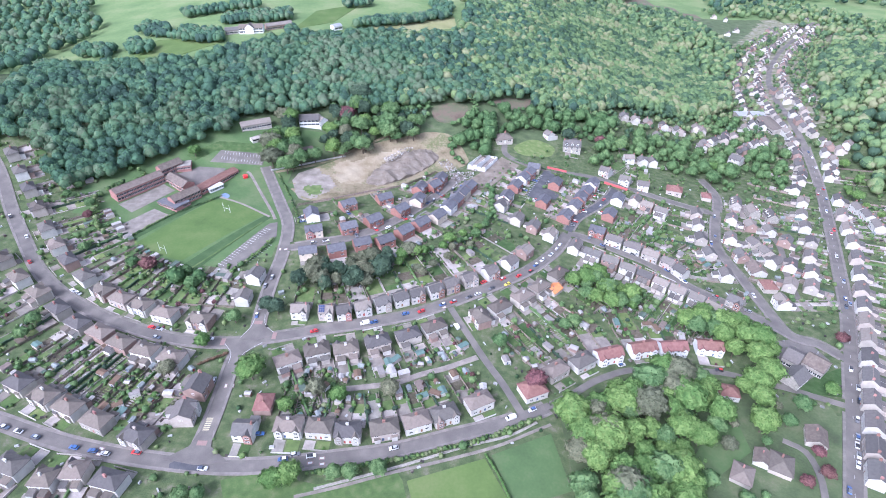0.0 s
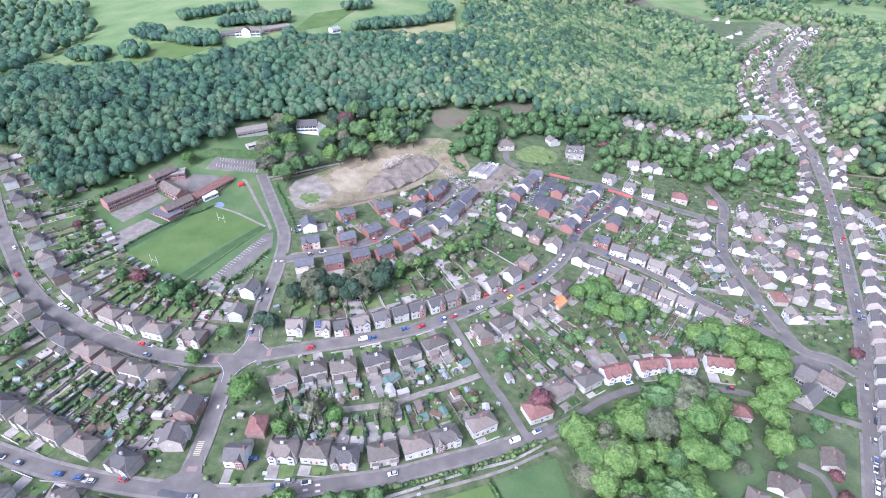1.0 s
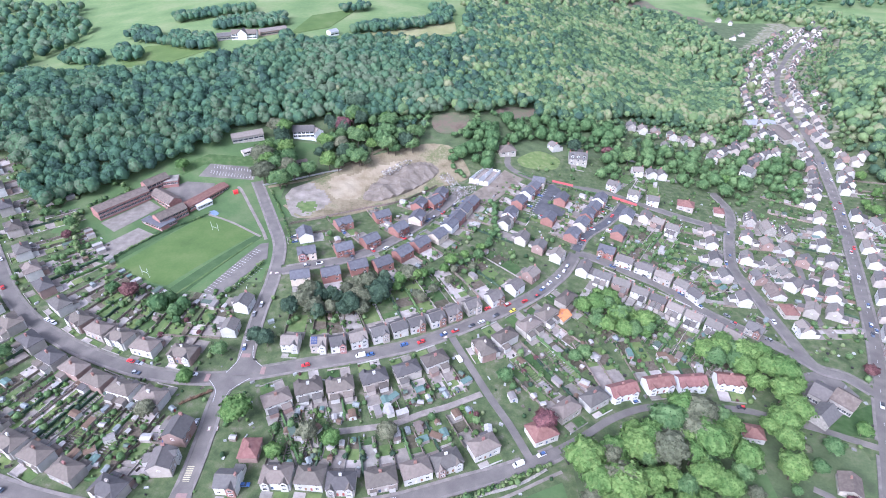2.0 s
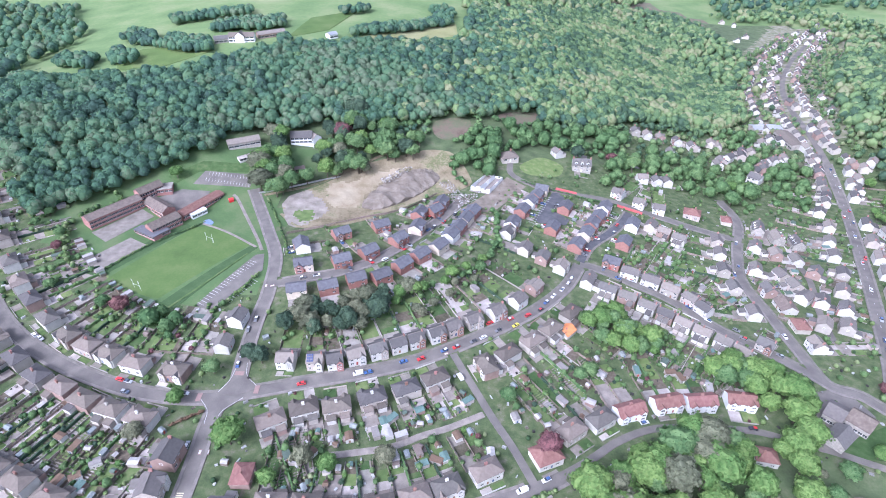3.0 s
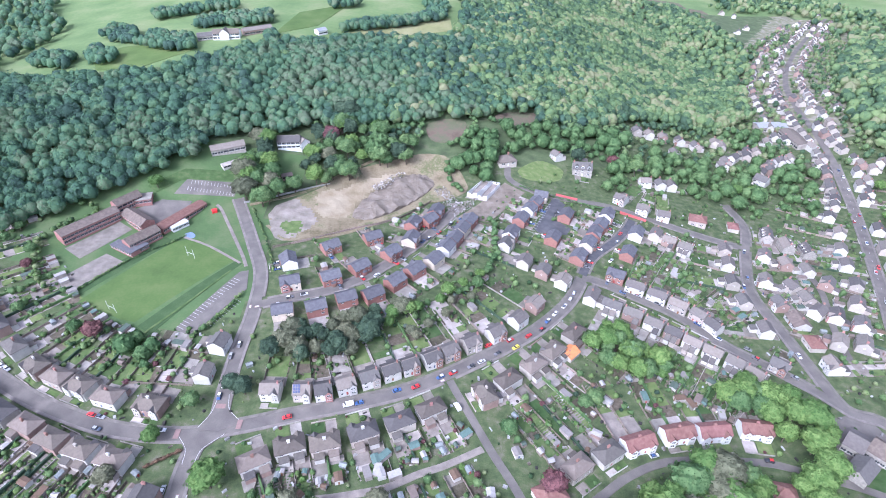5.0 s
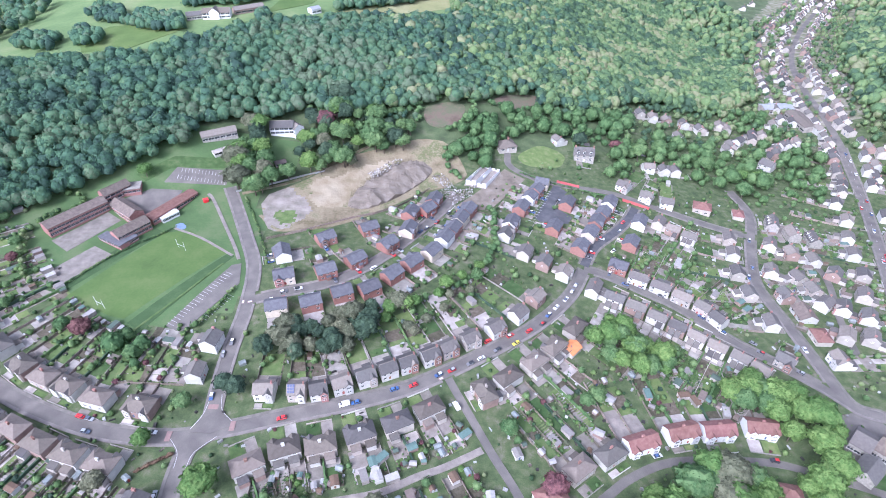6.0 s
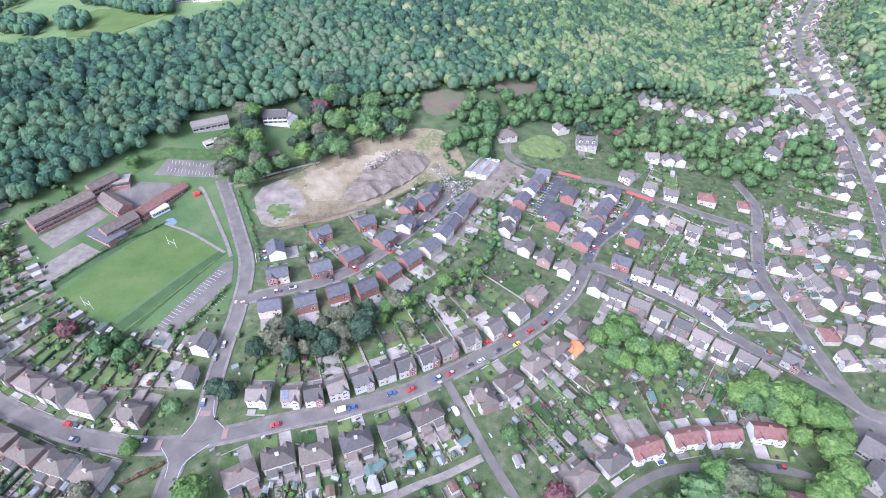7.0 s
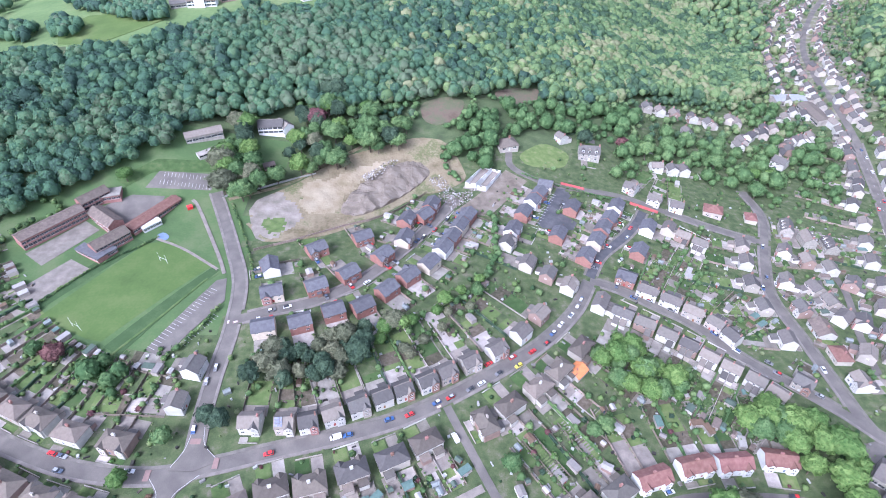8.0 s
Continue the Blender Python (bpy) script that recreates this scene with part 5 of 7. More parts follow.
# ---- trees and woods ----
def crown_mesh(seed, clumps, leaves, flat=0.85, spread=1.0, sub=2, leaf=0.16):
    """Vertices and triangles of a leafy crown about 1 in radius: one billowing mass of boughs, open below, with loose leaf sprays over it."""
    r = np.random.RandomState(seed)
    bm = bmesh.new()
    bmesh.ops.create_icosphere(bm, subdivisions=sub, radius=1)
    bv = np.array([v.co[:] for v in bm.verts])
    bf = np.array([[v.index for v in f.verts] for f in bm.faces])
    bm.free()
    n = 7 + 6 * clumps                          # boughs, spread evenly over the crown
    k = np.arange(n) + 0.5
    a, z = k * 2.39996 + r.uniform(-0.35, 0.35, n), 1 - 1.55 * k / n + r.uniform(-0.08, 0.08, n)
    z = np.clip(z, -0.98, 0.98)
    q = np.sqrt(1 - z * z)
    lumps = np.stack([q * np.cos(a), q * np.sin(a), z], 1)
    reach = r.uniform(0.5, 1.0, n)
    tight = 0.75 * n
    lean = r.normal(size=3) * 0.25 * spread

    def surface(d):
        swell = (np.exp((d @ lumps.T - 1) * tight) * reach).max(1)
        broad = np.sin(d @ lean * 9.0) * 0.07
        return d * (0.62 + 0.40 * swell + broad)[:, None] * np.array((1, 1, flat))
    bf = bf[bv[bf].max(1)[:, 2] > -0.45]
    used, bf = np.unique(bf, return_inverse=True)
    bf = bf.reshape(-1, 3)
    body = surface(bv[used]) * r.uniform(0.90, 1.08, (len(used), 1))
    d = r.normal(size=(leaves, 3))
    d[:, 2] = np.abs(d[:, 2]) * 0.9 - 0.3
    d /= np.linalg.norm(d, axis=1, keepdims=True)
    p = surface(d) * r.uniform(0.94, 1.12, (leaves, 1))
    u = np.cross(d, r.normal(size=(leaves, 3)))
    u /= np.linalg.norm(u, axis=1, keepdims=True) + 1e-9
    w = np.cross(d, u) + d * r.uniform(-0.5, 0.5, (leaves, 1))
    l = leaf * r.uniform(0.5, 1.3, (leaves, 1))
    quads = np.stack([p + u * l, p + w * l + d * l * 0.3, p - u * l, p - w * l * 0.8], 1).reshape(-1, 3)
    k = len(body) + 4 * np.arange(leaves)
    tris = np.concatenate([np.stack([k, k + 1, k + 2], 1), np.stack([k, k + 2, k + 3], 1)])
    return np.concatenate([body, quads]), np.concatenate([bf, tris])


def trunk_mesh(bm, height_m, r0, limbs, seed):
    q = random.Random(seed)

    def limb(a, b, ra, rb, n=6):
        d = (b - a).normalized()
        u = d.orthogonal().normalized()
        w = d.cross(u)
        A = [bm.verts.new(a + (u * math.cos(i * math.tau / n) + w * math.sin(i * math.tau / n)) * ra) for i in range(n)]
        B = [bm.verts.new(b + (u * math.cos(i * math.tau / n) + w * math.sin(i * math.tau / n)) * rb) for i in range(n)]
        for i in range(n):
            bm.faces.new([A[i], A[(i + 1) % n], B[(i + 1) % n], B[i]])
        bm.faces.new(B)
    top = Vector((0.03, 0.02, 0.62)) * height_m
    mid = top * 0.5
    limb(Vector((0, 0, -0.6)), mid, r0, r0 * 0.7)
    limb(mid, top, r0 * 0.7, r0 * 0.35)
    for i in range(limbs):
        a = i * math.tau / limbs + q.uniform(0, 1)
        s = mid.lerp(top, q.uniform(0, 0.9))
        limb(s, s + Vector((math.cos(a), math.sin(a), q.uniform(0.5, 1.1))) * height_m * 0.24, r0 * 0.35, r0 * 0.1, 5)


TREES = {}


def tree(kind, x, y, h, lean=0.0, wide=1.0):
    """A tree of a kind, h metres high: trunk with limbs, and a crown of clumps and leaf sprays."""
    mats = {"oak": M_LEAF, "bright": M_LEAFB, "dark": M_LEAFD, "copper": M_LEAFR, "grey": M_LEAFG}
    labels = {"oak": "broadleaf tree in fresh green leaf", "bright": "large tree in bright lime green spring leaf", "dark": "dark green evergreen tree",
              "copper": "copper beech with deep purple leaves", "grey": "tree with thin greyish spring leaves"}
    v = rng.randrange(3)
    key = (kind, v)
    m = Matrix.Translation((x, y, gz(x, y) - 0.1)) @ Matrix.Rotation(rng.uniform(0, 6.28), 4, "Z") @ Matrix.Diagonal((h / 12 * wide, h / 12 * wide, h / 12, 1))
    if key in TREES:
        t = copy_thing(TREES[key], m)
        t.matrix_basis = m
        return t
    t = TREES[key] = tagged(new("tree"), labels[kind], "tree")
    bm = bmesh.new()
    trunk_mesh(bm, 12.0, 0.3, 6, v)
    part("trunk", bm, M_BARK, t)
    k = {"dark": (3, 800, 1.2, 0.95), "grey": (4, 1050, 0.95, 1.2)}.get(kind, (4, 1000, 0.9, 1.1))
    V, F = crown_mesh(11 + 7 * v + len(kind), k[0], k[1], k[2], k[3], 3, 0.08)
    V = V * np.array((4.9, 4.9, 4.6)) + np.array((0, 0, 7.2))
    mesh_object("crown", V.tolist(), F.tolist(), mats[kind], t)
    t.matrix_basis = m
    return t


def fill(poly, spacing, seed, avoid_road=2.0, holes=()):
    """Jittered places inside a polygon, clear of roads and of other areas."""
    r = np.random.RandomState(seed)
    P = np.array(poly)
    lo, hi = P.min(0), P.max(0)
    xs, ys = np.meshgrid(np.arange(lo[0], hi[0], spacing), np.arange(lo[1], hi[1], spacing))
    x = xs.ravel() + r.uniform(-0.45, 0.45, xs.size) * spacing + (np.arange(xs.shape[0]) % 2)[:, None].repeat(xs.shape[1], 1).ravel() * spacing / 2
    y = ys.ravel() + r.uniform(-0.45, 0.45, xs.size) * spacing
    k = inside(poly, x, y)
    for q in holes:
        k &= ~inside(q, x, y)
    x, y = x[k], y[k]
    if avoid_road is not None and len(x):
        k = road_gap(x, y) > avoid_road
        x, y = x[k], y[k]
    if len(x) and HOUSES:
        hx = np.array([h[:2] for h in HOUSES])
        k = np.sqrt(((np.stack([x, y], 1)[:, None] - hx[None]) ** 2).sum(2)).min(1) > 9
        x, y = x[k], y[k]
    return x, y


def woodland(name, label, places, size, material, seed, templates=6, leaves=45, tall=1.15, sub=2, clumps=1, sizes=None, lift=1.15):
    """Many trees as one canopy mesh: each a lumpy crown on its own stem, of its own size and turn."""
    r = np.random.RandomState(seed)
    T = [crown_mesh(seed * 10 + i, clumps, leaves, 0.95, 1.0, sub, 0.13) for i in range(templates)]
    x, y = places
    z = height(x, y)
    VV, FF, n = [], [], 0
    for i in range(len(x)):
        v, f = T[r.randint(templates)]
        a = r.uniform(0, 6.28)
        s = size * r.uniform(0.7, 1.3) if sizes is None else sizes[i] * r.uniform(0.85, 1.15)
        R = np.array(((math.cos(a), -math.sin(a), 0), (math.sin(a), math.cos(a), 0), (0, 0, 1)))
        q = (v @ R.T) * np.array((s, s, s * tall)) + np.array((x[i], y[i], z[i] + (size if sizes is None else s) * lift + r.uniform(-0.22, 0.22) * s))
        VV.append(q)
        FF.append(f + n)
        n += len(v)
    V, F = np.concatenate(VV), np.concatenate(FF)
    me = bpy.data.meshes.new(name)
    me.vertices.add(len(V))
    me.vertices.foreach_set("co", V.ravel())
    me.loops.add(len(F) * 3)
    me.loops.foreach_set("vertex_index", F.ravel().astype(np.int32))
    me.polygons.add(len(F))
    me.polygons.foreach_set("loop_start", np.arange(0, len(F) * 3, 3, dtype=np.int32))
    me.update(calc_edges=True)
    me.materials.append(material)
    return tagged(new(name, me), label, "woodland", kind="stuff")


WOOD_MAIN = [(-370.5, 379.4), (-305.9, 391.5), (-281.5, 358.9), (-263.9, 342.2), (-241.2, 368.1), (-209, 393.5), (-193.5, 406.2), (-174.8, 425.3), (-170.4, 443.5), (-146.3, 458.7), (-128.1, 461.2), (-92.2, 480.6), (-72.1, 478), (-12.4, 494.5), (24.4, 510.3), (63.5, 526.8), (96.6, 523.8), (145.1, 539.2), (189.6, 572.4), (247.2, 594), (285.7, 592.5), (335.9, 633.4), (386.3, 745.2), (377.1, 818.6), (365.4, 896.9), (351.2, 990.1), (273.7, 1048.5), (150.2, 903.2), (34.4, 791.1), (20.5, 682.9), (-2.6, 658.6), (-98.7, 619.7), (-142.2, 598.9), (-162.5, 586.6), (-205.6, 541.7), (-234.8, 517.9), (-279.3, 512.9), (-307.9, 508.1), (-365.7, 517.8), (-357, 442.4), (-388, 409.6)]
CLEARING = [(-11.5, 498.7), (8.5, 511), (25.6, 510), (19.5, 484.4), (3, 471.7), (-8.1, 475.6)]
CLEARING_2 = [(47, 524.9), (88.1, 543.7), (90.9, 529), (62.5, 512.4)]
_x, _y = fill(WOOD_MAIN, 6.2, 1, holes=(CLEARING, CLEARING_2))
_k = _x + np.random.RandomState(5).normal(0, 75, len(_x)) < 60
_e = _k & (_y < 455) & (_x > -330)
woodland("woodland", "leafy broadleaf trees along the lower edge of the wood", (_x[_e], _y[_e]), 5.2, M_WOODS, 23, templates=10, leaves=170, sub=2, clumps=2, lift=1.25)
_f = _k & ~_e
woodland("woodland", "dense broadleaf woodland canopy covering the hillside", (_x[_f], _y[_f]), 5.5, M_WOODS, 3, templates=12, leaves=85, sub=2, clumps=2, lift=1.3)
# right-hand side of the wood takes the canopy coloured as sunlit and hazy
woodland("woodland", "hillside woodland canopy, coloured lighter for sun and haze", (_x[~_k], _y[~_k]), 5.5, M_WOODSL, 13, templates=12, leaves=55, sub=2, clumps=2, lift=1.3)
WOOD_EAST = [(277.1, 1063), (356.5, 1007.8), (367.9, 904.5), (379, 823.6), (389.3, 751.8), (422.3, 771.6), (454.8, 867.3), (473.8, 976.2), (476.2, 1105.7), (445.4, 1183), (355.6, 1192.7)]
# woods higher up and across the valley carry the same painted-in paleness
woodland("woodland", "yellow-green open woodland on the upper hillside, colour paled for haze", fill(WOOD_EAST, 11, 2), 6.2, M_WOODSL, 4, leaves=30, sub=2)
WOOD_BACK = [(34, 791), (150, 903), (273, 1048), (355, 1195), (430, 1320), (250, 1330), (140, 1120), (50, 920), (15, 840)]
HEATHS = [[(15, 800), (60, 850), (50, 885), (10, 840)], [(268, 1150), (400, 1115), (392, 1190), (300, 1235)]]
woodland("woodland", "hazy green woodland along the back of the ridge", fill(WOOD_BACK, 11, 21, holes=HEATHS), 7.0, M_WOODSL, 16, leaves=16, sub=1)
WOOD_HEAD = [(560, 1260), (800, 1320), (1100, 1250), (1250, 1500), (900, 1700), (600, 1600)]
woodland("woodland", "far woods on the hills beyond the valley head", fill(WOOD_HEAD, 24, 22), 9.0, M_WOODS, 17, leaves=12, sub=1)
WOOD_VALLEY = [(421.2, 603.6), (511.1, 774.7), (665.8, 975.9), (794.9, 1042), (498.3, 527.5), (361.9, 329.8), (368.2, 409.2), (387, 471.6), (409.8, 540.7)]
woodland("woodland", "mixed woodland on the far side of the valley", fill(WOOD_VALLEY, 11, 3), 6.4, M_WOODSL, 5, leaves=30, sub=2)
WOOD_TOP = [(-783.6, 825.4), (-626.6, 848.8), (-491.8, 842.9), (-411.6, 703.5), (-414.8, 625.4), (-397.8, 550.1), (-405.2, 471.9), (-472.6, 451)]
woodland("woodland", "hazy dark woodland on the plateau", fill(WOOD_TOP, 12, 4), 6.6, M_WOODS, 6, leaves=20, sub=1)
WOOD_FAR = [(521.6, 1231.5), (761.5, 1310.2), (810.3, 1243.7), (856.2, 1136.1), (794.9, 1042), (675.3, 991.6), (682.1, 1154.5), (617.5, 1183)]
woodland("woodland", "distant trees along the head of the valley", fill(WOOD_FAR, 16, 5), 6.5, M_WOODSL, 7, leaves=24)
for _q, _s in (([(-348.4, 660.8), (-350.8, 699), (-311.6, 667.8), (-290.8, 617.4), (-323.1, 636.7)], 8), ([(-290.8, 617.4), (-284, 647.9), (-230.6, 611.3), (-221.7, 578.1), (-259.9, 584.9)], 8), ([(-383.1, 590.1), (-388, 622.7), (-333.9, 585.4), (-318.9, 549.8), (-361.2, 564.8)], 9),
               ([(-325.4, 586.3), (-324.1, 608.9), (-290.7, 577.7), (-281.7, 551.7), (-307.2, 558.3)], 8), ([(-245.1, 657.9), (-253, 690.2), (-179.2, 701.6), (-170.1, 668.9), (-196.6, 652.9)], 7), ([(-100.2, 649.1), (-93.1, 674.4), (-43.5, 710.2), (7.9, 755.2), (11.3, 741), (-42.4, 689)], 6),
               ([(-327.2, 741.6), (-271.5, 747.6), (-232, 760.3), (-222.4, 738.1), (-262.5, 719.8), (-308.1, 710.6)], 8), ([(-130.9, 755.8), (-89.3, 764.5), (-90.7, 743.8), (-119.3, 733.7)], 10), ([(-17.7, 784.2), (12.1, 803.4), (15.8, 754.2), (-10, 752.1)], 9), ([(-165.2, 610.6), (-161.7, 635.9), (-155, 620.6), (-156.8, 601.3)], 6)):
    woodland("copse", "dark hedgerow trees between the fields", fill(_q, _s * 0.72, 9), 4.3, M_WOODS, 8, templates=3)
VIEWS = [[(-127, 428), (-97, 428), (-95, 460), (-127, 460)], [(-172, 408), (-143, 410), (-140, 446), (-172, 446)]]      # open ground before the large house and the cottages
for _i, (_q, _s, _h, _kinds) in enumerate((
        ([(-134.9, 385.2), (-142.8, 444.4), (-128, 459.7), (-116.2, 444.9), (-91.7, 475.7), (-72.2, 477.9), (-42.5, 481.2), (-9.4, 460.5), (-22.4, 450), (-45, 440.1), (-66.7, 420.2), (-101, 407), (-115.3, 389.7)], 9.5, 15, ("oak", "oak", "bright", "dark", "grey", "oak")),
        ([(2.9, 446.2), (29.3, 497.5), (61.8, 507), (143.9, 532.4), (181.6, 545.8), (164.1, 499.6), (136.8, 483.7), (108.3, 489.6), (75.9, 486.8), (48.4, 468.7), (37.5, 436.8), (17.2, 436)], 8.6, 10.5, ("oak", "oak", "oak", "bright", "grey")),
        ([(124.5, 419.8), (146.9, 492.7), (202.5, 510.6), (252.8, 521.3), (285.6, 502.7), (251.1, 425.3), (229.5, 433.8), (195.3, 453.1), (187.7, 480.2)], 9, 8.6, ("oak", "oak", "bright", "oak", "dark")),
        ([(287.9, 590.8), (329.7, 604.1), (325.2, 552.6), (353.7, 528.1), (301.5, 433.3), (273.2, 434.7), (280.9, 477.2), (286.6, 518.4)], 9.5, 8.2, ("oak", "oak", "grey", "oak", "dark")),
        ([(-85.6, 253.5), (-84.7, 265.9), (-63.3, 275.5), (-33, 283), (-31.9, 267.5), (-47.5, 256.3), (-72.7, 250.7)], 6.4, 12, ("dark", "dark", "dark", "grey")),
        ([(-32.4, 273.7), (-29.9, 287.5), (-8.8, 300.4), (25.9, 328.2), (36.5, 312.5), (16.8, 296.6), (5.6, 280.7), (-18.3, 265.1)], 11, 9, ("bright", "grey", "grey", "oak")),
        ([(75.9, 270.5), (93.2, 288.5), (108.9, 277.3), (119.7, 264.5), (122.8, 251.8), (103.2, 242), (88.6, 250.5)], 8.8, 11, ("bright", "oak", "oak")),
        ([(56.7, 170.1), (72.3, 186.6), (93.5, 197.2), (118.5, 202.3), (133.4, 198.9), (132.6, 169.9), (124, 160), (103.7, 148.9), (102.8, 127), (79.5, 115), (49.8, 119.9), (52.5, 147)], 9.2, 16, ("bright", "bright", "bright", "oak", "bright", "grey")),
        ([(136.4, 238.1), (161.5, 247.3), (185.3, 224.6), (176.3, 205), (157, 185.2), (149, 189.4), (154.9, 212.7), (138.1, 225.2)], 9.3, 14, ("bright", "oak", "bright")),
        ([(162, 154), (186.7, 160.6), (170.9, 134.6), (152.3, 131.7)], 10, 9, ("grey", "bright", "copper")),
        ([(126.9, 162.3), (142.4, 179.4), (174.4, 187.4), (182.8, 176.9), (166.2, 166.5), (142.7, 156.5), (125.7, 147.3)], 12, 8, ("oak", "grey", "oak")),
        ([(109.8, 138.6), (124.5, 144.4), (121, 131), (136.7, 133.9), (152.8, 136.9), (144.4, 121.6), (105.1, 120.8)], 10, 7, ("oak", "grey", "oak")),
        ([(-162.3, 252.6), (-159.6, 267.2), (-139.5, 267.4), (-130.8, 255.4), (-142.7, 247.4)], 9.5, 11, ("oak", "oak", "oak")),
        ([(299.1, 533.2), (373.7, 545.6), (367.5, 511.5), (323.7, 472.2), (305, 507.5)], 13, 9, ("oak", "grey")),
        ([(407.3, 546.7), (385.1, 475.8), (362.6, 413.7), (353.4, 381.1), (327.7, 343.7), (347.8, 420.4), (361, 468.9)], 13, 10, ("oak", "bright")))):
    _x, _y = fill(_q, _s, 20 + _i, 1.0 if _h > 15 else 2.5, VIEWS)
    if _i in (1, 2, 3, 11, 12):
        _z = np.random.RandomState(60 + _i).uniform(0.4, 1.0, len(_x)) ** 1.3 * _h * 0.74
        woodland("tree_belt", "belt of mixed green trees among the houses", (_x, _y), _h * 0.52, M_LEAF, 40 + _i, templates=9, leaves=180, sub=2, clumps=3, sizes=_z, lift=0.95)
        continue
    for _a, _b in zip(_x, _y):
        tree(rng.choice(_kinds), _a, _b, _h * rng.uniform(0.68, 1.28), wide=rng.uniform(0.9, 1.35))
for _k, _h, _l in (("bright", 15, [(-93.3, 188.2)]), ("bright", 11, [(-69.3, 132), (-62.9, 134.3)]), ("bright", 9, [(-124.1, 208.6)]), ("copper", 11, [(-174.1, 265.7)]), ("copper", 17, [(-83.6, 462.9)]), ("dark", 17, [(-77.3, 492.8), (-70.7, 491.7)]), ("oak", 9, [(-185.5, 269.2), (-112.8, 226.4), (30.7, 217.6), (68.9, 234.1), (-239.6, 329), (74.3, 236.9), (-216.4, 220.9), (-216.2, 210.6)]),
                   ("copper", 13, [(46.1, 190.5)]), ("oak", 15, [(234.8, 434.4), (262.1, 454.9), (218.7, 471.8), (163.6, 475.5), (184.7, 487.7)]), ("copper", 12, [(145.5, 480.7)]), ("dark", 15, [(114.8, 477.8)]), ("bright", 15, [(139.9, 239.4), (152.3, 246.5), (168.4, 200.1), (158.5, 193.4), (156.7, 183), (159.7, 236.6)]), ("bright", 13, [(88.8, 275), (98.3, 281.4), (114, 262.3)]), ("oak", 13, [(100.4, 266.1), (105.1, 254.3)]), ("bright", 16, [(150.2, 167.7)]), ("bright", 9, [(197.5, 191.6), (-72.9, 170.3), (-49.3, 177.3)]), ("copper", 8, [(225.6, 229.8), (-235.2, 316)]), ("grey", 10, [(-134.5, 189.5), (-60.4, 180.1), (-25.6, 181.9)]),
                   ("dark", 10, [(-97.4, 235.3), (-91.4, 233.4), (-74.3, 499.6), (-67.1, 505.3), (-92.1, 439.6), (-98, 431.2), (-114.8, 482.8), (-318.5, 392.2)]), ("bright", 10, [(-191.3, 395.9), (-25.4, 284.1), (-17.5, 287.3), (246.8, 462.7), (260.5, 463.3)]), ("oak", 8, [(-45.6, 136.7), (-97.7, 126.3), (-103.8, 125), (-220.5, 282), (-256.7, 348.4), (-259, 337.5), (-38.7, 137.4), (-27.1, 139.4)])):
    for _a, _b in _l:
        tree(_k, _a, _b, _h * rng.uniform(0.9, 1.1), wide=1.2)


def hedge_line(pts, size, seed, material, label, step=1.6, jitter=0.6):
    """A loose line of bushes along a path or boundary."""
    ln = smooth_line(pts, step)
    r = np.random.RandomState(seed)
    woodland("hedge_bushes", label, (ln[:, 0] + r.uniform(-jitter, jitter, len(ln)), ln[:, 1] + r.uniform(-jitter, jitter, len(ln))), size, material, seed, templates=4, leaves=40, tall=0.9, sub=1)


hedge_line([(-56.7, 137.7), (-44.1, 140.3), (-20.6, 145.5), (4, 152.3), (24.8, 160), (45.9, 171.2)], 1.5, 31, M_BUSH, "rough hedge of mixed bushes below the road")
hedge_line([(-53.4, 138.9), (-34.9, 142.7), (-10.9, 148.6), (14.3, 156.8), (41.7, 169.6)], 1.2, 32, M_BUSH, "rough hedge of mixed bushes below the road")
hedge_line([(19, 149.7), (23.3, 140.9), (28, 128.1)], 0.9, 33, M_LEAFB, "clipped bright green hedge between the greens", 0.9, 0.1)
hedge_line([(-126.3, 266.4), (-116.7, 279.6), (-109, 297.6)], 1.3, 34, M_BUSH, "hedge along the car park edge")
hedge_line([(61.7, 433.8), (83.6, 423.2), (106.3, 415.7), (124.1, 410)], 1.0, 35, M_LEAF, "tall clipped hedge above the new houses", 1.3, 0.3)
hedge_line([(-126.3, 385.2), (-112.9, 359.1), (-101.4, 331.4), (-96.7, 318.4)], 1.0, 36, M_BUSH, "scrub beside the school lane")
hedge_line([(-250.7, 382.2), (-222.5, 369.8), (-239.5, 346.6), (-234.5, 320.8), (-218, 298)], 2.4, 37, M_BUSH, "overgrown bushes round the school grounds", 3.0, 2.0)
hedge_line([(35.2, 383.7), (36.8, 356.4), (27.5, 330.6), (12.6, 307)], 2.6, 38, M_LEAF, "thicket of scrub beside the estate", 2.6, 2.5)
hedge_line([(6.5, 450.7), (8.4, 431.9), (14.7, 422.3)], 2.6, 39, M_LEAF, "scrub at the edge of the building site", 2.6, 2.0)


hedge_line([(-14, 478), (-15, 492), (-12, 503), (8, 516), (26, 515), (30, 505), (20, 484), (8, 474)], 3.0, 43, M_LEAF, "bushes closing round the bracken clearing", 3.2, 2.2)
hedge_line([(-96, 474), (-70, 483), (-40, 488), (-16, 494)], 3.6, 44, M_LEAF, "trees between the grove and the wood", 2.4, 5.0)
hedge_line([(-60, 478), (-36, 484), (-14, 486)], 3.2, 45, M_WOODS, "trees between the grove and the wood", 2.4, 5.0)
hedge_line([(44, 520), (64, 512), (90, 528), (98, 540)], 2.6, 46, M_LEAF, "bushes along the upper clearing", 3.0, 2.0)
hedge_line([(96, 517), (122, 526), (148, 536), (172, 556)], 4.0, 47, M_WOODSL, "trees along the foot of the wood", 3.2, 4.0)
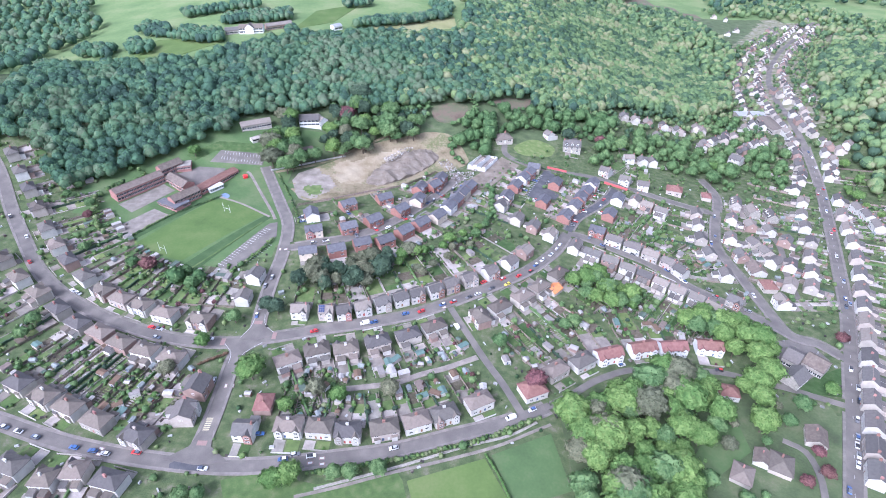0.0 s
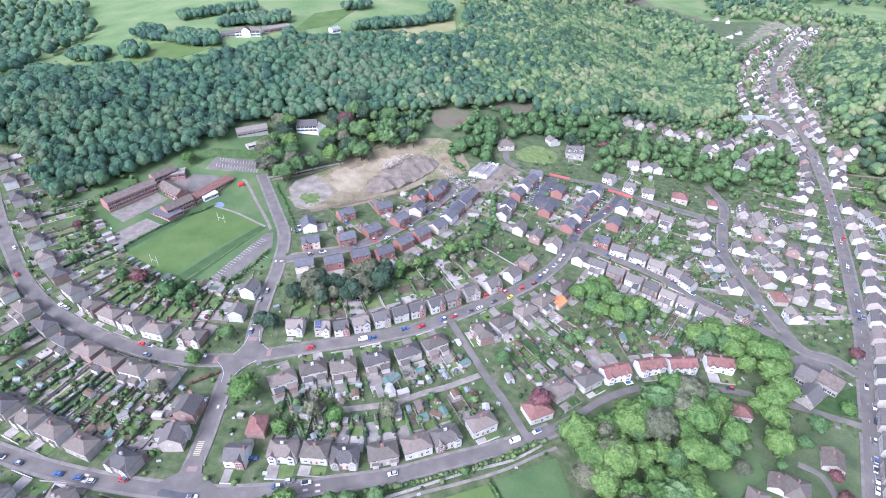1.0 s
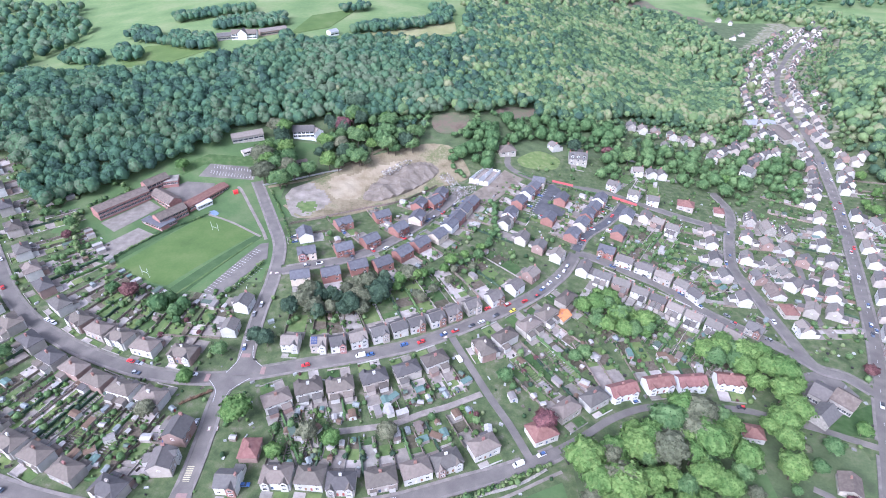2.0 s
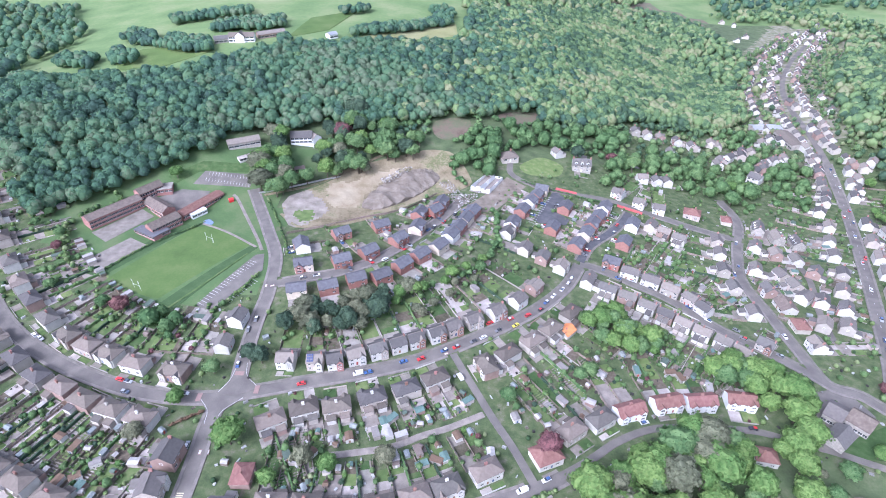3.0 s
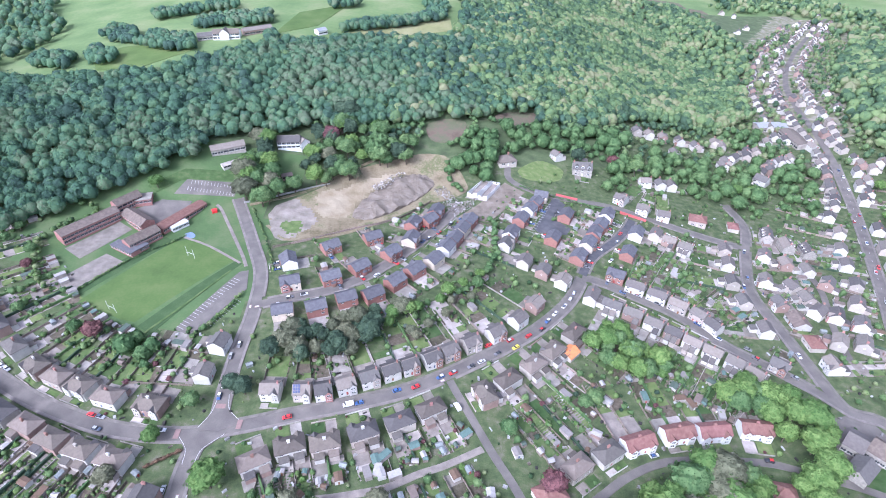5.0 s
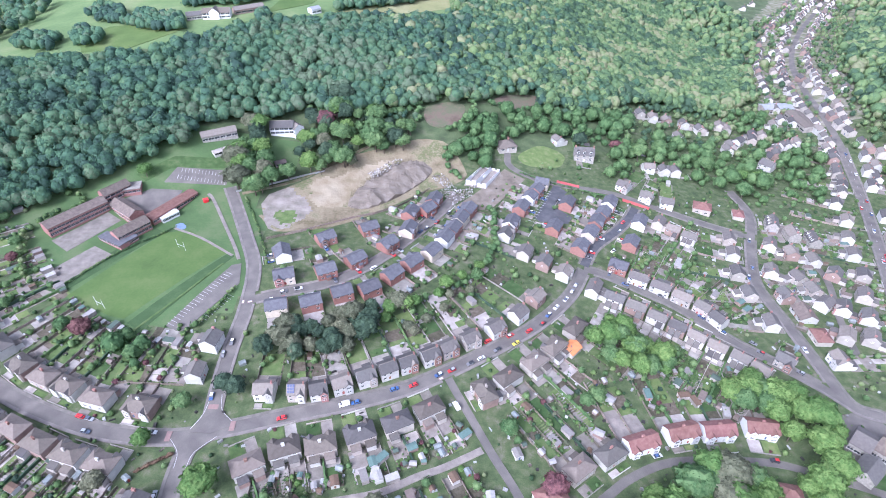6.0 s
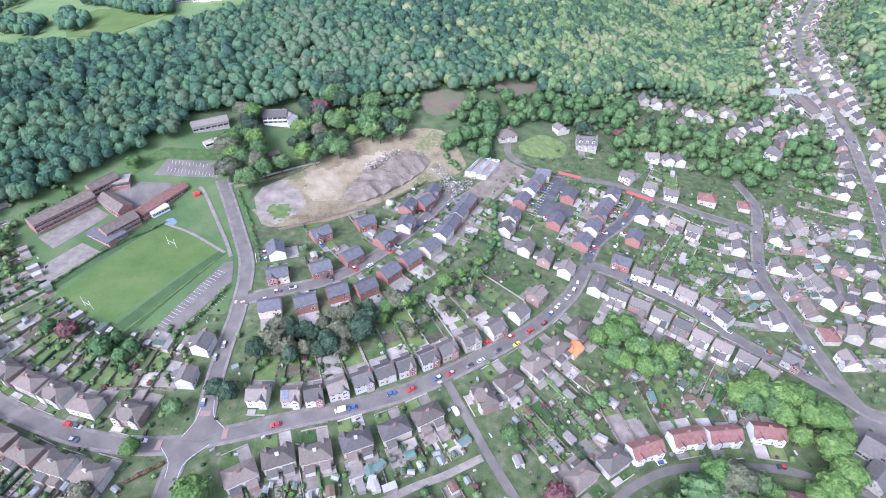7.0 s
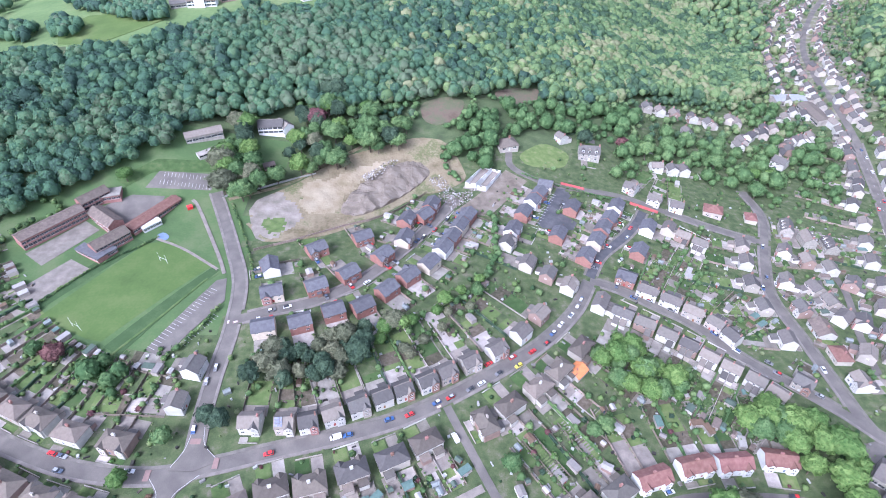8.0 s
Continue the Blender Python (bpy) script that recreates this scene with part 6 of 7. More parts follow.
hedge_line([(196, 568), (222, 580), (250, 588), (286, 588)], 4.0, 48, M_WOODSL, "trees along the foot of the wood", 3.2, 4.0)
hedge_line([(-203, 295), (-184, 327), (-160, 353)], 0.9, 42, M_BUSH, "dark hedge between the court and the pitch", 1.2, 0.5)
hedge_line([(-122.7, 196.3), (-116.2, 200.6), (-110.5, 204.2)], 1.0, 41, M_BEECH, "brown-leaved beech hedge beside the junction", 0.55, 0.15)


# ---- gardens ----
def sheet(name, o, u, v, lu, lv, lift, material, label, category, nu=2, nv=3):
    """A draped rectangle from o along u and v, with turned-down edges."""
    us = [0.0] + [lu * i / nu for i in range(nu + 1)] + [lu]
    vs = [0.0] + [lv * i / nv for i in range(nv + 1)] + [lv]
    X, Y = [], []
    for b in vs:
        for a in us:
            X.append(o[0] + u[0] * a + v[0] * b)
            Y.append(o[1] + u[1] * a + v[1] * b)
    Z = height(np.array(X), np.array(Y)) + lift
    n, m = len(us), len(vs)
    V = [(x, y, z - (0.3 if i % n in (0, n - 1) or i // n in (0, m - 1) else 0)) for i, (x, y, z) in enumerate(zip(X, Y, Z))]
    F = [(j * n + i, j * n + i + 1, (j + 1) * n + i + 1, (j + 1) * n + i) for j in range(m - 1) for i in range(n - 1)]
    return tagged(mesh_object(name, V, F, material), label, category, kind="structure")


def barrier(name, a, b, h, th, material, label, category, seg=5.0, rough=0.0):
    """A fence, wall or hedge standing along a line on the land."""
    a, b = np.array(a), np.array(b)
    L = np.linalg.norm(b - a)
    n = max(1, int(L / seg))
    d = (b - a) / L
    s = np.array((-d[1], d[0])) * th / 2
    V, F = [], []
    for i in range(n + 1):
        p = a + (b - a) * i / n
        z = gz(*p)
        r = rng.uniform(-rough, rough)
        V += [(*(p - s), z - 0.4), (*(p + s), z - 0.4), (*(p + s * (1 - rough)), z + h + r), (*(p - s * (1 - rough)), z + h + r)]
    for i in range(n):
        for j in range(4):
            k = (j + 1) % 4
            F.append((i * 4 + j, i * 4 + k, i * 4 + 4 + k, i * 4 + 4 + j))
    F += [(0, 3, 2, 1), (n * 4, n * 4 + 1, n * 4 + 2, n * 4 + 3)]
    return tagged(mesh_object(name, V, F, material), label, category)


def garden(o, u, v, wid, run):
    """One back garden on the slope: paved yard by the house, then stretches of lawn, dug beds and paving, a path and planted borders."""
    us = [0.15, 0.8, 1.6, wid * 0.5, wid - 1.5, wid - 0.8, wid - 0.15]
    n = max(3, int(run / 1.3))
    vs = [run * i / n for i in range(n + 1)]
    X = np.array([[o[0] + u[0] * a + v[0] * b, o[1] + u[1] * a + v[1] * b] for b in vs for a in us])
    Z = height(X[:, 0], X[:, 1]) + 0.14
    m = len(us)
    path = rng.choice((0, 1, 2, 4, 5, 9, 9))
    yard = rng.uniform(3.0, 9.0)
    hard = rng.choice((0, 1))
    kinds, left = [], 0
    for j in range(n):
        if vs[j] < yard:
            kinds.append(hard)
            continue
        if left <= 0:
            kind, left = rng.choice((2, 2, 2, 2, 2, 2, 3, 3, 4, 0, 1)), rng.uniform(2.0, 7.0)
        kinds.append(kind)
        left -= run / n
    F, idx = [], []
    for j in range(n):
        for i in range(m - 1):
            F.append((j * m + i, j * m + i + 1, (j + 1) * m + i + 1, (j + 1) * m + i))
            k = kinds[j]
            if k > 1 and i == path:
                k = 1 - hard if k != 0 else 0
            elif k == 2 and i in (0, 5):
                k = 3 if rng.random() < 0.6 else 4
            idx.append(k)
    rim = [i for i in range(m)] + [j * m + m - 1 for j in range(1, n + 1)] + [n * m + i for i in range(m - 2, -1, -1)] + [j * m for j in range(n - 1, 0, -1)]
    V = [(x, y, z) for (x, y), z in zip(X, Z)]
    k = len(V)
    V += [(V[i][0], V[i][1], V[i][2] - 0.4) for i in rim]
    for a in range(len(rim)):
        b = (a + 1) % len(rim)
        F.append((rim[b], rim[a], k + a, k + b))
        idx.append(3)
    ob = mesh_object("garden_plot", V, F, M_PAVE)
    for q in (M_CONC, M_LAWN, M_SOIL, M_TOWN):
        ob.data.materials.append(q)
    ob.data.polygons.foreach_set("material_index", idx)
    return tagged(ob, "narrow back garden with lawn, dug beds and paving", "garden", kind="structure")


SHEDS, SHRUBS = {}, {}
SHRUB_LIST, REST = [], []           # places of the bushes too many to count


def shed(x, y, turn):
    """A garden shed or garage: walls, pitched or flat roof, door."""
    v = rng.randrange(5)
    m = Matrix.Translation((x, y, gz(x, y) + 0.05)) @ Matrix.Rotation(turn, 4, "Z")
    if v in SHEDS:
        return copy_thing(SHEDS[v], m)
    w, d, h = ((2.2, 3.0, 1.9), (3.0, 5.6, 2.3), (2.0, 2.2, 1.8), (3.4, 4.6, 2.2), (2.2, 3.2, 1.6))[v]
    s = SHEDS[v] = tagged(new(("garden_shed", "garage", "garden_shed", "summer_house", "greenhouse")[v]), ("brown timber garden shed with felt roof", "flat-roofed grey concrete garden garage", "small timber shed with pitched roof", "pale rendered garden outbuilding with pitched roof", "small pale glass garden greenhouse")[v],
                          ("shed", "garage", "shed", "shed", "greenhouse")[v], "garden outbuildings")
    bm = bmesh.new()
    box(bm, -w / 2, w / 2, -d / 2, d / 2, -0.8, h)
    part("wall", bm, (M_WOOD, M_CONC, M_WOOD, M_WHITE, M_GHOUSE)[v], s)
    bm = bmesh.new()
    if v in (1,):
        box(bm, -w / 2 - 0.1, w / 2 + 0.1, -d / 2 - 0.1, d / 2 + 0.1, h, h + 0.14)
    else:
        gable_roof(bm, d, w, h, 0.5, 0.12, 0.06, along_x=False)
    part("roof", bm, M_SHED if v < 4 else M_GHOUSE, s)
    bm = bmesh.new()
    box(bm, -0.4, 0.4, -d / 2 - 0.04, -d / 2 - 0.003, 0, 1.75)
    part("door", bm, M_DOOR, s)
    s.matrix_basis = m
    return s


def shrub(x, y, r, kind=None):
    """A rounded garden bush of leafy clumps."""
    if kind is None and (y > 250 or len(SHRUB_LIST) >= 290):
        REST.append((x, y, r))
        return None
    SHRUB_LIST.append(1)
    k = kind or rng.choice(("oak", "oak", "bright", "dark", "grey", "copper"))
    m = Matrix.Translation((x, y, gz(x, y) + r * 0.45)) @ Matrix.Rotation(rng.uniform(0, 6.28), 4, "Z") @ Matrix.Diagonal((r, r, r * rng.uniform(0.8, 1.3), 1))
    key = (k, rng.randrange(2))
    if key in SHRUBS:
        ob = new("shrub", SHRUBS[key])
    else:
        V, F = crown_mesh(50 + len(SHRUBS), 2, 70, 0.9, 1.0, 2, 0.17)
        ob = mesh_object("shrub", V.tolist(), F.tolist(), {"oak": M_LEAF, "bright": M_LEAFB, "dark": M_LEAFD, "grey": M_LEAFG, "copper": M_LEAFR}[k])
        SHRUBS[key] = ob.data
    ob.matrix_basis = m
    return tagged(ob, {"oak": "green leafy round garden bush", "bright": "bright lime green garden bush", "dark": "dark evergreen garden bush", "grey": "pale flowering garden bush", "copper": "dark purple-leaved garden bush"}[k], "shrub", "garden bushes")


HXY = np.array([h[:2] for h in HOUSES])


def clear_run(p, d, start, most, own):
    """How far a strip may run from p along d before it meets a road or another house."""
    s = np.arange(start, most + 0.1, 2.0)
    q = p[None] + d[None] * s[:, None]
    gap = road_gap(q[:, 0], q[:, 1])
    hd = np.sqrt(((q[:, None] - HXY[None]) ** 2).sum(2))
    hd[:, own] = 99
    bad = (gap < 2.2) | (hd.min(1) < 7.0)
    k = np.argmax(bad) if bad.any() else len(s)
    return s[max(0, k - 1)] if k else 0


DIM = {"semi": (11.6, 7.6, 2), "villa": (8.2, 7.6, 1), "terrace": (10.4, 7.2, 2), "brick": (8.4, 7.4, 1), "dormer": (11.5, 8, 1), "redroof": (13.5, 7.6, 2)}
for _i, (_x, _y, _turn, _k) in enumerate(list(HOUSES)):
    if _k not in DIM or _y > 600:
        continue
    _near = _y < 470
    _w, _d, _n = DIM[_k]
    _f = np.array((math.cos(_turn), math.sin(_turn)))
    _u = np.array((-_f[1], _f[0]))
    _c = np.array((_x, _y))
    _pw = (_w + 2.4) / _n
    if _near:
        # front: path or drive, small lawn, low wall
        _fr = clear_run(_c, _f, _d / 2 + 1, _d / 2 + 9, _i) - _d / 2
        if _fr > 2.5:
            _o = _c + _f * (_d / 2 + 1.0) - _u * (_w / 2)
            sheet("drive", _o, _u, _f, _w * 0.42, _fr - 0.5, 0.12, M_CONC if rng.random() < 0.7 else M_PAVE, "pale concrete drive in front of the house", "drive", 1, 2)
            sheet("lawn", _o + _u * _w * 0.48, _u, _f, _w * 0.5, _fr - 0.8, 0.13, M_LAWN, "small green front lawn", "lawn", 1, 2)
            _e = _o + _f * (_fr - 0.2)
            barrier("garden_wall", _e, _e + _u * _w * 0.95, 0.7, 0.25, M_STONE if rng.random() < 0.5 else M_WHITE, "low front garden wall beside the pavement", "garden wall")
            if rng.random() < 0.6:
                shrub(*(_o + _u * _w * rng.uniform(0.5, 0.9) + _f * (_fr - 1.5)), rng.uniform(0.7, 1.3))
    for _j in range(_n):
        _s = _c + _u * ((_j - (_n - 1) / 2) * _pw)
        _run = clear_run(_s, -_f, _d / 2 + 4, _d / 2 + (34 if _k != "brick" else 13), _i) - _d / 2 - 1
        if _run < 4:
            continue
        _o = _s - _f * (_d / 2 + 0.8) - _u * _pw / 2
        if _near:
            garden(_o, _u, -_f, _pw, _run)
        _r = rng.random() if _k != "brick" else 0.0
        if _r < 0.5:
            barrier("garden_fence", _o, _o - _f * _run, 1.5, 0.12, M_WOOD, "weathered timber garden fence", "fence")
        elif _r < 0.75:
            barrier("hedge", _o, _o - _f * _run, 1.5, 1.0, M_LEAFD if rng.random() < 0.4 else M_LEAF, "clipped green garden hedge", "hedge", 2.0, 0.25)
        else:
            barrier("garden_wall", _o, _o - _f * _run, 1.0, 0.22, M_CONC, "pale block garden wall", "garden wall")
        if _near and rng.random() < 0.9:
            _q = _o - _f * (_run - 1.9) + _u * _pw * rng.uniform(0.3, 0.7)
            shed(*_q, math.atan2(-_f[0], _f[1]) + rng.choice((0, math.pi)))
        if _near and _run > 14 and rng.random() < 0.25:
            _q = _o - _f * _run * rng.uniform(0.4, 0.65) + _u * _pw * rng.choice((0.25, 0.75))
            shed(*_q, math.atan2(-_f[0], _f[1]) + rng.choice((0, math.pi / 2)))
        for _b in range(rng.choice((1, 2, 2, 3)) if _near else 1):
            shrub(*(_o - _f * rng.uniform(0.35, 1.05) * _run + _u * rng.choice((0.4, _pw - 0.4, rng.uniform(0, _pw)))), rng.uniform(0.7, 1.8))
        if _near:
            for _b in range(int(_run * 0.55)):
                REST.append((*(_o - _f * rng.uniform(0.15, 1.0) * _run + _u * (rng.choice((0.4, _pw - 0.4)) + rng.gauss(0, 0.7))), rng.choice((0.35, 0.5, 0.5, 0.7, 0.9, 1.3)) * rng.uniform(0.8, 1.2)))

# bushes and odds and ends that fill the gardens between the houses
TOWN = [(-330, 110), (-100, 95), (60, 150), (250, 120), (420, 300), (480, 480), (560, 760), (700, 1080), (620, 1100), (440, 900), (340, 640), (180, 560), (150, 480), (60, 440), (-20, 330), (-95, 290), (-150, 262), (-330, 420), (-380, 400)]
PLAIN = [[(55, 110), (195, 105), (205, 178), (150, 196), (95, 196), (58, 172)], [(-205, 293.1), (-151.7, 269), (-104.8, 300.7), (-115.3, 325.6), (-144.8, 383.3), (-158.3, 362.6), (-183.3, 329.1)], [(-19.8, 134.3), (19, 150.5), (57.1, 165.9), (55.5, 131), (25.3, 111.7), (-13.8, 110.8)], [(-105.8, 134.2), (-76.8, 138.1), (-43.9, 138.7), (-20.2, 140.8), (-11.9, 115.2), (-83.1, 113.4)]]
_x, _y = fill(TOWN, 6.5, 77, 1.8, PLAIN)
_k = np.random.RandomState(3).uniform(0, 1, len(_x)) < np.where(_y > 480, 0.75, 0.5)
_s = np.random.RandomState(4).uniform(0.5, 2.2, len(_x))
REST += list(zip(_x[_k], _y[_k], _s[_k]))
_rest = np.array(REST)
_q = np.random.RandomState(6).uniform(0, 1, len(_rest)) < 0.25
woodland("bushes", "scattered green garden bushes behind the houses", (_rest[~_q, 0], _rest[~_q, 1]), 1.3, M_BUSH, 12, leaves=16, tall=0.95, sub=1, sizes=_rest[~_q, 2], lift=0.6)
woodland("small_trees", "small garden trees scattered between the houses", (_rest[_q, 0], _rest[_q, 1]), 2.1, M_LEAF, 14, leaves=40, tall=1.1, sub=1, sizes=np.minimum(2.6, _rest[_q, 2] * 1.6), lift=0.8)

_x, _y = fill(TOWN, 10.0, 79, 3.0)
_k = _y > 500
woodland("valley_trees", "green trees standing between the valley houses", (_x[_k], _y[_k]), 3.6, M_WOODSL, 15, leaves=60, tall=1.15, sub=1)


def clutter(places, seed):
    """Bins, beds, cold frames, benches and stacked odds and ends: low boxes of many sizes in the gardens."""
    r = np.random.RandomState(seed)
    V, F = [], []
    for x, y in zip(*places):
        w, d, h = r.uniform(0.5, 2.6), r.uniform(0.4, 1.5), r.uniform(0.25, 1.2)
        a = r.uniform(0, 3.14)
        c, s = math.cos(a), math.sin(a)
        z = gz(x, y)
        k = len(V)
        for t, zz in ((1, -0.3), (0.9, h)):
            for p, q in ((-1, -1), (1, -1), (1, 1), (-1, 1)):
                p, q = p * w / 2 * t, q * d / 2 * t
                V.append((x + p * c - q * s, y + p * s + q * c, z + zz))
        F += [tuple(k + i for i in f) for f in ((3, 2, 1, 0), (4, 5, 6, 7), (0, 1, 5, 4), (1, 2, 6, 5), (2, 3, 7, 6), (3, 0, 4, 7))]
    tagged(mesh_object("garden_clutter", V, F, M_CLUTTER), "small garden items, bins and cold frames", "garden clutter", kind="stuff")


_x, _y = fill(TOWN, 5.2, 78, 1.8, PLAIN)
_k = (np.random.RandomState(8).uniform(0, 1, len(_x)) < 0.3) & (_y < 420)
clutter((_x[_k], _y[_k]), 9)


# ---- building site ----
barrier("site_hoarding", *[(87.7, 425.2), (103.4, 420.4)], 2.2, 0.1, M_HOARD, "red site hoarding beside the new houses", "hoarding")
barrier("site_hoarding", *[(132.8, 408.8), (150.7, 401.6)], 2.2, 0.1, M_HOARD, "red site hoarding beside the new houses", "hoarding")
_fl = smooth_line([(-133.7, 390.8), (-112.9, 401.7), (-95, 413), (-79.9, 421)], 8)
for _a, _b in zip(_fl, _fl[1:]):
    barrier("mesh_fence", _a, _b, 1.4, 0.08, M_METAL, "pale green mesh fence along the site", "fence", 8)


_fl = smooth_line([(-103.3, 342.5), (-82.3, 352.7), (-56.3, 368.2), (-41.1, 375.8), (-26.7, 385.6), (-5.4, 409.0)], 9)
for _a, _b in zip(_fl, _fl[1:]):
    barrier("garden_fence", _a, _b, 1.8, 0.12, M_WOOD, "brown timber fence behind the new houses", "fence", 9)


def rubble(label, poly, n, lo, hi, seed, material):
    """A scatter of broken blocks on the ground, as one mesh."""
    r = np.random.RandomState(seed)
    P = np.array(poly)
    V, F = [], []
    while len(V) < n * 8:
        x, y = r.uniform(P[:, 0].min(), P[:, 0].max()), r.uniform(P[:, 1].min(), P[:, 1].max())
        if not inside(poly, np.array([x]), np.array([y]))[0]:
            continue
        s = r.uniform(lo, hi, 3)
        R = np.array(Euler(r.uniform(0, 6.28, 3)).to_matrix())
        c = np.array([[a, b, d] for d in (-1, 1) for a, b in ((-1, -1), (1, -1), (1, 1), (-1, 1))]) * s / 2 * r.uniform(0.8, 1.2, (8, 3))
        c = c @ R.T + np.array((x, y, gz(x, y) + RUBBLE_LIFT + s.min() * 0.3))
        k = len(V)
        V += c.tolist()
        F += [tuple(k + i for i in f) for f in ((3, 2, 1, 0), (4, 5, 6, 7), (0, 1, 5, 4), (1, 2, 6, 5), (2, 3, 7, 6), (3, 0, 4, 7))]
    tagged(mesh_object("rubble", V, F, material), label, "rubble", kind="stuff")


RUBBLE_LIFT = 0.5
rubble("heap of pale broken blocks and building waste", [(-4.5, 424.1), (4.1, 428.2), (14.3, 410), (7.8, 395.9), (-1.1, 411.7)], 260, 0.2, 0.8, 1, M_RUBBLE)
rubble("pallets and white building materials on the site", [(8, 407.3), (20.6, 412), (29.7, 423.5), (23.5, 403.3), (9.6, 390)], 220, 0.2, 0.9, 2, M_RUBBLE)
RUBBLE_LIFT = 3.6
rubble("grey rocks along the top of the earth mound", [(-49.4, 418.4), (-31.3, 436.6), (-25.4, 436.2), (-30.9, 427.6), (-45.1, 411.8)], 170, 0.25, 0.9, 3, M_RUBBLE)

# garages and sheds along the rear lane
_ln = next(r[0] for r in ROADS if abs(r[0][0][0] - ([(249.2, 359.7)][0][0])) < 0.5)
_nn = normals(_ln)
for _a in range(2, len(_ln) - 2, 2):
    for _s in (-1, 1):
        _q = _ln[_a] + _nn[_a] * _s * rng.uniform(5.5, 8)
        if rng.random() < 0.8 and road_gap(np.array([_q[0]]), np.array([_q[1]]))[0] > 2.5 and np.hypot(*(HXY - _q).T).min() > 7:
            _t = _ln[_a + 1] - _ln[_a]
            shed(_q[0], _q[1], math.atan2(_t[1], _t[0]) + (0 if _s > 0 else math.pi))
for _x, _y in [(-92.9, 178.7), (-93.3, 249.5), (-48.1, 189.1), (-44.1, 192.2), (-67.7, 193.8), (-57.6, 184.3), (-27, 196.8), (-19.7, 195), (-1.2, 209.9), (8.6, 220.3), (10.9, 215.6), (-11.4, 201.5), (-7, 202.9), (4.7, 201.7), (20, 187.7), (-41.5, 198.9), (-24.6, 203.8), (-82.1, 167.7), (43.7, 208.2), (47.6, 203.8), (36.5, 211.7), (65.1, 209.9), (33.1, 207.4), (71.4, 218.6), (100.6, 241.1), (100.4, 234.1), (122.8, 237.7), (135.5, 231.4), (129.6, 238.1), (-26.5, 190.2), (-21.7, 182), (-11, 189.6), (-3.9, 182.9), (-124.9, 193.4), (-139.1, 180.6), (-129.8, 177.5), (-145.5, 177), (-150.3, 170.2), (-190.9, 192.7), (-203.6, 195.8)]:
    if road_gap(np.array([_x]), np.array([_y]))[0] > 1.6 and np.hypot(*(HXY - np.array((_x, _y))).T).min() > 6:
        shed(_x, _y, rng.uniform(0, 3.14))


# ---- vehicles ----
CARS = {}


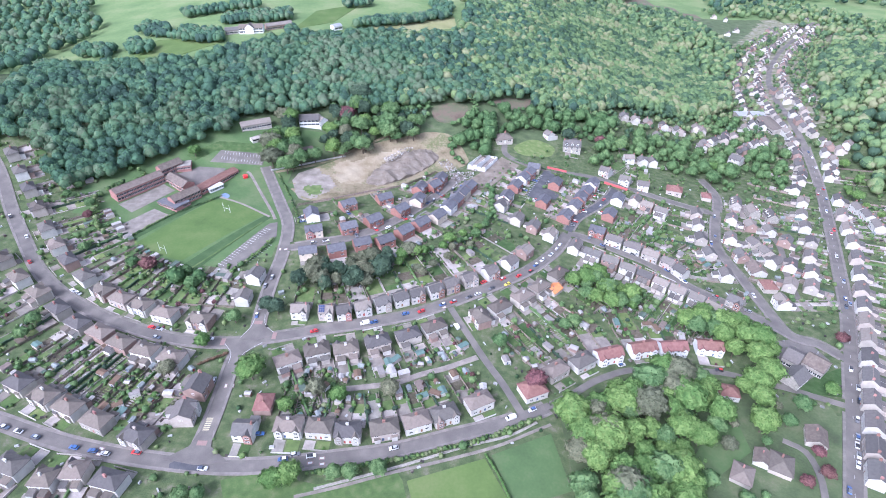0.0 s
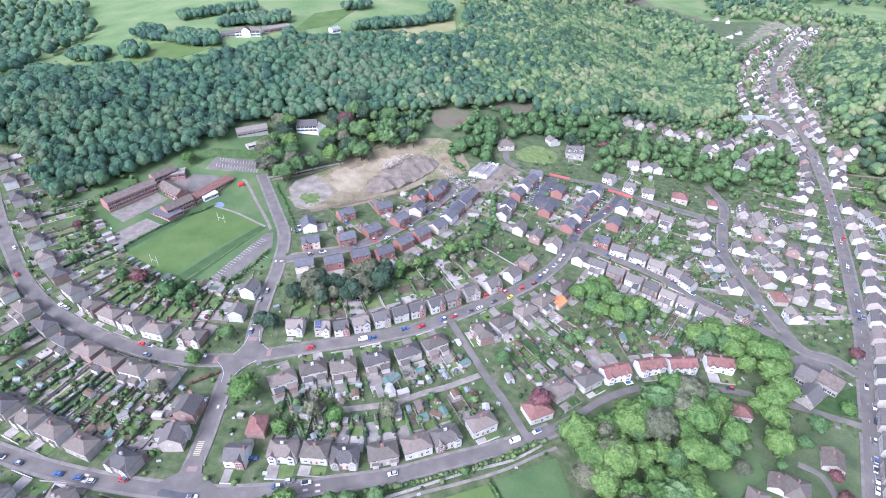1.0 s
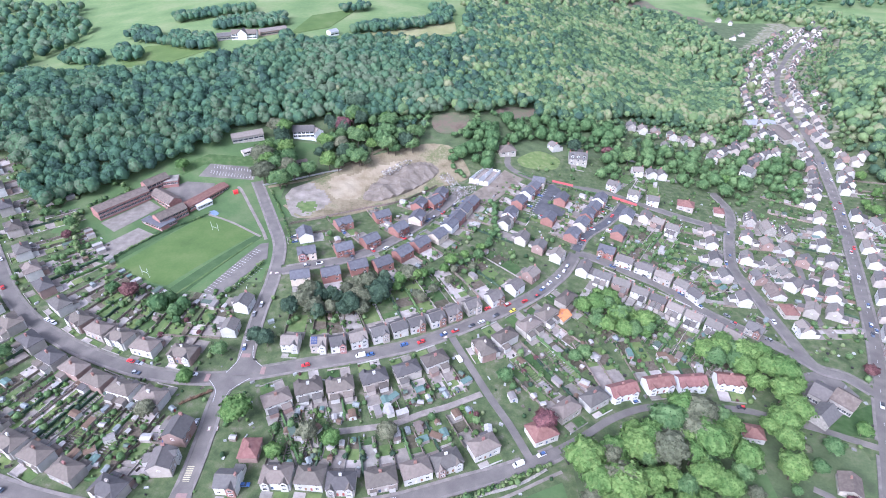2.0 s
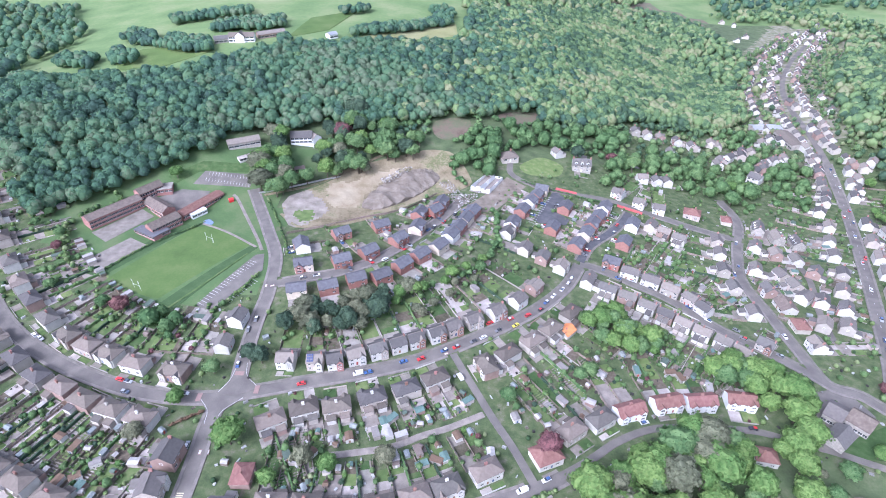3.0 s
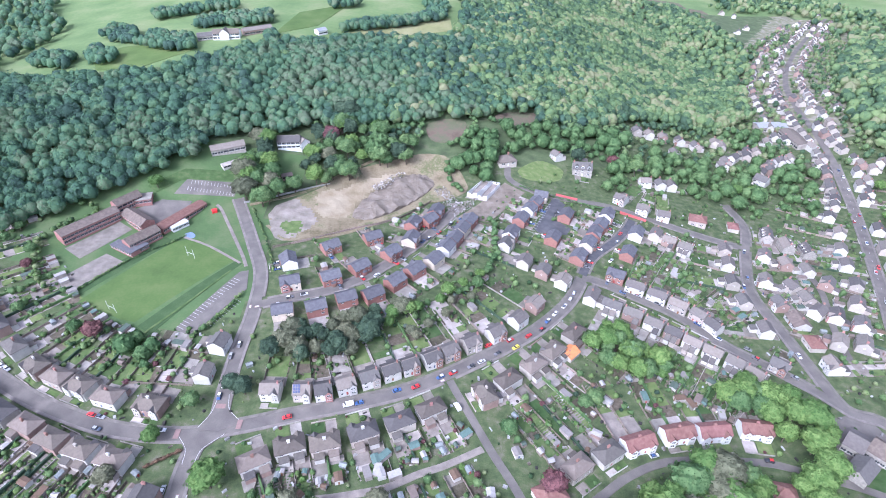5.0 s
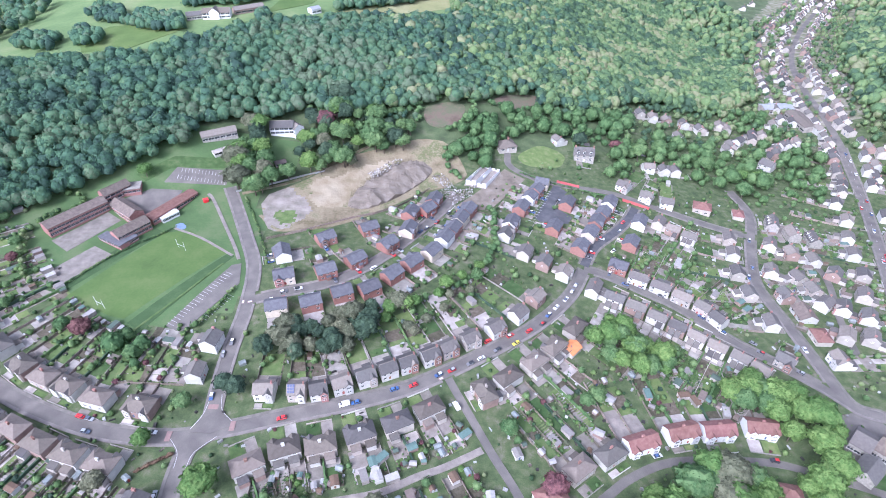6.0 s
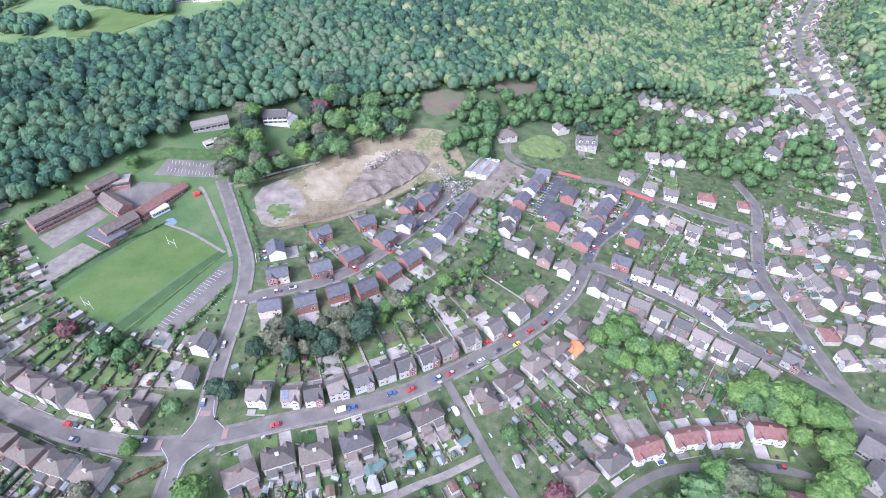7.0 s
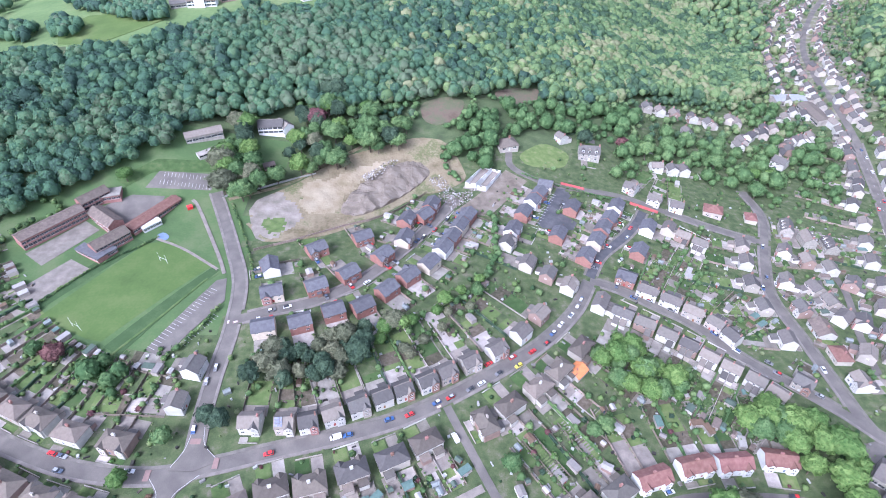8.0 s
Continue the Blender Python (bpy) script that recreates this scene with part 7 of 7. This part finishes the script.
def car(x, y, turn, paint=None, van=False):
    """A parked car: body, windows, four wheels."""
    key = (paint.name if paint else "any", van)
    z = gz(x, y) + 0.26
    m = Matrix.Translation((x, y, z)) @ Matrix.Rotation(turn, 4, "Z")
    if key in CARS:
        return copy_thing(CARS[key], m)
    c = CARS[key] = tagged(new("van" if van else "car"), "white panel van parked at the kerb" if van else {"red_paint": "red hatchback car parked at the kerb", "blue_paint": "blue car parked at the kerb", "yellow_paint": "yellow car parked at the kerb"}.get(key[0], "hatchback car parked at the kerb"), "van" if van else "car", "parked vehicles")
    L, W = (5.0, 1.95) if van else (4.2, 1.75)
    prof = ([(-L / 2, 0.3), (-L / 2, 2.0), (L / 2 - 1.4, 2.05), (L / 2 - 0.8, 1.2), (L / 2, 0.95), (L / 2, 0.3)] if van else
            [(-L / 2, 0.3), (-L / 2, 0.85), (-L / 2 + 0.15, 0.95), (L / 2 - 1.2, 0.95), (L / 2 - 0.1, 0.75), (L / 2, 0.6), (L / 2, 0.3)])
    bm = bmesh.new()
    A = [bm.verts.new((p, -W / 2, q)) for p, q in prof]
    B = [bm.verts.new((p, W / 2, q)) for p, q in prof]
    n = len(prof)
    for i in range(n):
        bm.faces.new([A[i], B[i], B[(i + 1) % n], A[(i + 1) % n]])
    bm.faces.new(A[::-1])
    bm.faces.new(B)
    bmesh.ops.recalc_face_normals(bm, faces=bm.faces[:])
    bmesh.ops.bevel(bm, geom=bm.edges[:], offset=0.06, segments=1, affect="EDGES")
    part("body", bm, paint or M_CAR if not van else M_PURE, c)
    if not van:
        bm = bmesh.new()
        lo = [(-L / 2 + 0.2, 0.93), (L / 2 - 1.25, 0.93)]
        hi = [(-L / 2 + 0.6, 1.42), (L / 2 - 2.0, 1.42)]
        v = [bm.verts.new((x_, s * w_, z_)) for (x_, z_), w_ in ((lo[0], 0.82), (lo[1], 0.82), (hi[1], 0.66), (hi[0], 0.66)) for s in (-1, 1)]
        for f in ((0, 2, 4, 6), (1, 7, 5, 3), (2, 3, 5, 4), (0, 6, 7, 1)):
            bm.faces.new([v[i] for i in f])
        bmesh.ops.recalc_face_normals(bm, faces=bm.faces[:])
        part("window", bm, M_GLASS, c, "dark tinted glass")
        bm = bmesh.new()
        box(bm, -L / 2 + 0.58, L / 2 - 1.98, -0.68, 0.68, 1.4, 1.46)
        part("car_roof", bm, paint or M_CAR, c)
    else:
        bm = bmesh.new()
        v = [bm.verts.new(p) for p in ((L / 2 - 1.38, -0.85, 2.0), (L / 2 - 1.38, 0.85, 2.0), (L / 2 - 0.8, 0.85, 1.25), (L / 2 - 0.8, -0.85, 1.25))]
        v += [bm.verts.new(q.co + Vector((0.04, 0, 0.03))) for q in v]
        for f in ((3, 2, 1, 0), (4, 5, 6, 7), (0, 1, 5, 4), (1, 2, 6, 5), (2, 3, 7, 6), (3, 0, 4, 7)):
            bm.faces.new([v[i] for i in f])
        part("windscreen", bm, M_GLASS, c)
    for a in (-L / 2 + 0.8, L / 2 - 0.8):
        for s in (-1, 1):
            bm = bmesh.new()
            bmesh.ops.create_cone(bm, cap_ends=True, segments=10, radius1=0.31, radius2=0.31, depth=0.2, matrix=Matrix.Translation((a, s * (W / 2 - 0.08), 0.31)) @ Matrix.Rotation(math.pi / 2, 4, "X"))
            part("wheel", bm, M_BLACK, c)
    c.matrix_basis = m
    return c


PARKED = []


def free_kerb(x, y):
    """True where no other vehicle stands, and takes the place."""
    if any(math.hypot(x - a, y - b) < 4.7 for a, b in PARKED):
        return False
    PARKED.append((x, y))
    return True


def park(pts, paint=None, van=False):
    for x, y in pts:
        if not free_kerb(x, y):
            continue
        d, q, t = nearest_road(x, y)
        car(x, y, math.atan2(t[1], t[0]) + (math.pi if rng.random() < 0.5 else 0), paint, van)


park([(-69.6, 221.6), (-12.3, 240.7), (-156.1, 221.3), (47.6, 277.8), (25, 268.9), (-33.6, 286.5)], M_RED)
park([(-38.2, 230.4), (-21.1, 238.2), (-172.5, 235.7), (-40.3, 229.4), (-158.4, 147.7), (-81.8, 157)], M_BLUE)
park([(39.6, 268.8), (29.6, 276.3)], M_YEL)
park([(32.1, 170.5), (-43.1, 229.2), (7.6, 230.4)], None, True)
park([(-151.5, 220.2), (-147.3, 219.5), (-186.2, 155), (-177.4, 152.4), (-159.6, 146.8), (-154.4, 145.9), (-149.8, 146.3), (-144, 145.1), (-57, 146.6), (-63.9, 147.2), (-21.8, 151.9), (-7.8, 241.9), (-0.3, 247.1), (6, 250), (15.4, 254.6), (20.9, 258), (29.5, 263.9), (37.2, 273.6), (45.8, 281.4), (60.1, 290.4), (65.4, 296.7), (72.2, 303.9), (43, 176), (-211, 247.5), (-206.7, 245.4), (-103.6, 254.5), (-101.2, 261.6), (-102.2, 238.1), (-102.7, 231.7), (-168.5, 233.6), (-121.9, 177.7), (-113.6, 180.7), (-111.6, 186.7), (-112.8, 183.8)])
park([(265, 290.6), (254.7, 272), (250, 263.2), (279.6, 322.3), (295.9, 355.9), (316, 395.2), (328.3, 428.5), (363.2, 510.6), (219.6, 209.4), (218, 205.3), (215.3, 196.1), (210.3, 187.1), (201.8, 175.3), (195.9, 165.3), (192.6, 160.5), (190, 155), (186.5, 149.9), (214.6, 376.7), (202.3, 345.9), (205.4, 340), (195.1, 335.6), (180.8, 264), (170.3, 277.6), (149.1, 296.7), (156.5, 285.3), (130.6, 312.4), (120.4, 318.9), (188.9, 215.2), (147.2, 207), (95.3, 208.6), (98.5, 211.2)])
park([(80.5, 316.5), (77.3, 310.9), (60.7, 288.7), (56, 283.8), (122, 373.3), (126.6, 383), (-37, 318.2), (-10.9, 357.5), (-7.2, 361.3), (-0.4, 369.1), (7.5, 380.9), (-82.7, 295.3), (-75.4, 298.1), (-48, 321.4), (-22.5, 352.7), (111.7, 351.3)])
# cars on the drives of the new brick houses
for _x, _y, _turn, _k in HOUSES:
    if _k == "brick":
        for _o in (-3.2, 3.0):
            _p = (_x + math.cos(_turn) * 7.2 - math.sin(_turn) * _o, _y + math.sin(_turn) * 7.2 + math.cos(_turn) * _o)
            if rng.random() < 0.6 and np.hypot(*(HXY - np.array(_p)).T).min() > 6 and free_kerb(*_p):
                car(*_p, _turn)
# cars left along the long streets
for _ri, _step, _seed in ((0, 31, 2), (1, 27, 3), (3, 24, 4), (4, 22, 5), (2, 19, 6)):
    _line, _hw, _p = ROADS[_ri]
    _r = random.Random(_seed)
    _nn = normals(_line)
    for _a in range(8, len(_line) - 4, max(3, _step // 3)):
        if _r.random() < 0.55 or _line[_a][1] > 620:
            continue
        _s = _r.choice((-1, 1)) * (_hw - 1.0)
        _q = _line[_a] + _nn[_a] * _s
        if road_gap(np.array([_q[0]]), np.array([_q[1]]), _ri)[0] < 3:
            continue
        if not free_kerb(_q[0], _q[1]):
            continue
        _t = _line[_a + 1] - _line[_a]
        car(_q[0], _q[1], math.atan2(_t[1], _t[0]) + _r.choice((0, math.pi)))


# ---- road markings ----
def marking(o, u, v, lu, lv, material, label, lift=0.32):
    o, u, v = np.array(o), np.array(u), np.array(v)
    V = []
    for a, b in ((0, 0), (lu, 0), (lu, lv), (0, lv)):
        p = o + u * a + v * b
        V.append((p[0], p[1], gz(*p) + lift))
    V += [(x, y, z - 0.1) for x, y, z in V]
    return tagged(mesh_object("road_marking", V, [(0, 1, 2, 3), (7, 6, 5, 4), (0, 4, 5, 1), (1, 5, 6, 2), (2, 6, 7, 3), (3, 7, 4, 0)], material), label, "road marking", kind="structure")


def bars(p, q, n, length, width, material, label):
    """n painted bars along the line p to q, each square to it."""
    p, q = np.array(p), np.array(q)
    d = (q - p) / np.linalg.norm(q - p)
    s = np.array((-d[1], d[0]))
    for i in range(n):
        marking(p + (q - p) * i / max(1, n - 1) - s * length / 2, d, s, width, length, material, label)


bars(*[(-134.7, 272.5), (-115.6, 309.7)], 20, 4.4, 0.1, M_LINE, "white painted parking bay line")
bars(*[(-120.4, 274.6), (-109.6, 291.9)], 11, 3.6, 0.1, M_LINE, "white painted parking bay line")
bars(*[(62.4, 377), (80.2, 413.1)], 14, 4.2, 0.14, M_LINE, "white painted parking bay line")
bars(*[(103.4, 362.8), (128.7, 398.5)], 13, 4.2, 0.14, M_LINE, "white painted parking bay line")
bars(*[(-106.2, 153.8), (-106.4, 164.7)], 12, 2.8, 0.5, M_YELP, "faded yellow zebra bar on the road")
bars(*[(-99.4, 218.6), (-90.8, 220.5)], 5, 0.35, 1.1, M_LINE, "white give-way dash at the junction")
bars(*[(-106.4, 145.3), (-93.1, 143.5)], 9, 0.35, 1.0, M_LINE, "white give-way dash at the junction")
bars(*[(-171.6, 404.3), (-141.8, 405.6)], 15, 3.2, 0.12, M_LINE, "white painted parking bay line")
bars(*[(-172.8, 398.5), (-142.9, 398.1)], 15, 3.2, 0.12, M_LINE, "white painted parking bay line")
for _q in ([(-56.9, 143.6), (-51.8, 143.2), (-57.4, 146.3), (-52.3, 146)], [(-147, 147.8), (-146.8, 145)], [(-105.2, 183.8), (-101.9, 183.9)], [(-102.4, 287.8), (-98.9, 288)], [(0.7, 245.4)], [(-193.1, 190.8)]):
    for _x, _y in _q:
        _d, _c, _t = nearest_road(_x, _y)
        _nn = np.array((-_t[1], _t[0]))
        marking(np.array((_x, _y)) - _t * 1.3 - _nn * 0.7, _t, _nn, 2.6, 1.4, M_REDP, "worn red speed roundel patch on the road", 0.31)
        marking(np.array((_x, _y)) - _t * 0.9 - _nn * 0.45, _t, _nn, 1.8, 0.9, M_LINE, "white speed roundel on the road", 0.335)
for _ri in (4,):
    _line, _hw, _p = ROADS[_ri]
    for _a in range(3, len(_line) - 3, 4):
        if _line[_a][1] < 560:
            _t = _line[_a + 1] - _line[_a]
            _t = _t / np.linalg.norm(_t)
            _nn = np.array((-_t[1], _t[0]))
            marking(_line[_a] - _nn * 0.06, _t, _nn, 2.2, 0.12, M_LINE, "faint white centre-line dash", 0.27)
# flared junction mouths with worn white edge lines and red patches
for _p in ([(-108, 214.5), (-104.3, 223), (-103.4, 234), (-98.2, 234), (-96.3, 225), (-89, 218.5), (-98, 214)],
           [(-115, 211.5), (-109.5, 205), (-108.6, 197), (-103.2, 197), (-102, 205), (-94, 213.5), (-104, 214)],
           [(-119, 143.5), (-110.5, 150), (-108.4, 158), (-102.8, 158), (-101, 150), (-91, 142.5), (-105, 141)]):
    patch("junction_mouth", _p, 0.44, M_ROAD, "worn asphalt widening at the junction", "road", step=3)
for _p in ([(-107.4, 215.6), (-104.0, 223), (-103.1, 233)], [(-89.8, 219.0), (-96.5, 225.4), (-98.5, 233)], [(-114, 211), (-109.2, 205), (-108.2, 198)], [(-95, 212.6), (-102.3, 205), (-103.5, 198)]):
    tagged(strip("road_marking", smooth_line(_p, 1.5), (-0.09, -0.08, 0.08, 0.09), (0.40, 0.49, 0.49, 0.40), M_LINE), "thin worn white line round the corner", "road marking", kind="structure")
for _x, _y, _a, _b in ((-102.8, 225.5, 4.4, 2.4), (-91, 215.2, 2.2, 4.6), (-116.5, 210.0, 2.2, 4.6), (-107.6, 150.5, 4.2, 2.4)):
    marking((_x, _y), (1, 0), (0, 1), _a, _b, M_REDP, "faded red surfacing patch on the road", 0.5)
patch("road_patch", [(-115.6, 141.3), (-111.1, 145.2), (-102, 144.4), (-101.9, 137.4), (-114.2, 137.9)], 0.275, M_ROAD2, "dark square patch of newer asphalt", "road patch", step=3)


# ---- solar panels on one slate roof ----
_x, _y = [(-64.5, 233.9)][0]
_h = min(HOUSES, key=lambda q: (q[0] - _x) ** 2 + (q[1] - _y) ** 2)
_m = Matrix.Translation((_h[0], _h[1], gz(_h[0], _h[1]) + 0.25)) @ Matrix.Rotation(_h[2] + math.pi / 2, 4, "Z")
_pv = tagged(new("solar_array"), "dark blue solar panels on a slate roof", "solar panel")
for _i in range(3):
    for _j in range(3):
        bm = bmesh.new()
        box(bm, -3.6 + _i * 1.1, -2.6 + _i * 1.1, -0.75, 0.75, 0, 0.06)
        _pp = part("panel", bm, M_SOLAR, _pv)
        _pp.matrix_basis = Matrix.Translation((0, -3.1 + _j * 1.1, 5.3 + (0.7 + _j * 1.1) * 0.71 + 0.28)) @ Matrix.Rotation(math.atan(0.71), 4, "X") @ Matrix.Diagonal((1, 0.8, 1, 1))
_pv.matrix_basis = _m
